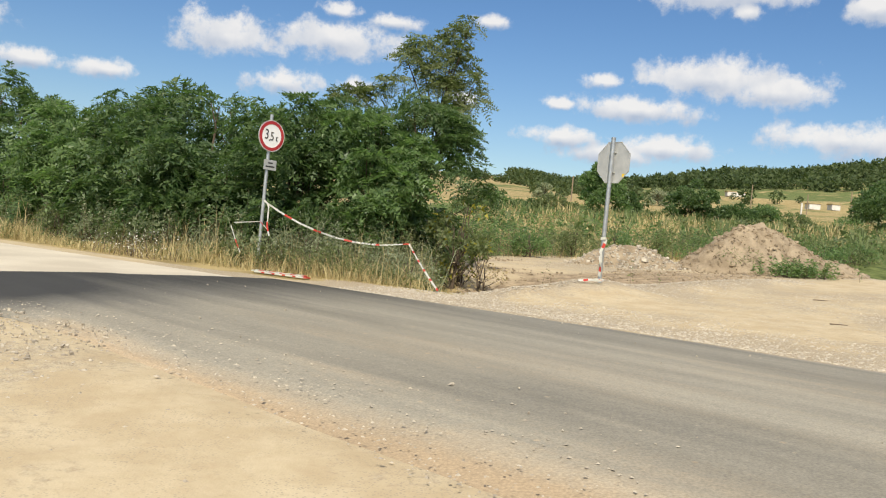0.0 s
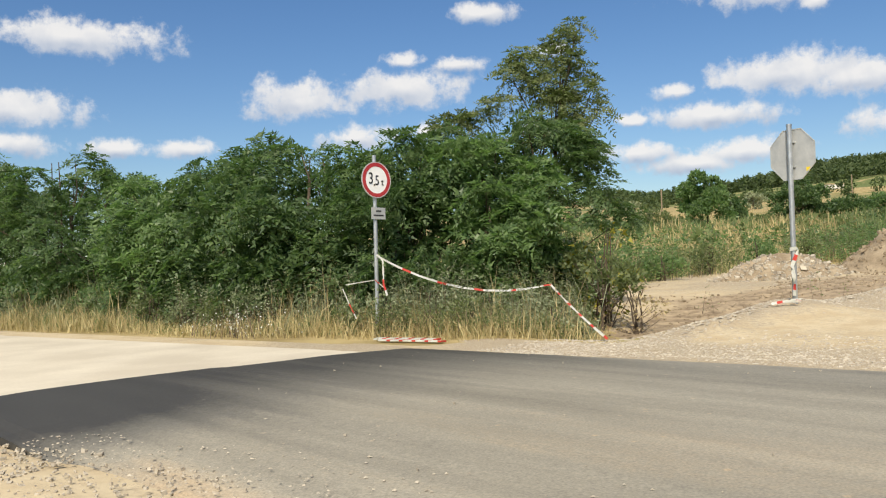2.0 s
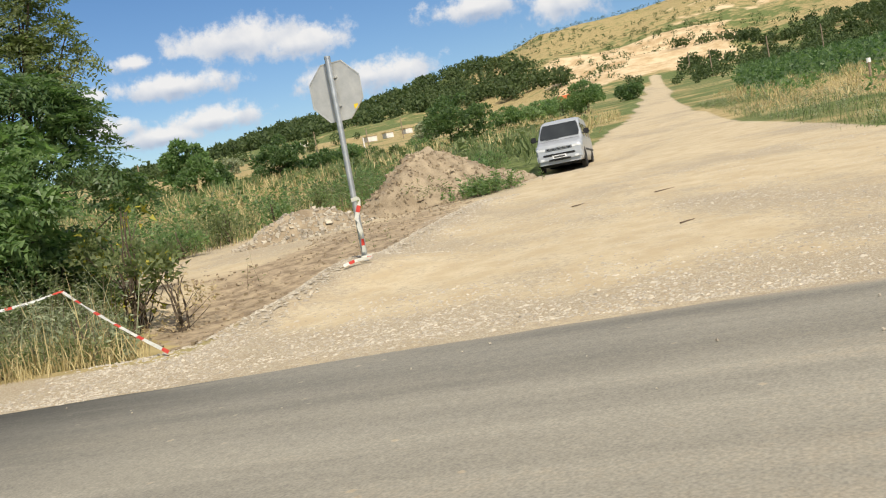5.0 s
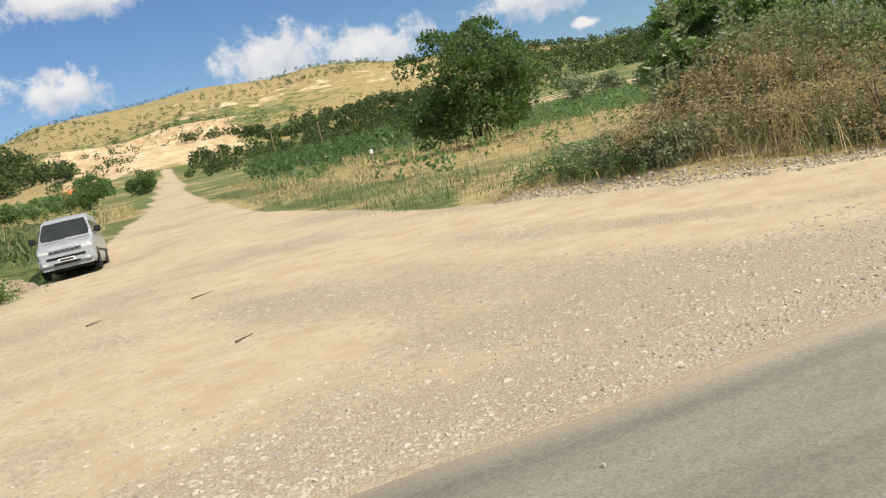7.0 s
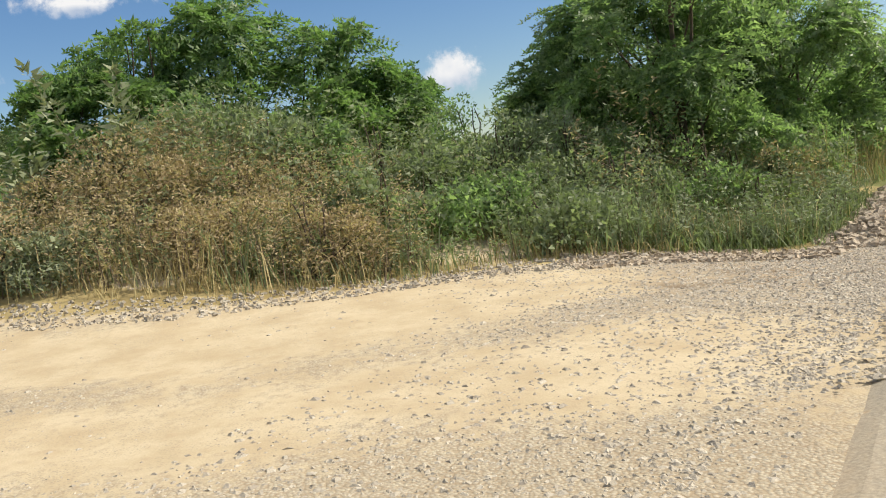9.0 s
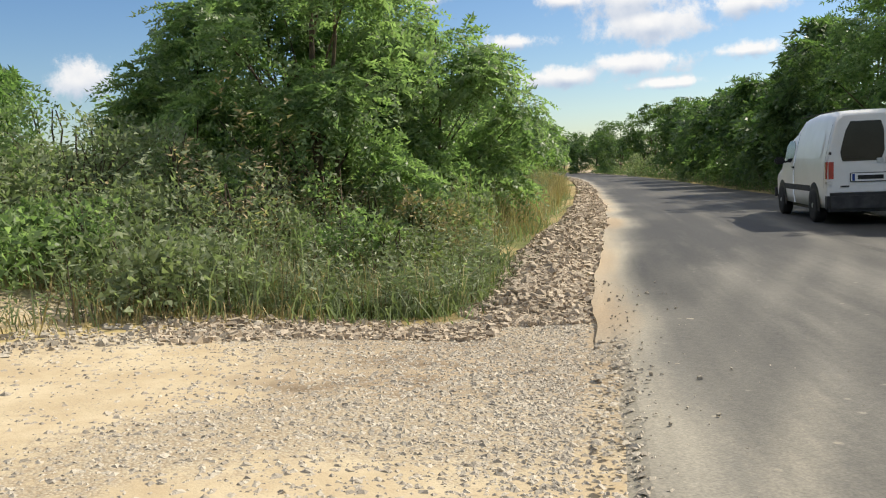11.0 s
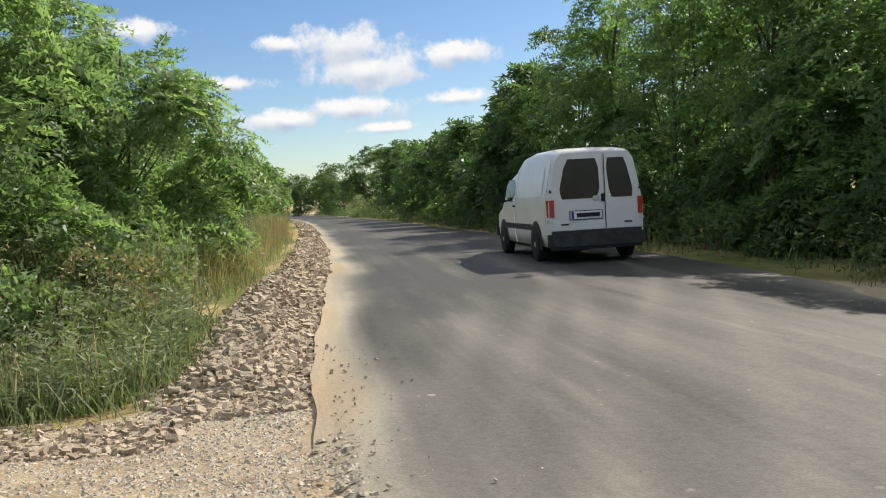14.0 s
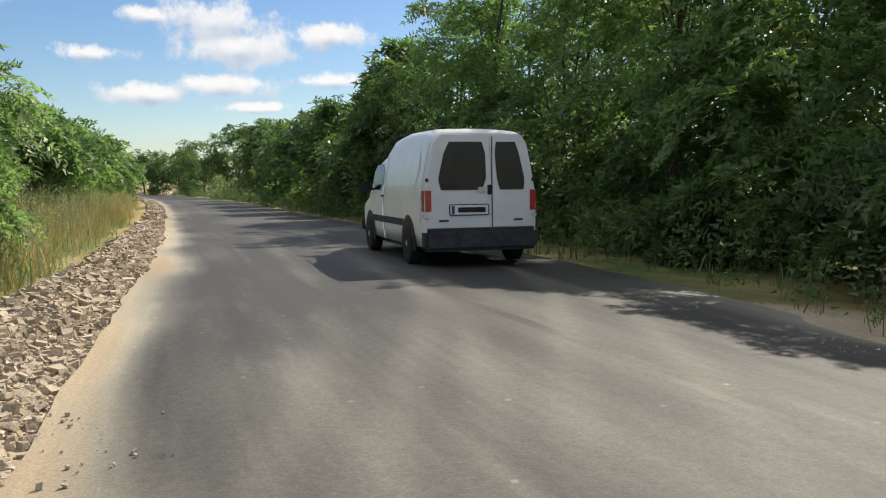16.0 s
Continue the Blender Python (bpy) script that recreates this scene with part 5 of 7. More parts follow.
grass("dry_grass", off_scar(along(BANK, 1300, -4.2, -0.05, 49, 1.3, (0.0, 0.78))), 0.5, M_STRAW, "dry grass on the bank", 50, 10)
grass("dry_grass", along(BANK, 420, -3.4, -0.1, 149, 1.0, (0.72, 1.0)), 0.34, M_STRAW, "short dry grass on the low end of the bank", 150, 10, 0.25, 0.010, 1.1)
weeds("tall_weeds", along(BANK, 240, -2.6, -0.05, 151, 1.0, (0.70, 1.0)), 0.34, M_LEAF, "low green weeds on the bank's low end", 152, 36, 0.085, 0.4, cone=0.45)
weeds("tall_weeds", along(BANK, 160, -2.6, -0.4, 153, 1.0, (0.70, 1.0)), 0.45, M_LEAF_GREY, "grey-green low weeds on the bank's low end", 154, 34, 0.07, 0.35, cone=0.4)
grass("green_grass", off_scar(along(BANK, 300, -2.4, -0.3, 53, 1.0, (0.0, 0.5))), 0.42, M_NARROW, "green grass at the bank's foot", 54, 12, 0.3, 0.011, 1.3)
grass("dry_grass", off_scar(along(BANK, 260, -1.1, -0.05, 95, 1.0)), 0.34, M_STRAW, "short dry grass at the bank's foot", 96, 10, 0.2, 0.008, 1.2)
weeds("tall_weeds", along(BANK, 300, -1.0, -0.02, 97, 1.0, (0.62, 0.88)), 0.36, M_LEAF_GREY, "low grey-green wormwood along the stones", 98, 34, 0.07, 0.35, cone=0.4)
weeds("tall_weeds", off_scar(along(BANK, 320, -0.9, -0.05, 99, 1.0, (0.0, 0.45))), 0.40, M_NARROW, "low weeds along the stones", 94, 34, 0.06)
corner = np.random.RandomState(19)
cxy = np.stack([corner.uniform(11.7, 15.6, 4600), corner.uniform(0.6, 4.5, 4600)], -1)
cs, cn = sn(cxy[:, 0], cxy[:, 1])
ok = (cxy[:, 0] > np.interp(cxy[:, 1], [0, 2.2, 3.4, 5.2], [11.7, 12.0, 12.2, 12.45])) & (cn > asphalt_edges(cs)[1] + 1.05)
ok &= wave(cxy[:, 0], cxy[:, 1], 1.6, 61) > -0.45
grass("green_grass", cxy[ok][::2], 0.40, M_NARROW, "lush green grass at the yard's corner", 55, 13, 0.32, 0.011, 1.6)
weeds("tall_weeds", cxy[ok][3::9], 0.42, M_LEAF_GREY, "grey-green weeds in the corner's grass", 155, 34, 0.075, 0.25, cone=0.35)
weeds("tall_weeds", cxy[ok][5::12], 0.5, M_NARROW, "leafy green weeds in the corner's grass", 156, 34, 0.08, 0.3, cone=0.4)
weeds("dead_stalks", patch(15.0, 2.7, 0.9, 0.5, -0.7, 14, 157), 1.75, M_STRAW, "withered pale stalks with dry leaves before the locust tree", 158, 60, 0.085, 0.3, cone=0.16)
weeds("dead_stalks", patch(14.4, 3.5, 0.6, 0.5, -0.7, 16, 159), 1.1, M_BROWN_WEED, "withered reddish stalks before the locust tree", 160, 60, 0.08, 0.3, cone=0.18)
grass("green_grass", cxy[ok][::3], 0.40, M_GRASS, "fresh bright grass at the yard's corner", 56, 12, 0.35, 0.011, 1.5)
grass("dry_grass", cxy[ok][1::4] + 0.1, 0.5, M_STRAW, "dry stalks in the green grass", 57, 9, 0.2, 0.009)
for k, (x, y, h) in enumerate([(14.1, 9.45, 1.55), (13.9, 10.45, 1.3), (14.3, 9.25, 1.2)]):
    weeds("mullein", [(x, y), (x + 0.08, y + 0.05), (x - 0.1, y + 0.04)], h, M_LEAF_GREY, "tall pale mullein standing on the bank", 400 + k, 150, 0.15, 0.42, cone=0.20)

def weed_bush(x, y, h, w, leaf, label, seed, leaves=900, length=0.075):
    return grow("weed_bush", x, y, h, w, leaves, leaf, label, "bush", "", clumps=16, low=0.02, seed=seed, stems=3, length=length, leafy="simple", clump_size=0.42)


bank_rng = np.random.RandomState(17)
for k in range(14):
    x, y = 12.9 + bank_rng.uniform(-0.5, 1.7), 6.9 + 0.29 * k + bank_rng.uniform(-0.3, 0.3)
    weed_bush(x, y, bank_rng.uniform(0.5, 0.95), bank_rng.uniform(0.5, 0.8), M_BROWN_WEED, "withered reddish-brown weed bush on the bank", 500 + k, 2600, 0.038)
for k in range(12):
    x, y = (12.95 if k < 7 else 13.7) + bank_rng.uniform(-0.3, 2.0), 4.4 + 0.40 * k + bank_rng.uniform(-0.3, 0.3)
    x = max(x, 13.6) if abs(y - 5.75) < 0.6 else x
    weed_bush(x, y, bank_rng.uniform(0.7, 1.25), bank_rng.uniform(0.5, 0.8), (M_NARROW, M_LEAF_BRIGHT, M_NARROW)[k % 3], "narrow-leaved green bush on the bank", 520 + k, 1900, 0.075)
for k in range(6):
    x, y = 12.75 + bank_rng.uniform(0, 0.4) + 0.18 * k + 0.012 * k * k, 9.6 + 0.40 * k
    weed_bush(x, y, bank_rng.uniform(0.35, 0.6), bank_rng.uniform(0.4, 0.6), M_LEAF_GREY, "grey-green wormwood at the bank's foot", 540 + k, 900, 0.06)
for k, (x, y, h) in enumerate([(14.2, 3.6, 1.1), (14.8, 2.9, 1.3), (15.4, 3.8, 1.5), (14.0, 2.4, 0.8), (14.6, 1.6, 0.9), (16.2, 3.3, 1.7), (15.0, 4.7, 1.4), (16.4, 4.9, 1.6), (14.9, 0.6, 0.9), (15.6, 0.0, 1.0)]):
    weed_bush(x, y, h, 0.75, M_LEAF_BRIGHT if k % 2 else M_NARROW, "leafy green bush below the locust tree", 700 + k, 2200, 0.062)
for k in range(22):
    q = (k + 0.5) / 22
    x, y = along(VERGE, 1, 1.3 + 1.2 * bank_rng.uniform(), 1.3, 560 + k, 1.0, (q, min(q + 0.02, 1.0)))[0]
    weed_bush(x, y, bank_rng.uniform(0.5, 0.95), bank_rng.uniform(0.4, 0.65), (M_LEAF_GREY, M_LEAF_OLIVE, M_NARROW)[k % 3], ("pale mugwort bush before the hedge", "olive weed bush before the hedge", "narrow-leaved green weed bush before the hedge")[k % 3], 580 + k, 800, 0.06)
for k in range(12):
    x, y = xy(8.6 + 1.3 * k, 10.6 + 0.5 * math.sin(3.1 * k))
    weed_bush(x, y, bank_rng.uniform(0.6, 1.1), bank_rng.uniform(0.45, 0.7), (M_LEAF_OLIVE, M_STRAW, M_LEAF)[k % 3], ("olive weed bush beside the road", "dry straw-coloured weed bush", "green weed bush beside the road")[k % 3], 610 + k, 900, 0.065)
for k in range(16):
    x, y = along(N_EDGE, 1, 0.6 + 2.0 * bank_rng.uniform(), 0.6, 640 + k, 1.0, (0.02 + 0.03 * k, 0.04 + 0.03 * k))[0]
    weed_bush(x, y, bank_rng.uniform(0.6, 1.1), bank_rng.uniform(0.5, 0.9), M_LEAF if k % 2 else M_LEAF_OLIVE, "leafy green weed bush at the meadow's edge", 660 + k, 800, 0.09)

# the strip between the stone shoulder and the trees
STRIP = [xy(s, float(asphalt_edges(np.array(float(s)))[1]) + 0.95 + float(road_bend(s))) for s in (7.6, 12, 20, 30, 45, 70, 110)]
grass("green_grass", along(STRIP, 1100, 0.0, 2.6, 61, 1.0, (0.0, 0.25)), 0.5, M_NARROW, "grey-green grass beside the stone shoulder", 62, 12, 0.25, 0.011, 1.3)
grass("dry_grass", along(STRIP, 2300, 0.15, 2.4, 63, 1.0, (0.02, 0.34)), 1.15, M_STRAW, "tall dry grass beside the stone shoulder", 64, 10, 0.2, 0.009, 0.6)
weeds("tall_weeds", along(STRIP, 760, 0.4, 2.8, 65, 1.0, (0.0, 0.34)), 1.0, M_LEAF_GREY, "tall grey-green weeds between shoulder and trees", 66, 36, 0.06)
grass("reed_grass", along(STRIP, 620, 0.5, 2.4, 75, 1.0, (0.02, 0.3)), 1.15, M_NARROW, "tall grey-green grass between shoulder and trees", 76, 11, 0.28, 0.013, 0.7)
grass("dry_grass", along(STRIP, 900, 0.2, 2.4, 67, 1.0, (0.4, 1.0)), 0.9, M_STRAW, "grass along the far road", 68, 9, 0.3, 0.02)
SW_STRIP = [xy(s, 1.7 + float(road_bend(s))) for s in (6, 12, 20, 30, 45, 70, 120)]
# undergrowth in the darker leaf too, its colour carrying the trees' shade
weeds("tall_weeds", along(SW_STRIP, 1300, -2.2, 0.55, 71, 1.0), 0.9, M_LEAF_DARK, "undergrowth below the roadside trees with shade in its leaf colour", 72, 30, 0.09, 0.4)
grass("green_grass", along(SW_STRIP, 900, -2.0, 0.3, 73, 1.0), 0.45, M_GRASS, "grass under the roadside trees", 74, 10, 0.2, 0.014)
x, y = xy(80, 1.5 + float(road_bend(80)))
grow("verge_bush", x, y, 2.2, 1.7, 1100, M_NARROW, "pale sunlit bush at the far roadside", "bush", clumps=16, low=0.02, seed=260, stems=3, length=0.24, leafy="simple")


# ---- stones ----
def stone_shapes(rng, count):
    """Angular stones from cut boxes: 8 corners, 6 quads."""
    c = np.array([(-1, -1, -1), (1, -1, -1), (1, 1, -1), (-1, 1, -1), (-1, -1, 1), (1, -1, 1), (1, 1, 1), (-1, 1, 1)], float)
    v = c[None] * rng.uniform(0.45, 1.0, (count, 8, 1)) * 0.5
    v = v * rng.uniform(0.6, 1.25, (count, 1, 3)) * np.array([1, 1, 0.85])
    a, b, g = rng.uniform(0, 6.28, (3, count))
    ca, sa_ = np.cos(a), np.sin(a)
    tilt = rng.uniform(-0.6, 0.6, count)
    ct, st = np.cos(tilt), np.sin(tilt)
    x, y, z = v[..., 0], v[..., 1], v[..., 2]
    y, z = y * ct[:, None] - z * st[:, None], y * st[:, None] + z * ct[:, None]
    x, y = x * ca[:, None] - y * sa_[:, None], x * sa_[:, None] + y * ca[:, None]
    return np.stack([x, y, z], -1)


def chips(rng, count):
    """Small angular chips: four corners on the ground and a slanting ridge, six triangles."""
    c = np.array([(-1, -1, -0.4), (1, -1, -0.4), (1, 1, -0.4), (-1, 1, -0.4), (-0.45, 0, 0.5), (0.45, 0, 0.5)], float) * 0.5
    v = c[None] * rng.uniform(0.6, 1.15, (count, 6, 3)) + rng.uniform(-0.16, 0.16, (count, 6, 3)) * np.array([1, 1, 0.6])
    v = v * rng.uniform(0.65, 1.3, (count, 1, 3)) * np.array([1, 1, 0.72])
    a = rng.uniform(0, 6.28, count)
    ca, sa_ = np.cos(a)[:, None], np.sin(a)[:, None]
    return np.stack([v[..., 0] * ca - v[..., 1] * sa_, v[..., 0] * sa_ + v[..., 1] * ca, v[..., 2]], -1)


CHIP_F = np.array([(0, 1, 5), (0, 5, 4), (2, 3, 4), (2, 4, 5), (1, 2, 5), (3, 0, 4)])
BOX_F = np.array([(4, 5, 6, 7), (0, 1, 5, 4), (1, 2, 6, 5), (2, 3, 7, 6), (3, 0, 4, 7)])


def stones(name, places, size, mat, label, seed, lift=None, sink=0.3):
    rng = np.random.RandomState(seed)
    places = np.asarray(places, float)
    k = len(places)
    sz = size * (0.42 + 0.75 * rng.uniform(0, 1, k) ** 2.2) * np.where(rng.uniform(size=k) > 0.98, 1.5, 1.0)
    small = name == "gravel"
    v = (chips(rng, k) if small else stone_shapes(rng, k)) * sz[:, None, None]
    z = terrain(places[:, 0], places[:, 1]) + (0 if lift is None else lift)
    v = v + np.concatenate([places, (z + sz * (0.36 - sink))[:, None]], -1)[:, None]
    f = (np.arange(k)[:, None, None] * 6 + CHIP_F[None]).reshape(-1, 3) if small else (np.arange(k)[:, None, None] * 8 + BOX_F[None]).reshape(-1, 4)
    return tagged(new(name, mesh_np(name, v.reshape(-1, 3), f, mat)), label, "stones", kind="stuff")


def yard_spots(count, seed, box, keep):
    rng = np.random.RandomState(seed)
    x, y = rng.uniform(box[0], box[1], count), rng.uniform(box[2], box[3], count)
    m = yard_masks(x, y)
    ok = keep(x, y, m) > rng.uniform(0, 1, count)
    return np.stack([x[ok], y[ok]], -1)


def on_yard(x, y, m):
    s, n = sn(x, y)
    return (m["bare"] > 0.6) * (n > asphalt_edges(s)[1] + 0.05) * np.clip(m["gravel"] * 1.6 - 0.45, 0.05, 1) * np.clip(0.6 + 0.9 * wave(x, y, 1.5, 62), 0.12, 1) * (m["soil"] < 0.7)


stones("gravel", yard_spots(130000, 1, (-1, 14, 2, 18), on_yard), 0.034, M_STONE, "crushed grey and tan gravel on the yard", 1)
stones("gravel", yard_spots(46000, 8, (7.5, 12.6, 1.5, 7.0), lambda x, y, m: (m["bare"] > 0.6) * (sn(x, y)[1] > asphalt_edges(sn(x, y)[0])[1] + 0.05) * np.clip(0.34 + 0.5 * wave(x, y, 1.8, 66) + 0.3 * wave(x, y, 0.7, 67), 0.04, 0.9) * (1 - smooth(y, 4.2, 7.0)) * smooth(x, 7.5, 9.0)), 0.036, M_STONE, "rough gravel at the yard's corner", 8)
stones("gravel", yard_spots(24000, 2, (0, 22, 12, 30), on_yard), 0.042, M_STONE, "scattered gravel on the far yard", 2)
stones("gravel", yard_spots(46000, 3, (-7, 6, 0, 9.5), lambda x, y, m: (sn(x, y)[1] < asphalt_edges(sn(x, y)[0])[0] + 0.25) * np.clip(m["gravel"] * 1.4 - 0.35, 0.02, 1) * (sn(x, y)[0] > -12)), 0.030, M_STONE, "loose gravel on the sandy drive", 3)
rim_line = [(-0.3, 12.35), (1.6, 14.0), (3.2, 15.8), (6.0, 18.6), (9.0, 21.8)]
stones("gravel", along(rim_line, 3600, -0.7, 0.5, 81), 0.05, M_STONE, "coarse gravel along the yard's rim", 4)
edge_line = [xy(s, float(asphalt_edges(np.array(float(s)))[1]) + 0.25) for s in (-9.5, -7, -4, -1, 2, 5, 7)]
stones("gravel", along(edge_line, 11000, -0.3, 1.9, 82, 1.7), 0.038, M_STONE, "coarse gravel along the asphalt's edge", 5)
stones("rubble", along([(x - 0.30, y) for x, y in BANK], 3400, -0.22, 0.45, 83), 0.048, M_STONE, "stones heaped along the foot of the bank", 6)
stones("rubble", along([(10.9, 2.7), (11.5, 3.2), (11.9, 4.0), (12.05, 5.0)], 1500, -0.45, 0.5, 84), 0.056, M_ROCK, "stones heaped at the yard's corner", 7, sink=0.2)


# ---- signs ----
def box_bm(sx, sy, sz, bevel=0.0, at=(0, 0, 0)):
    bm = bmesh.new()
    bmesh.ops.create_cube(bm, size=1.0, matrix=Matrix.Translation(at) @ Matrix.Diagonal((sx, sy, sz, 1)))
    if bevel:
        bmesh.ops.bevel(bm, geom=bm.edges[:], offset=bevel, segments=2, affect="EDGES")
    return bm


def disc_bm(radius, thick, sides=40, turn=0.0, inner=0.0, at=(0, 0, 0)):
    """A disc or ring in the x-z plane, thick along y."""
    bm = bmesh.new()
    rings = []
    for y in (-thick / 2, thick / 2):
        for r in ((radius, inner) if inner else (radius,)):
            rings.append([bm.verts.new((at[0] + r * math.cos(turn + 2 * math.pi * k / sides), at[1] + y, at[2] + r * math.sin(turn + 2 * math.pi * k / sides))) for k in range(sides)])
    for k in range(sides):
        j = (k + 1) % sides
        if inner:
            a, b, c, d = rings
            for q in ((a, b), (b, d), (d, c), (c, a)):
                bm.faces.new((q[0][k], q[0][j], q[1][j], q[1][k]))
        else:
            bm.faces.new((rings[0][k], rings[0][j], rings[1][j], rings[1][k]))
    if not inner:
        bm.faces.new(rings[0][::-1]), bm.faces.new(rings[1])
    bmesh.ops.recalc_face_normals(bm, faces=bm.faces)
    return bm


def pole_bm(radius, height, sides=16, at=(0, 0, 0)):
    bm = bmesh.new()
    bmesh.ops.create_cone(bm, cap_ends=True, segments=sides, radius1=radius, radius2=radius, depth=height, matrix=Matrix.Translation((at[0], at[1], at[2] + height / 2)))
    return bm


def words(text, size, mat, parent, at, depth=0.003, squeeze=1.0, name="lettering"):
    """Raised letters in the x-z plane facing -y, as a mesh."""
    cu = bpy.data.curves.new(name, "FONT")
    cu.body, cu.size, cu.extrude, cu.align_x, cu.align_y = text, size, depth, "CENTER", "CENTER"
    tmp = bpy.data.objects.new(name, cu)
    scene.collection.objects.link(tmp)
    me = bpy.data.meshes.new_from_object(tmp.evaluated_get(bpy.context.evaluated_depsgraph_get()))
    bpy.data.objects.remove(tmp)
    me.materials.clear()
    me.materials.append(mat)
    me.transform(Matrix.Translation(at) @ Matrix.Rotation(radians(90), 4, "X") @ Matrix.Diagonal((squeeze, 1, 1, 1)))
    ob = new(name, me)
    ob.parent = parent
    return ob


def weight_sign():
    x, y = -3.25, 15.2
    root = tagged(new("road_sign"), "round red-ringed weight limit sign on a steel post", "sign")
    root.matrix_world = pose(x, y, zt(x, y) - 0.02, 0, 0.6, 48)
    part("post", pole_bm(0.031, 2.74), M_GALV, root)
    zc = 2.36
    part("sign_plate", disc_bm(0.272, 0.006, 48, at=(0, -0.045, zc)), M_SIGN_WHITE, root, "white round face")
    part("red_ring", disc_bm(0.262, 0.004, 48, inner=0.206, at=(0, -0.0505, zc)), M_SIGN_RED, root, "red outer ring")
    part("rim", disc_bm(0.278, 0.014, 48, inner=0.269, at=(0, -0.045, zc)), M_SIGN_BACK, root)
    words("3", 0.25, M_BLACK, root, (-0.106, -0.052, zc + 0.012), 0.002, 0.74)
    part("decimal_point", disc_bm(0.014, 0.003, 12, at=(-0.043, -0.0535, zc - 0.078)), M_BLACK, root)
    words("5", 0.215, M_BLACK, root, (0.011, -0.052, zc - 0.012), 0.002, 0.76)
    words("t", 0.155, M_BLACK, root, (0.112, -0.052, zc - 0.03), 0.002, 0.9)
    for dz in (-0.16, 0.16):
        part("clamp", box_bm(0.085, 0.05, 0.03, 0.006, (0, -0.018, zc + dz)), M_GALV, root)
    plate = part("supplementary_plate", box_bm(0.27, 0.006, 0.18, 0.002, (0.03, -0.042, 1.85)), M_SIGN_BACK, root, "small white plate under the sign")
    for dz, w in ((0.035, 0.10), (-0.03, 0.19)):
        part("text_bar", box_bm(w, 0.004, 0.024, 0, (0.03, -0.0465, 1.85 + dz)), M_PLASTIC, plate)


def stop_sign():
    x, y = 2.70, 14.6
    root = tagged(new("road_sign"), "octagonal sign seen from its grey back on a leaning steel post", "sign")
    root.matrix_world = pose(x, y, zt(x, y) - 0.05, 0, 0.4, -52)
    part("post", pole_bm(0.036, 2.50), M_GALV, root)
    part("post_cap", pole_bm(0.039, 0.03, at=(0, 0, 2.49)), M_GALV, root)
    zc = 2.10
    plate = part("sign_plate", disc_bm(0.375, 0.006, 8, radians(22.5), at=(0, 0.055, zc)), M_SIGN_BACK, root, "grey octagonal back")
    part("rim", disc_bm(0.380, 0.016, 8, radians(22.5), inner=0.366, at=(0, 0.055, zc)), M_SIGN_BACK, root)
    for dz in (-0.17, 0.17):
        part("clamp", box_bm(0.11, 0.02, 0.03, 0.004, (0, 0.043, zc + dz)), M_SIGN_BACK, root)
    part("sticker", box_bm(0.055, 0.002, 0.055, 0, (0.24, 0.0505, zc - 0.22)), M_YELLOW, plate, "small yellow sticker")


weight_sign()
stop_sign()


# ---- barrier tape ----
def tape(points, width, label, seed, name="barrier_tape", stripe=0.14, first=1):
    """A sagging ribbon in red and white lengths, each a part of its own."""
    rng = np.random.RandomState(seed)
    pts = np.asarray(points, float)
    seg = np.linalg.norm(np.diff(pts, axis=0), axis=1)
    cum = np.concatenate([[0], np.cumsum(seg)])
    k = max(6, int(cum[-1] / 0.07))
    q = np.linspace(0, cum[-1], k)
    p = np.stack([np.interp(q, cum, pts[:, j]) for j in range(3)], -1)
    root = tagged(new(name), label, "tape")
    root.location = tuple(p[0])
    twist = np.cumsum(rng.randn(k)) * 0.13
    d = unit(np.gradient(p, axis=0))
    a = unit(np.cross(d, np.array([0, 0, 1.0]) + 0.001))
    b = np.cross(a, d)
    side = (np.cos(twist)[:, None] * b + np.sin(twist)[:, None] * a) * width / 2
    col = [(int(v / stripe + first) % 4 == 0) for v in (q[:-1] + q[1:]) / 2]
    i = 0
    while i < k - 1:
        j = i
        while j < k - 1 and col[j] == col[i]:
            j += 1
        up, dn = p[i:j + 1] + side[i:j + 1] - p[0], p[i:j + 1] - side[i:j + 1] - p[0]
        m = len(up)
        v = np.concatenate([up, dn])
        f = np.stack([np.arange(m - 1), np.arange(1, m), np.arange(1, m) + m, np.arange(m - 1) + m], -1)
        ob = part_np("red_length" if col[i] else "white_length", v, f, M_TAPE_RED if col[i] else M_TAPE_WHITE, root)
        i = j
    return root


def sag(a, b, drop, k=9):
    a, b = np.array(a, float), np.array(b, float)
    q = np.linspace(0, 1, k)[:, None]
    return list(a * (1 - q) + b * q - np.array([0, 0, 1.0]) * drop * 4 * q * (1 - q))


SX, SY = -3.25, 15.2
zs = zt(SX, SY)
tape(sag((SX + 0.03, SY - 0.04, zs + 1.18), (-0.62, 15.5, zt(-0.62, 15.5) + 0.90), 0.27) + sag((-0.62, 15.5, zt(-0.62, 15.5) + 0.90), (-0.02, 12.75, zt(-0.02, 12.75) + 0.04), 0.03)[1:], 0.032, "red and white barrier tape strung from the sign post", 3)
tape([(SX + 0.03, SY - 0.05, zs + 1.20), (SX + 0.13, SY - 0.08, zs + 1.12), (SX + 0.12, SY - 0.08, zs + 0.76), (SX + 0.18, SY - 0.1, zs + 0.58)], 0.03, "loose end of white tape hanging at the post", 4, first=1)
tape([(SX - 0.45, SY - 0.1, zs + 0.76), (SX, SY - 0.06, zs + 0.82), (SX + 0.12, SY - 0.06, zs + 0.70)], 0.016, "thin tape tied across the weeds", 5, first=1)
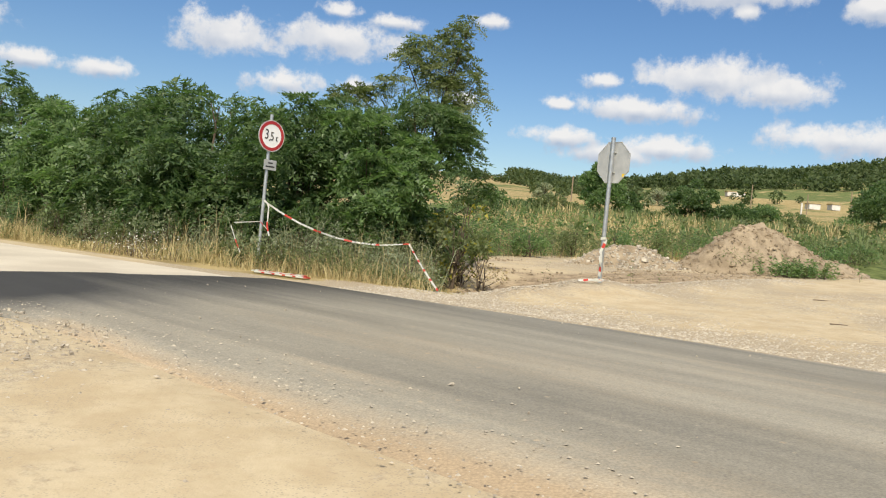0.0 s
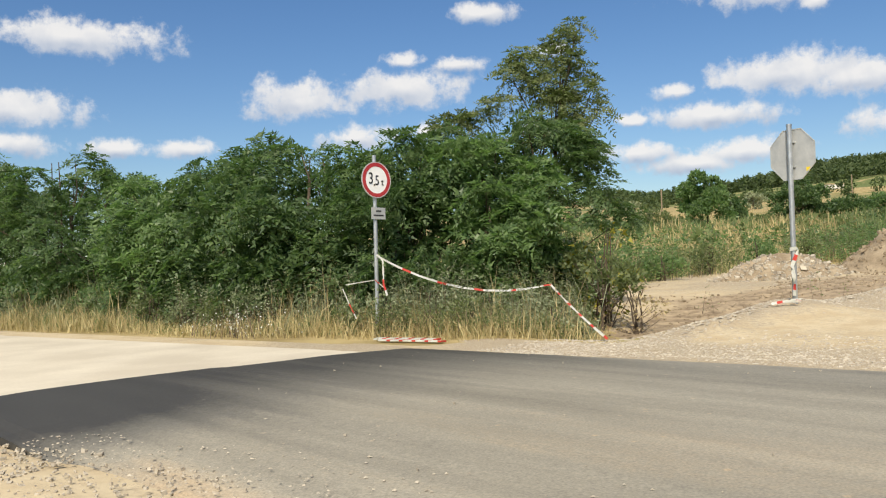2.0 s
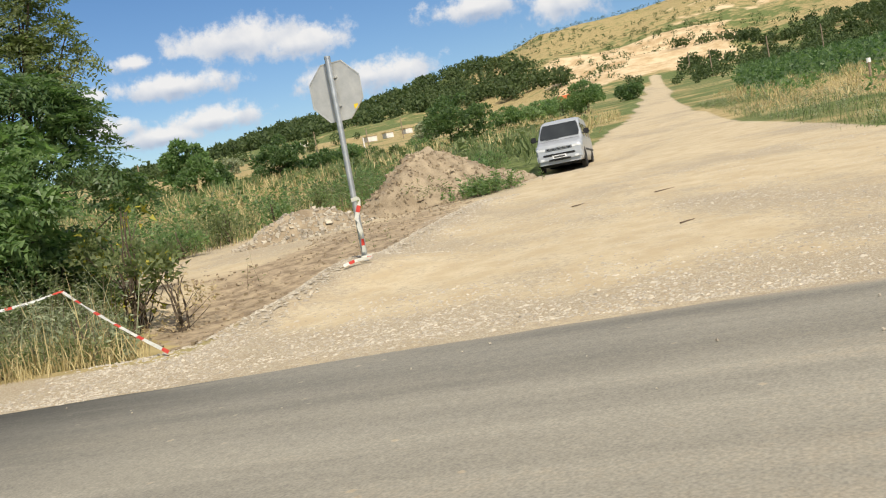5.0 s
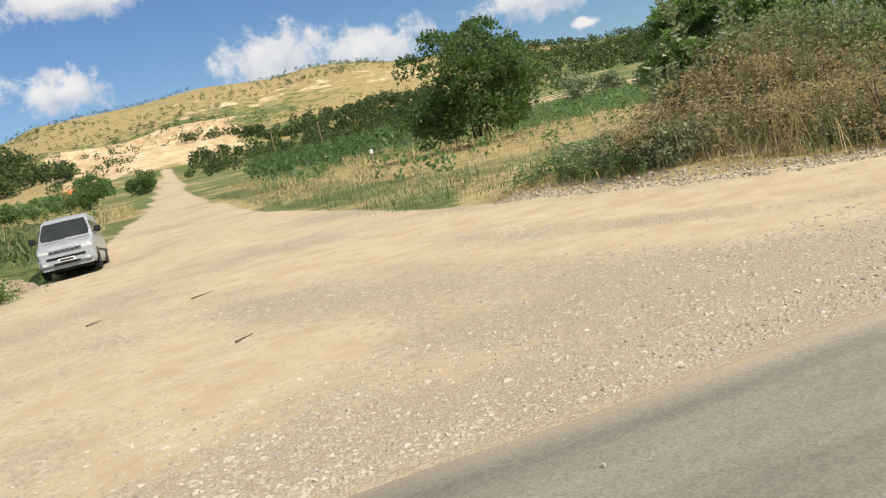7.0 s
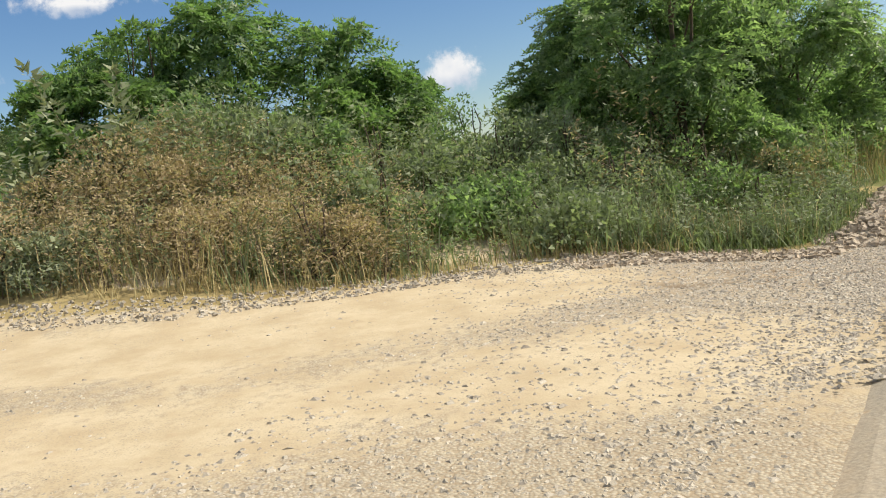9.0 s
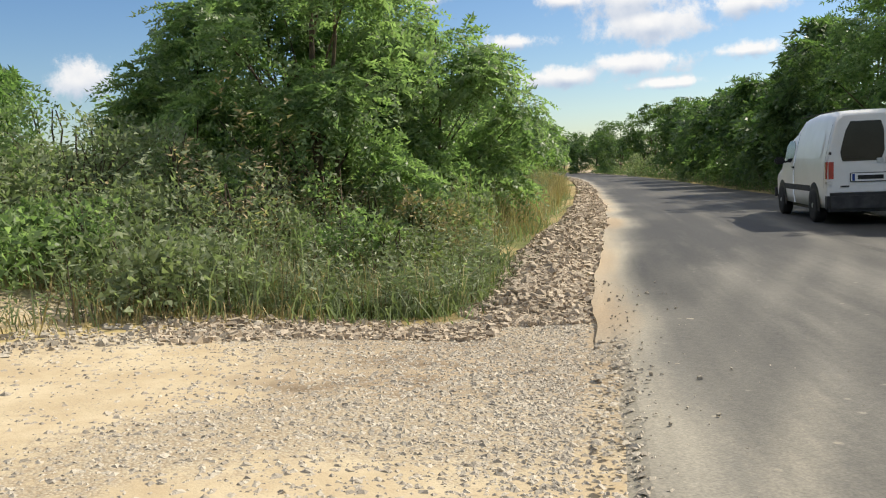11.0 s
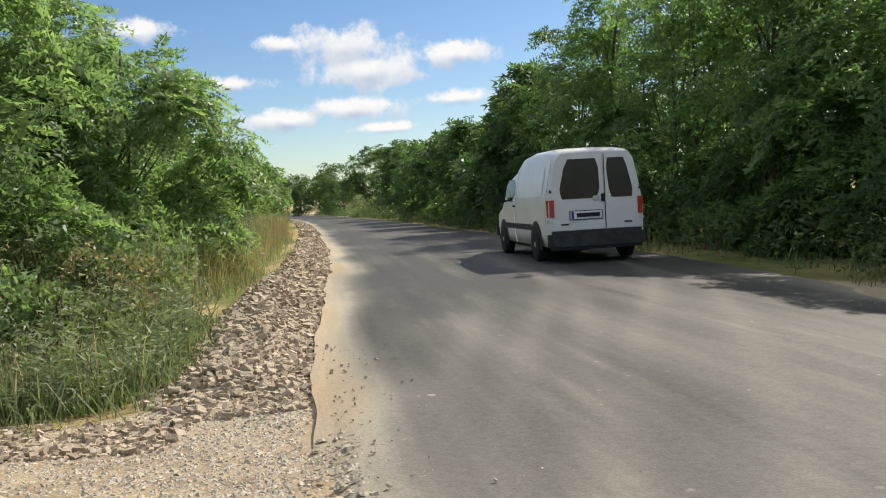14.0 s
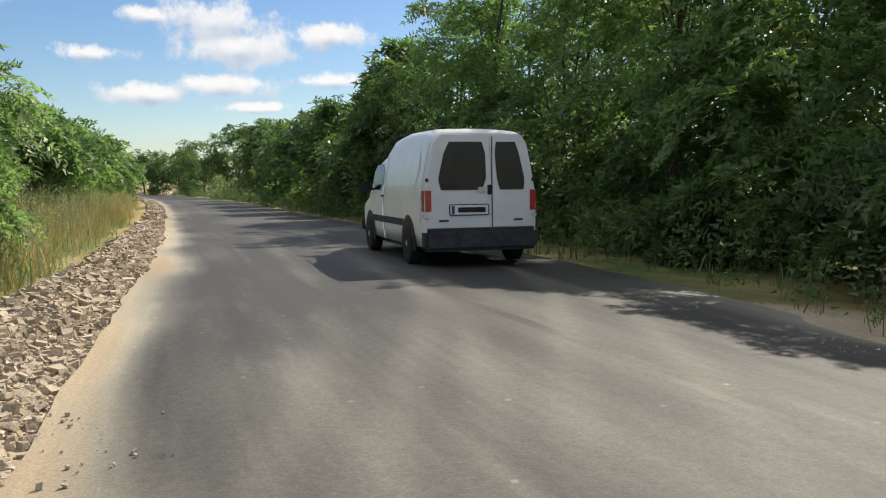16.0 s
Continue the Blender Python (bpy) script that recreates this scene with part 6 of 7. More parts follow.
tape([(SX - 0.5, SY - 0.1, zs + 0.70), (SX - 0.4, SY - 0.15, zs + 0.48), (SX - 0.28, SY - 0.2, zs + 0.25)], 0.02, "tape end lying down into the weeds", 6, first=2)
TX, TY = 2.70, 14.6
zp = zt(TX, TY)
tape([(TX - 0.06, TY - 0.06, zp + 0.74), (TX + 0.07, TY - 0.06, zp + 0.76), (TX + 0.02, TY - 0.09, zp + 0.68), (TX - 0.05, TY - 0.08, zp + 0.50), (TX - 0.02, TY - 0.09, zp + 0.32), (TX - 0.03, TY - 0.08, zp + 0.10)], 0.05, "tape knotted round the steel post", 7, stripe=0.09)
tape([(TX + 0.05, TY - 0.10, zp + 0.05), (TX - 0.12, TY - 0.16, zp + 0.05), (TX + 0.02, TY - 0.22, zp + 0.03), (TX - 0.20, TY - 0.24, zp + 0.04), (TX - 0.40, TY - 0.30, zp + 0.01)], 0.035, "tape trampled at the post's foot", 8, stripe=0.08)


# ---- rocks of the shoulder ----
def shoulder_spots(s0, s1, count, seed):
    rng = np.random.RandomState(seed)
    s = rng.uniform(s0, s1, count)
    wide = np.interp(s, [6.4, 7.2, 9.5, 14, 40], [0.5, 1.15, 1.0, 0.8, 0.8])
    n = asphalt_edges(s)[1] + 0.02 + wide * rng.uniform(0, 1, count)
    x, y = xy(s, n + road_bend(s))
    return np.stack([x, y], -1)


stones("shoulder_stones", shoulder_spots(9.2, 30, 6800, 1), 0.085, M_ROCK, "broken tan rocks heaped along the road", 21, sink=0.12)
stones("shoulder_stones", shoulder_spots(6.5, 14, 5600, 2), 0.058, M_ROCK, "smaller broken rock between the large ones", 22, sink=0.15)
stones("shoulder_stones", shoulder_spots(30, 90, 2000, 3), 0.16, M_ROCK, "rocks along the far shoulder", 23, sink=0.15)
rng = np.random.RandomState(5)
loose = np.stack(xy(rng.uniform(3.5, 8.5, 110), 8.55 - np.abs(rng.randn(110)) * 0.25), -1)
stones("loose_stones", loose, 0.022, M_STONE, "loose stones scattered on the asphalt", 24, lift=0.04, sink=0.1)
loose = np.stack(xy(rng.uniform(-9.5, 5.0, 90), rng.uniform(3.2, 8.3, 90)), -1)
stones("loose_stones", loose, 0.018, M_STONE, "small loose stones on the asphalt", 25, lift=0.04, sink=0.1)
RIM = [(-5.9, 8.9), (-4.8, 7.9), (-3.6, 7.2)]
stones("loose_stones", along(RIM, 900, -0.7, 0.15, 91), 0.034, M_STONE, "stones along the asphalt's broken end", 26)
stones("loose_stones", along([(-6.4, 7.4), (-4.4, 6.0), (-2.4, 5.6)], 1300, -0.9, 0.9, 92), 0.026, M_STONE, "stones scattered on the sandy drive", 27)

ov = np.random.RandomState(8)
so = ov.uniform(-8.5, 9.0, 2600)
no = asphalt_edges(so)[0] + np.abs(ov.randn(2600)) * 0.6
keep = wave(so, no, 1.6, 27) > -0.1
stones("gravel", np.stack(xy(so[keep], no[keep]), -1), 0.020, M_STONE, "gravel dragged onto the edge of the asphalt", 29, lift=0.038, sink=0.15)
so = ov.uniform(1.5, 7.2, 5200)
no = asphalt_edges(so)[1] + 0.15 + 0.42 * ov.randn(5200)
keep = wave(so, no, 2.0, 28) > -0.5
stones("gravel", np.stack(xy(so[keep], no[keep]), -1), 0.034, M_STONE, "grey gravel spilling from the yard onto the asphalt", 30, lift=np.where(no < asphalt_edges(so)[1], 0.025, 0.0)[keep], sink=0.25)

# ---- heaps ----
def heap(x, y, rx, ry, h, mat, label, seed, stone_count, stone_mat, turn=0.0):
    root = tagged(new("dirt_heap"), label, "heap")
    gz = zt(x, y)
    root.location = (x, y, gz)
    k, m = 26, 56
    rr, aa = np.meshgrid(np.linspace(0, 1.15, k)[1:], np.linspace(0, 2 * math.pi, m, endpoint=False), indexing="ij")
    c, s_ = math.cos(turn), math.sin(turn)
    lx, ly = rr * np.cos(aa) * rx, rr * np.sin(aa) * ry
    px, py = lx * c - ly * s_, lx * s_ + ly * c

    def top(px, py, rr):
        q = np.clip(1 - rr, -0.2, 1)
        return h * (1.35 * q - 0.40 * q * q) * (1 + 0.24 * wave(px, py, 1.6, seed)) + (0.07 * wave(px, py, 6, seed + 1) + 0.05 * wave(px, py, 13, seed + 2)) * (q > 0)

    z = top(px, py, rr) + terrain(x + px, y + py) - gz - np.where(rr > 1.05, 0.06, 0)
    verts = np.concatenate([[[0, 0, h * 0.97]], np.stack([px, py, z], -1).reshape(-1, 3)])
    idx = np.arange((k - 1) * m).reshape(k - 1, m) + 1
    q = np.stack([idx[:-1], idx[1:], np.roll(idx[1:], -1, 1), np.roll(idx[:-1], -1, 1)], -1).reshape(-1, 4)
    cap = np.stack([np.zeros(m, int), idx[0], np.roll(idx[0], -1)], -1)
    part_np("soil", verts, q, mat, root, smooth_shade=True)
    part_np("crest", verts, cap, mat, root, smooth_shade=True)
    rng = np.random.RandomState(seed)
    a, rad = rng.uniform(0, 6.28, stone_count), np.sqrt(rng.uniform(0.02, 1.2, stone_count))
    lx, ly = rad * np.cos(a) * rx, rad * np.sin(a) * ry
    sx, sy = lx * c - ly * s_, lx * s_ + ly * c
    sz = 0.05 + 0.09 * rng.uniform(0, 1, stone_count) ** 3
    v = stone_shapes(rng, stone_count) * sz[:, None, None] + np.stack([sx, sy, np.maximum(top(sx, sy, rad), 0) + terrain(x + sx, y + sy) - gz + 0.01], -1)[:, None]
    f = (np.arange(stone_count)[:, None, None] * 8 + BOX_F[None]).reshape(-1, 4)
    tagged(part_np("rubble", v.reshape(-1, 3), f, stone_mat, root), kind="stuff")
    return root


M_SOIL = material("dug_soil", (0.22, 0.17, 0.11), (0.44, 0.358, 0.243), 2.5, 0.95, bump=0.9, bump_scale=22)
heap(9.3, 25.2, 2.7, 1.7, 1.35, M_SOIL, "large heap of brown dug soil beside the yard", 61, 1100, M_SOIL, 0.28)
heap(11.3, 25.8, 1.7, 1.0, 0.55, M_SOIL, "low tail of the brown soil heap", 64, 160, M_SOIL, 0.28)
heap(5.2, 24.2, 1.6, 1.0, 0.55, M_SOIL, "low heap of grey rubble and gravel", 67, 900, M_STONE, 0.0)
weeds("tall_weeds", patch(9.7, 23.4, 1.1, 0.35, 0.2, 90, 71), 0.45, M_LEAF, "green weeds at the foot of the soil heap", 81, 34, 0.10, 0.35)
weeds("tall_weeds", patch(8.3, 23.9, 0.5, 0.3, 0.2, 30, 72), 0.6, M_LEAF_OLIVE, "dry weeds on the flank of the heap", 82, 30, 0.08, 0.3)
weeds("tall_weeds", [(3.3, 17.2), (3.8, 16.9), (4.0, 18.0), (2.2, 18.6), (2.4, 18.5), (4.6, 18.3)], 0.5, M_LEAF_OLIVE, "lone thin weeds on the dug soil", 83, 16, 0.06, 0.35)
clod_spots = yard_spots(3800, 9, (0.2, 9, 13.2, 24), lambda x, y, m: (m["soil"] > 0.4) * (sn(x, y)[1] > 9.5) * 0.55)
stones("clods", clod_spots, 0.07, M_SOIL, "clods of brown soil on the dug ground", 28, sink=0.25)

# ---- boards, sticks, slab ----
def striped_board(x, y, turn, label, tilt=0.0):
    root = tagged(new("barrier_board"), label, "board")
    root.matrix_world = pose(x, y, zt(x, y) + 0.02, tilt, 0, turn)
    ends = [-0.51]
    for j in range(5):
        ends += [ends[-1] + 0.145, ends[-1] + 0.145 + 0.059]
    for j, (a, b) in enumerate(zip(ends[:-1], ends[1:])):
        part("red_stripe" if j % 2 else "white_stripe", box_bm(b - a, 0.13, 0.022, 0.003, ((a + b) / 2, 0, 0.011)), M_TAPE_RED if j % 2 else M_TAPE_WHITE, root)


striped_board(-2.62, 13.95, -24, "red and white striped barrier board lying on the verge", 3)
striped_board(-2.52, 13.68, -26, "striped barrier board lying flat at the roadside", -2)


def stick(x, y, length, turn, r=0.010):
    v, f = tube(np.stack([np.linspace(-length / 2, length / 2, 7), 0.02 * np.sin(np.linspace(0, 5, 7)) * length, np.full(7, r)], -1), np.linspace(r, r * 0.5, 7), 6)
    ob = tagged(new("stick", mesh_np("stick", v, f, M_TWIG)), "dry stick lying on the sandy yard", "stick", "sticks on the yard")
    ob.matrix_world = pose(x, y, zt(x, y), 0, 0, turn)


for x, y, l, a in ((7.35, 16.5, 0.42, 20), (5.8, 12.4, 0.30, 15), (8.4, 15.6, 0.5, 10)):
    stick(x, y, l, a)


def slab():
    bm = box_bm(1.0, 0.62, 0.44, 0.035)
    bmesh.ops.subdivide_edges(bm, edges=[e for e in bm.edges if e.calc_length() > 0.2], cuts=5, use_grid_fill=True)
    for v in bm.verts:
        v.co.x += 0.10 * noise.noise(v.co * 2.0 + Vector((3, 1, 0)))
        v.co.y += 0.12 * noise.noise(v.co * 2.3)
        v.co += 0.022 * noise.noise_vector(v.co * 7.0)
    me = bpy.data.meshes.new("concrete_slab")
    bm.to_mesh(me), bm.free()
    me.materials.append(M_CONCRETE)
    ob = tagged(new("concrete_slab", me), "broken pale concrete slab sunk in the sand", "slab")
    ob.matrix_world = pose(-4.85, 6.98, zt(-4.85, 6.98) - 0.05, 3, -3, 56)


slab()
grass("dry_grass", patch(-7.6, 9.3, 1.2, 0.7, -0.6, 160, 95), 0.25, M_STRAW, "dry grass tufts beside the old road", 96, 10)

# ---- posts and poles in the fields ----
def field_post(a, r, h, rad, mat, label, cap=None, name="field_post"):
    x, y = polar(a, r)
    root = tagged(new(name), label, "post")
    root.location = (x, y, zt(x, y) - 0.1)
    part("shaft", pole_bm(rad, h, 8), mat, root)
    if cap:
        part("cap", pole_bm(rad * 1.7, h * 0.16, 8, (0, 0, h * 0.9)), cap, root, "white painted top")


field_post(55.3, 46, 1.35, 0.06, M_WOOD, "short wooden post with a white top", M_SIGN_WHITE)
for a, r, h in ((52.4, 290, 9.0), (45.9, 300, 9.0), (44.6, 380, 9.0), (8.4, 210, 6.5), (23.2, 260, 6.0), (25.6, 300, 7.5), (49.3, 330, 9.0), (19.8, 300, 8.0)):
    field_post(a, r, h, 0.16 if r < 320 else 0.2, M_WOOD, "weathered utility pole in the fields", None, "utility_pole")
x, y = polar(22.9, 255)
ob = tagged(new("white_marker"), "white concrete marker post in the meadow", "post")
ob.location = (x, y, zt(x, y))
part("shaft", box_bm(0.4, 0.4, 3.4, 0.05, (0, 0, 1.6)), M_WALL, ob)
for a, r, w in ((18.7, 395, 8), (23.4, 330, 4), (24.6, 336, 3), (25.9, 345, 3)):
    x, y = polar(a, r)
    hut = tagged(new("hut"), "small pale hut among the far trees", "hut")
    hut.location = (x, y, zt(x, y))
    part("wall", box_bm(w, 4, 2.0, 0.05, (0, 0, 0.9)), M_WALL, hut)
    part("roof", box_bm(w + 0.6, 4.6, 0.4, 0.1, (0, 0, 2.1)), M_BROWN_WEED, hut)
x, y = polar(36.7, 320)
ob = tagged(new("container"), "orange painted container below the quarry", "container")
ob.matrix_world = pose(x, y, zt(x, y), 0, 0, -30)
part("body", box_bm(7, 3, 3.4, 0.08, (0, 0, 1.6)), M_ORANGE, ob)

# ---- vans ----
def van_shell(spec, step=0.07):
    """Rings along y from the outline of the roof (spec top) and the sides (spec half)."""
    ys = np.array(sorted(set(list(np.arange(spec["y0"], spec["y1"], step)) + [spec["y1"]] + [p[0] for p in spec["top"]])))
    ty, tz = [p[0] for p in spec["top"]], [p[1] for p in spec["top"]]
    rings = []
    for y in ys:
        zt_ = np.interp(y, ty, tz)
        endk = np.interp(y, [spec["y0"], spec["y0"] + 0.22, spec["y1"] - 0.30, spec["y1"]], [spec["e0"], 1, 1, spec["e1"]])
        r = min(spec["r"], (zt_ - spec["zb"]) * 0.3)
        zs_ = np.linspace(spec["zb"], zt_ - r, 8)
        pts = [(spec["half"](z) * endk, z) for z in zs_]
        w = spec["half"](zt_ - r) * endk
        pts += [(w - r + r * math.cos(q), zt_ - r + r * math.sin(q)) for q in np.linspace(0, math.pi / 2, 5)[1:]]
        pts += [(w * 0.45, zt_ + 0.012), (0, zt_ + 0.016)]
        rings.append([(x, y, z) for x, z in pts] + [(-x, y, z) for x, z in pts[-2::-1]])
    v = np.array(rings)
    k, m, _ = v.shape
    idx = np.arange(k * m).reshape(k, m)
    f = np.stack([idx[:-1, :-1], idx[:-1, 1:], idx[1:, 1:], idx[1:, :-1]], -1).reshape(-1, 4)
    verts = v.reshape(-1, 3)
    bm = bmesh.new()
    bv = [bm.verts.new(p) for p in verts]
    for q in f:
        bm.faces.new([bv[i] for i in q])
    for row in (idx[0], idx[-1][::-1]):
        bm.faces.new([bv[i] for i in row])
    for j in range(k - 1):
        bm.faces.new((bv[idx[j, 0]], bv[idx[j + 1, 0]], bv[idx[j + 1, -1]], bv[idx[j, -1]]))
    bmesh.ops.recalc_face_normals(bm, faces=bm.faces)
    for fc in bm.faces:
        fc.smooth = len(fc.verts) == 4
    return bm


def skin(fn, a0, a1, b0, b1, k=6, corner=0.0, thick=0.0):
    """A panel over a surface fn(a, b) with cut corners."""
    bm = bmesh.new()
    grid = []
    for i in range(k + 1):
        row = []
        for j in range(k + 1):
            u_, w_ = i / k, j / k
            a, b = a0 + (a1 - a0) * u_, b0 + (b1 - b0) * w_
            if corner:
                pull = corner * max(0, abs(2 * w_ - 1) - 0.55) / 0.45
                a += (-1 if u_ > 0.5 else 1) * pull * abs(2 * u_ - 1) ** 4 * (a1 - a0) * 0.5
            row.append(bm.verts.new(fn(a, b)))
        grid.append(row)
    for i in range(k):
        for j in range(k):
            bm.faces.new((grid[i][j], grid[i + 1][j], grid[i + 1][j + 1], grid[i][j + 1])).smooth = True
    bmesh.ops.recalc_face_normals(bm, faces=bm.faces)
    return bm


def wheel(parent, x, y, r, w, side):
    """A tyre with a steel rim and hub under the van."""
    def lathe(prof, n=28):
        bm = bmesh.new()
        rings = [[bm.verts.new((px, q * math.cos(2 * math.pi * k / n), q * math.sin(2 * math.pi * k / n))) for k in range(n)] for px, q in prof]
        for a, b in zip(rings[:-1], rings[1:]):
            for k in range(n):
                bm.faces.new((a[k], a[(k + 1) % n], b[(k + 1) % n], b[k])).smooth = True
        bm.faces.new(rings[0]), bm.faces.new(rings[-1][::-1])
        bmesh.ops.recalc_face_normals(bm, faces=bm.faces)
        return bm
    tyre = part("wheel", lathe([(-w / 2, r * 0.6), (-w / 2, r * 0.86), (-w * 0.38, r * 0.98), (w * 0.38, r * 0.98), (w / 2, r * 0.86), (w / 2, r * 0.6)]), M_RUBBER, parent, "black tyre with a steel rim")
    tyre.location = (x, y, r * 0.985)
    part("rim", lathe([(0, r * 0.62), (side * w * 0.50, r * 0.62), (side * w * 0.42, r * 0.5), (side * w * 0.46, r * 0.2), (side * w * 0.53, r * 0.12)], 20), M_GALV, tyre)


def wheel_arch(parent, x, y, r, side):
    bm = bmesh.new()
    n = 18
    inner = [bm.verts.new((x + side * 0.012, y + r * math.cos(a), r * 0.9 + r * math.sin(a))) for a in np.linspace(-0.25, math.pi + 0.25, n)]
    outer = [bm.verts.new((x + side * 0.004, y + (r + 0.06) * math.cos(a), r * 0.9 + (r + 0.06) * math.sin(a))) for a in np.linspace(-0.25, math.pi + 0.25, n)]
    c = bm.verts.new((x + side * 0.010, y, r * 0.75))
    for k in range(n - 1):
        bm.faces.new((inner[k], inner[k + 1], outer[k + 1], outer[k]))
        bm.faces.new((c, inner[k + 1], inner[k]))
    bmesh.ops.recalc_face_normals(bm, faces=bm.faces)
    part("wheel_arch", bm, M_BLACK, parent)


def white_van():
    """A small box van seen from behind; its nose points along +y."""
    def half(z):
        return float(np.interp(z, [0.25, 0.45, 0.85, 1.0, 1.35, 1.75, 1.9], [0.77, 0.80, 0.805, 0.795, 0.73, 0.635, 0.60]))
    spec = dict(y0=-2.08, y1=2.08, zb=0.27, r=0.19, half=half, e0=0.965, e1=0.80,
                top=[(-2.08, 1.74), (-2.02, 1.79), (-1.6, 1.835), (-0.6, 1.85), (0.1, 1.80), (0.30, 1.70), (0.42, 1.60), (0.85, 1.50), (1.38, 1.02), (1.45, 0.98), (1.95, 0.84), (2.08, 0.66)])
    root = tagged(new("van"), "white small box van with dark rear windows on the road", "van")
    x, y = 14.81, -8.18
    root.matrix_world = pose(x, y, zt(x, y) + 0.037, 0, 0, -134.0)
    part("body", van_shell(spec), M_WHITE_PAINT, root)

    def rear(px, pz):
        return (px, -2.092, pz)

    def side(sg):
        return lambda py, pz: (sg * (half(pz) + 0.006), py, pz)
    # two unequal rear doors with a window each
    for nm, x0, x1, wx0, wx1 in (("wide", -0.72, 0.145, -0.62, 0.07), ("narrow", 0.155, 0.72, 0.23, 0.64)):
        door = part("rear_door", skin(lambda a, b: (a * (1 - 0.23 * smooth(b, 0.9, 1.8)), rear(a, b)[1] - 0.004, b), x0, x1, 0.53, 1.74, 8), M_WHITE_PAINT, root, "white rear door")
        part("rear_window", skin(lambda a, b: (a * (1 - 0.23 * smooth(b, 0.9, 1.8)), rear(a, b)[1] - 0.010, b), wx0, wx1, 1.02, 1.65, 12, 0.17), M_GLASS, door, "dark rear window with rounded corners")
    part("door_gap", skin(lambda a, b: (a, rear(a, b)[1] - 0.012, b), 0.143, 0.157, 0.53, 1.72, 4), M_BLACK, root)
    part("door_handle", box_bm(0.06, 0.03, 0.13, 0.01, (0.115, -2.11, 1.02)), M_BLACK, root)
    part("badge", box_bm(0.10, 0.01, 0.075, 0.01, (0.0, -2.105, 1.02)), M_GALV, root)
    plate = part("number_plate", box_bm(0.52, 0.012, 0.125, 0.004, (-0.17, -2.112, 0.76)), M_SIGN_WHITE, root, "white number plate")
    part("text_bar", box_bm(0.38, 0.004, 0.065, 0, (-0.14, -2.121, 0.76)), M_BLACK, plate)
    part("plate_band", box_bm(0.04, 0.004, 0.11, 0, (-0.395, -2.121, 0.76)), M_BLUE, plate)
    part("plate_recess", box_bm(0.55, 0.008, 0.15, 0.01, (-0.17, -2.104, 0.76)), M_PLASTIC, root)
    part("wiper", box_bm(0.22, 0.012, 0.014, 0.003, (-0.42, -2.112, 1.075)), M_BLACK, root)
    for q in (-0.52, 0.52):
        part("badge", box_bm(0.13, 0.006, 0.025, 0, (q, -2.104, 0.62)), M_PLASTIC, root)
    for sg in (-1, 1):
        part("tail_lamp", box_bm(0.135, 0.13, 0.33, 0.03, (sg * 0.725, -2.04, 0.88)), M_RED_GLASS, root, "red tail lamp")
        part("lamp_foot", box_bm(0.10, 0.12, 0.07, 0.015, (sg * 0.738, -2.042, 0.68)), M_CLEAR_LAMP, root)
        part("hinge", box_bm(0.04, 0.05, 0.06, 0.008, (sg * 0.73, -2.06, 1.15)), M_PLASTIC, root)
        part("side_moulding", skin(side(sg), -1.05, 1.25, 0.52, 0.62, 6), M_PLASTIC, root, "dark side moulding")
        part("side_panel", skin(side(sg), -1.70, 0.05, 1.08, 1.55, 8, 0.12), M_WHITE_PAINT, root, "pressed side panel")
        part("side_window", skin(side(sg), 0.38, 1.12, 1.02, 1.42, 8, 0.5), M_GLASS, root, "dark cab window")
        part("door_gap", skin(side(sg), 0.215, 0.23, 0.40, 1.55, 4), M_BLACK, root)
        part("door_handle", box_bm(0.03, 0.13, 0.03, 0.008, (sg * 0.808, 0.32, 0.93)), M_BLACK, root)
        part("mirror", box_bm(0.19, 0.09, 0.14, 0.03, (sg * 0.91, 1.02, 1.06)), M_BLACK, root, "black door mirror")
        part("mirror_arm", box_bm(0.10, 0.04, 0.04, 0.01, (sg * 0.80, 1.02, 1.03)), M_BLACK, root)
        part("fuel_gap" if sg > 0 else "door_seam", skin(side(sg), -2.0, -1.985, 0.6, 1.65, 4), M_PLASTIC, root)
        for wy in (-1.30, 1.30):
            wheel_arch(root, sg * 0.797, wy, 0.335, sg)
            wheel(root, sg * 0.735, wy, 0.295, 0.185, sg)
    part("rear_bumper", box_bm(1.58, 0.22, 0.30, 0.05, (0, -2.05, 0.37)), M_PLASTIC, root, "dark plastic rear bumper")
    part("front_bumper", box_bm(1.60, 0.20, 0.30, 0.06, (0, 2.05, 0.42)), M_PLASTIC, root)
    part("windscreen", skin(lambda a, b: (a, b, float(np.interp(b, [0.85, 1.38], [1.51, 1.03])) + 0.012), -0.60, 0.60, 0.90, 1.34, 6), M_GLASS, root, "dark windscreen")
    part("roof_trim", box_bm(0.02, 3.2, 0.012, 0.004, (0.50, -0.6, 1.855)), M_PLASTIC, root)
    part("roof_trim", box_bm(0.02, 3.2, 0.012, 0.004, (-0.50, -0.6, 1.855)), M_PLASTIC, root)
    part("underbody", box_bm(1.4, 3.6, 0.18, 0.03, (0, 0, 0.28)), M_BLACK, root)


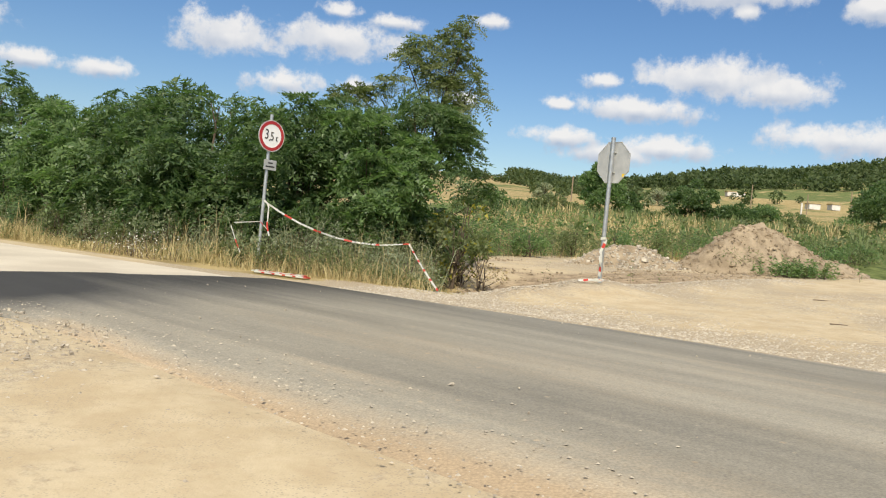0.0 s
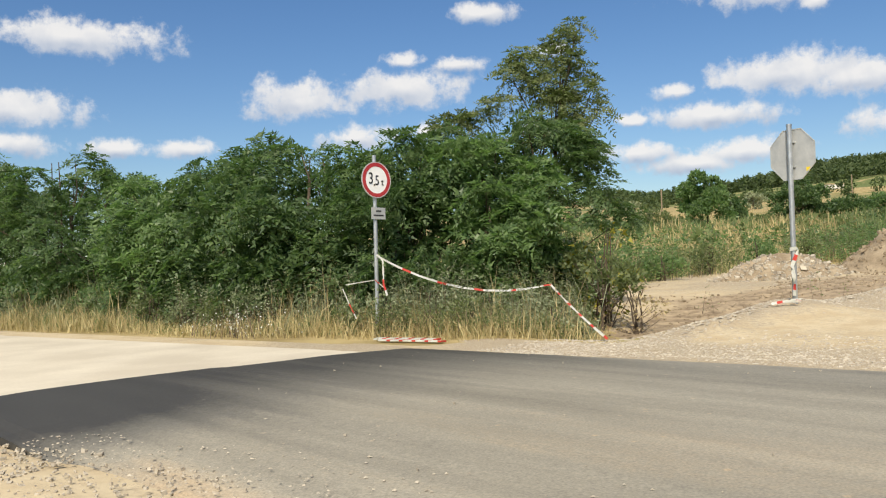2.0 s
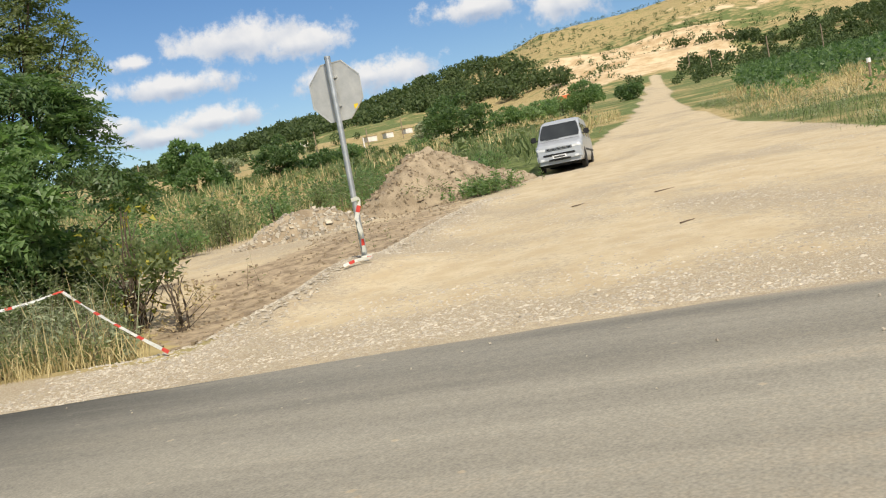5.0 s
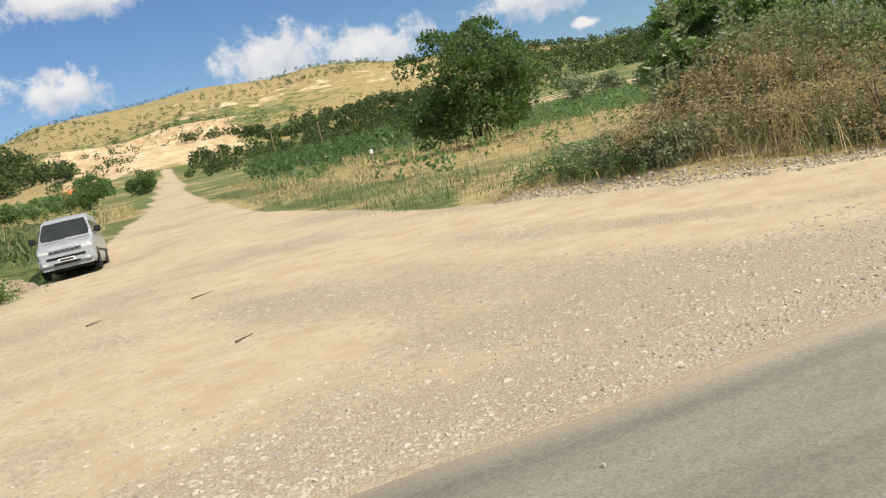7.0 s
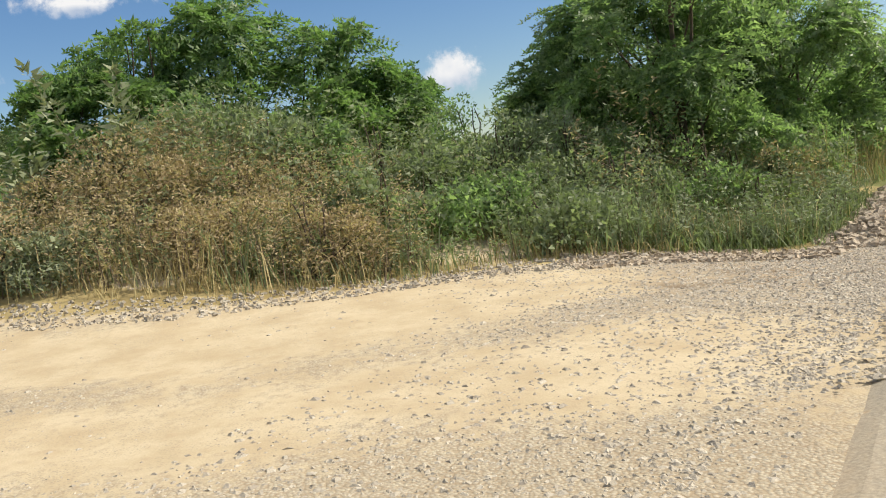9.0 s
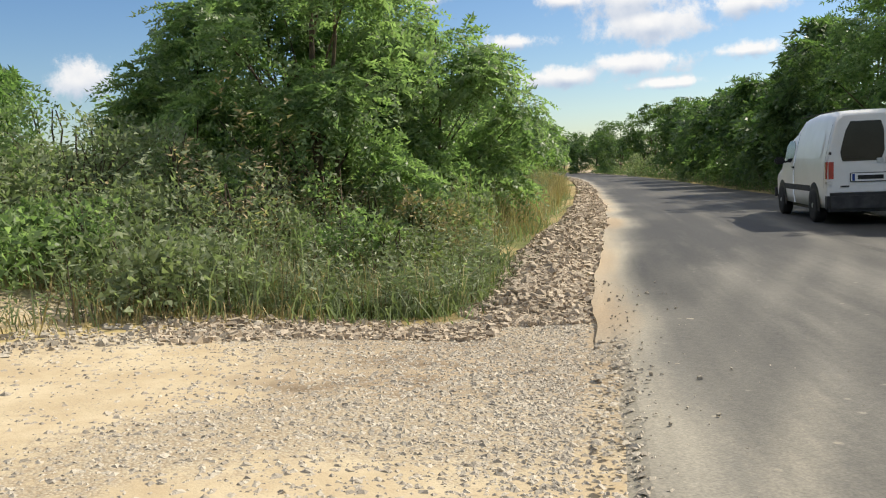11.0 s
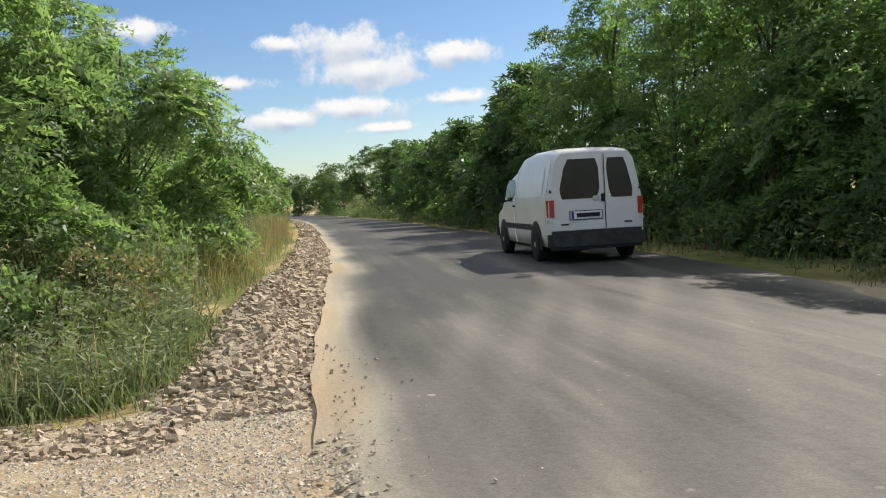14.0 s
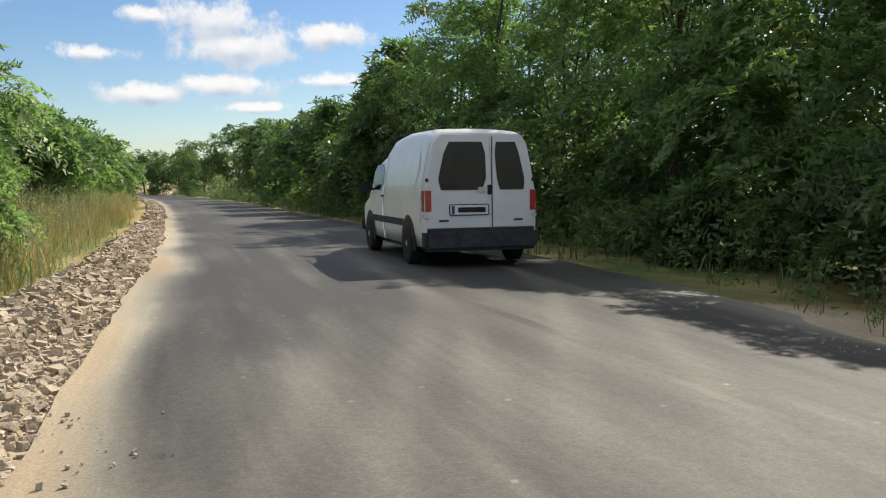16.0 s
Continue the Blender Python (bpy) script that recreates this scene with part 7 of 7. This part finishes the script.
def silver_van():
    """A silver minibus facing the yard; its nose points along -y."""
    def half(z):
        return float(np.interp(z, [0.25, 0.45, 0.95, 1.1, 1.5, 1.85, 2.0], [0.80, 0.845, 0.85, 0.835, 0.77, 0.70, 0.67]))
    spec = dict(y0=-2.4, y1=2.4, zb=0.28, r=0.13, half=half, e0=0.90, e1=0.96,
                top=[(-2.4, 0.86), (-2.33, 0.96), (-1.72, 1.12), (-1.62, 1.16), (-0.86, 1.78), (-0.74, 1.86), (-0.4, 1.93), (0.4, 1.97), (1.8, 1.95), (2.3, 1.88), (2.4, 1.75)])
    root = tagged(new("minibus"), "silver minibus parked on the dry grass verge", "minibus")
    x, y = 17.75, 30.9
    root.matrix_world = pose(x, y, zt(x, y) + 0.01, -1.5, 0, -42) @ Matrix.Scale(0.96, 4)
    part("body", van_shell(spec), M_SILVER, root)

    def side(sg):
        return lambda py, pz: (sg * (half(pz) + 0.006), py, pz)
    part("windscreen", skin(lambda a, b: (a * (1 - 0.12 * smooth(b, -1.6, -0.8)), b, float(np.interp(b, [-1.62, -0.86], [1.16, 1.78])) + 0.030), -0.74, 0.74, -1.58, -0.90, 8, 0.05), M_GLASS, root, "dark windscreen")
    part("bonnet_seam", skin(lambda a, b: (a, b, float(np.interp(b, [-2.33, -1.72], [0.96, 1.12])) + 0.022), -0.76, 0.76, -1.75, -1.71, 4), M_BLACK, root)
    part("grille", box_bm(0.95, 0.05, 0.09, 0.015, (0, -2.395, 0.80)), M_BLACK, root, "black slatted grille")
    for q in (-0.022, 0.022):
        part("grille_bar", box_bm(0.93, 0.02, 0.012, 0.002, (0, -2.422, 0.80 + q)), M_GALV, root)
    bump = part("front_bumper", box_bm(1.62, 0.24, 0.34, 0.07, (0, -2.37, 0.52)), M_SILVER, root, "silver front bumper")
    part("air_slot", box_bm(1.15, 0.03, 0.08, 0.015, (0, -2.492, 0.60)), M_BLACK, bump)
    part("air_slot", box_bm(0.8, 0.03, 0.07, 0.015, (0, -2.492, 0.42)), M_BLACK, bump)
    plate = part("number_plate", box_bm(0.50, 0.012, 0.11, 0.004, (0, -2.505, 0.52)), M_SIGN_WHITE, root, "white number plate")
    part("text_bar", box_bm(0.40, 0.004, 0.06, 0, (0, -2.514, 0.52)), M_PLASTIC, plate)
    for sg in (-1, 1):
        part("headlamp", box_bm(0.36, 0.16, 0.14, 0.035, (sg * 0.62, -2.33, 0.82)), M_CLEAR_LAMP, root, "clear headlamp")
        part("fog_lamp", box_bm(0.16, 0.03, 0.09, 0.02, (sg * 0.62, -2.49, 0.46)), M_CLEAR_LAMP, root)
        part("mirror", box_bm(0.20, 0.10, 0.20, 0.03, (sg * 0.98, -1.35, 1.30)), M_BLACK, root, "black door mirror")
        part("mirror_arm", box_bm(0.14, 0.04, 0.04, 0.01, (sg * 0.86, -1.33, 1.25)), M_BLACK, root)
        for a0, a1 in ((-1.15, -0.40), (-0.32, 0.85), (0.93, 2.15)):
            part("side_window", skin(side(sg), a0, a1, 1.16, 1.66, 8, 0.25 if a0 > -1 else 0.4), M_GLASS, root, "dark side window")
        part("door_gap", skin(side(sg), -0.365, -0.35, 0.40, 1.75, 4), M_BLACK, root)
        part("side_moulding", skin(side(sg), -1.2, 2.2, 0.62, 0.70, 6), M_PLASTIC, root)
        for wy in (-1.62, 1.30):
            wheel_arch(root, sg * 0.845, wy, 0.36, sg)
            wheel(root, sg * 0.775, wy, 0.315, 0.19, sg)
    part("wiper", box_bm(0.5, 0.012, 0.012, 0.003, (-0.25, -1.60, 1.205)), M_BLACK, root)
    part("underbody", box_bm(1.4, 4.2, 0.18, 0.03, (0, 0, 0.30)), M_BLACK, root)


white_van()
silver_van()

# ---- rocks nearest to the road, one by one ----
SHOULDER = tagged(new("stone_shoulder"), "shoulder of large broken tan rocks beside the asphalt", "rocks")
shapes = []
rng = np.random.RandomState(77)
for v in stone_shapes(rng, 14):
    bm = bmesh.new()
    for p in v:
        bm.verts.new(p)
    bmesh.ops.convex_hull(bm, input=bm.verts[:])
    bmesh.ops.bevel(bm, geom=bm.edges[:], offset=0.05, segments=1, affect="EDGES")
    me = bpy.data.meshes.new("rock")
    bm.to_mesh(me), bm.free()
    me.materials.append(M_ROCK)
    shapes.append(me)
for k, (x, y) in enumerate(shoulder_spots(6.5, 9.4, 290, 78)):
    size = 0.040 + 0.050 * rng.uniform() ** 2
    ob = new("rock", shapes[k % len(shapes)])
    ob.parent = SHOULDER
    ob.matrix_basis = pose(x, y, zt(x, y) + size * 0.22, rng.uniform(-30, 30), rng.uniform(-30, 30), rng.uniform(0, 360)) @ Matrix.Diagonal((size * 1.5, size * 1.3, size * 1.2, 1))
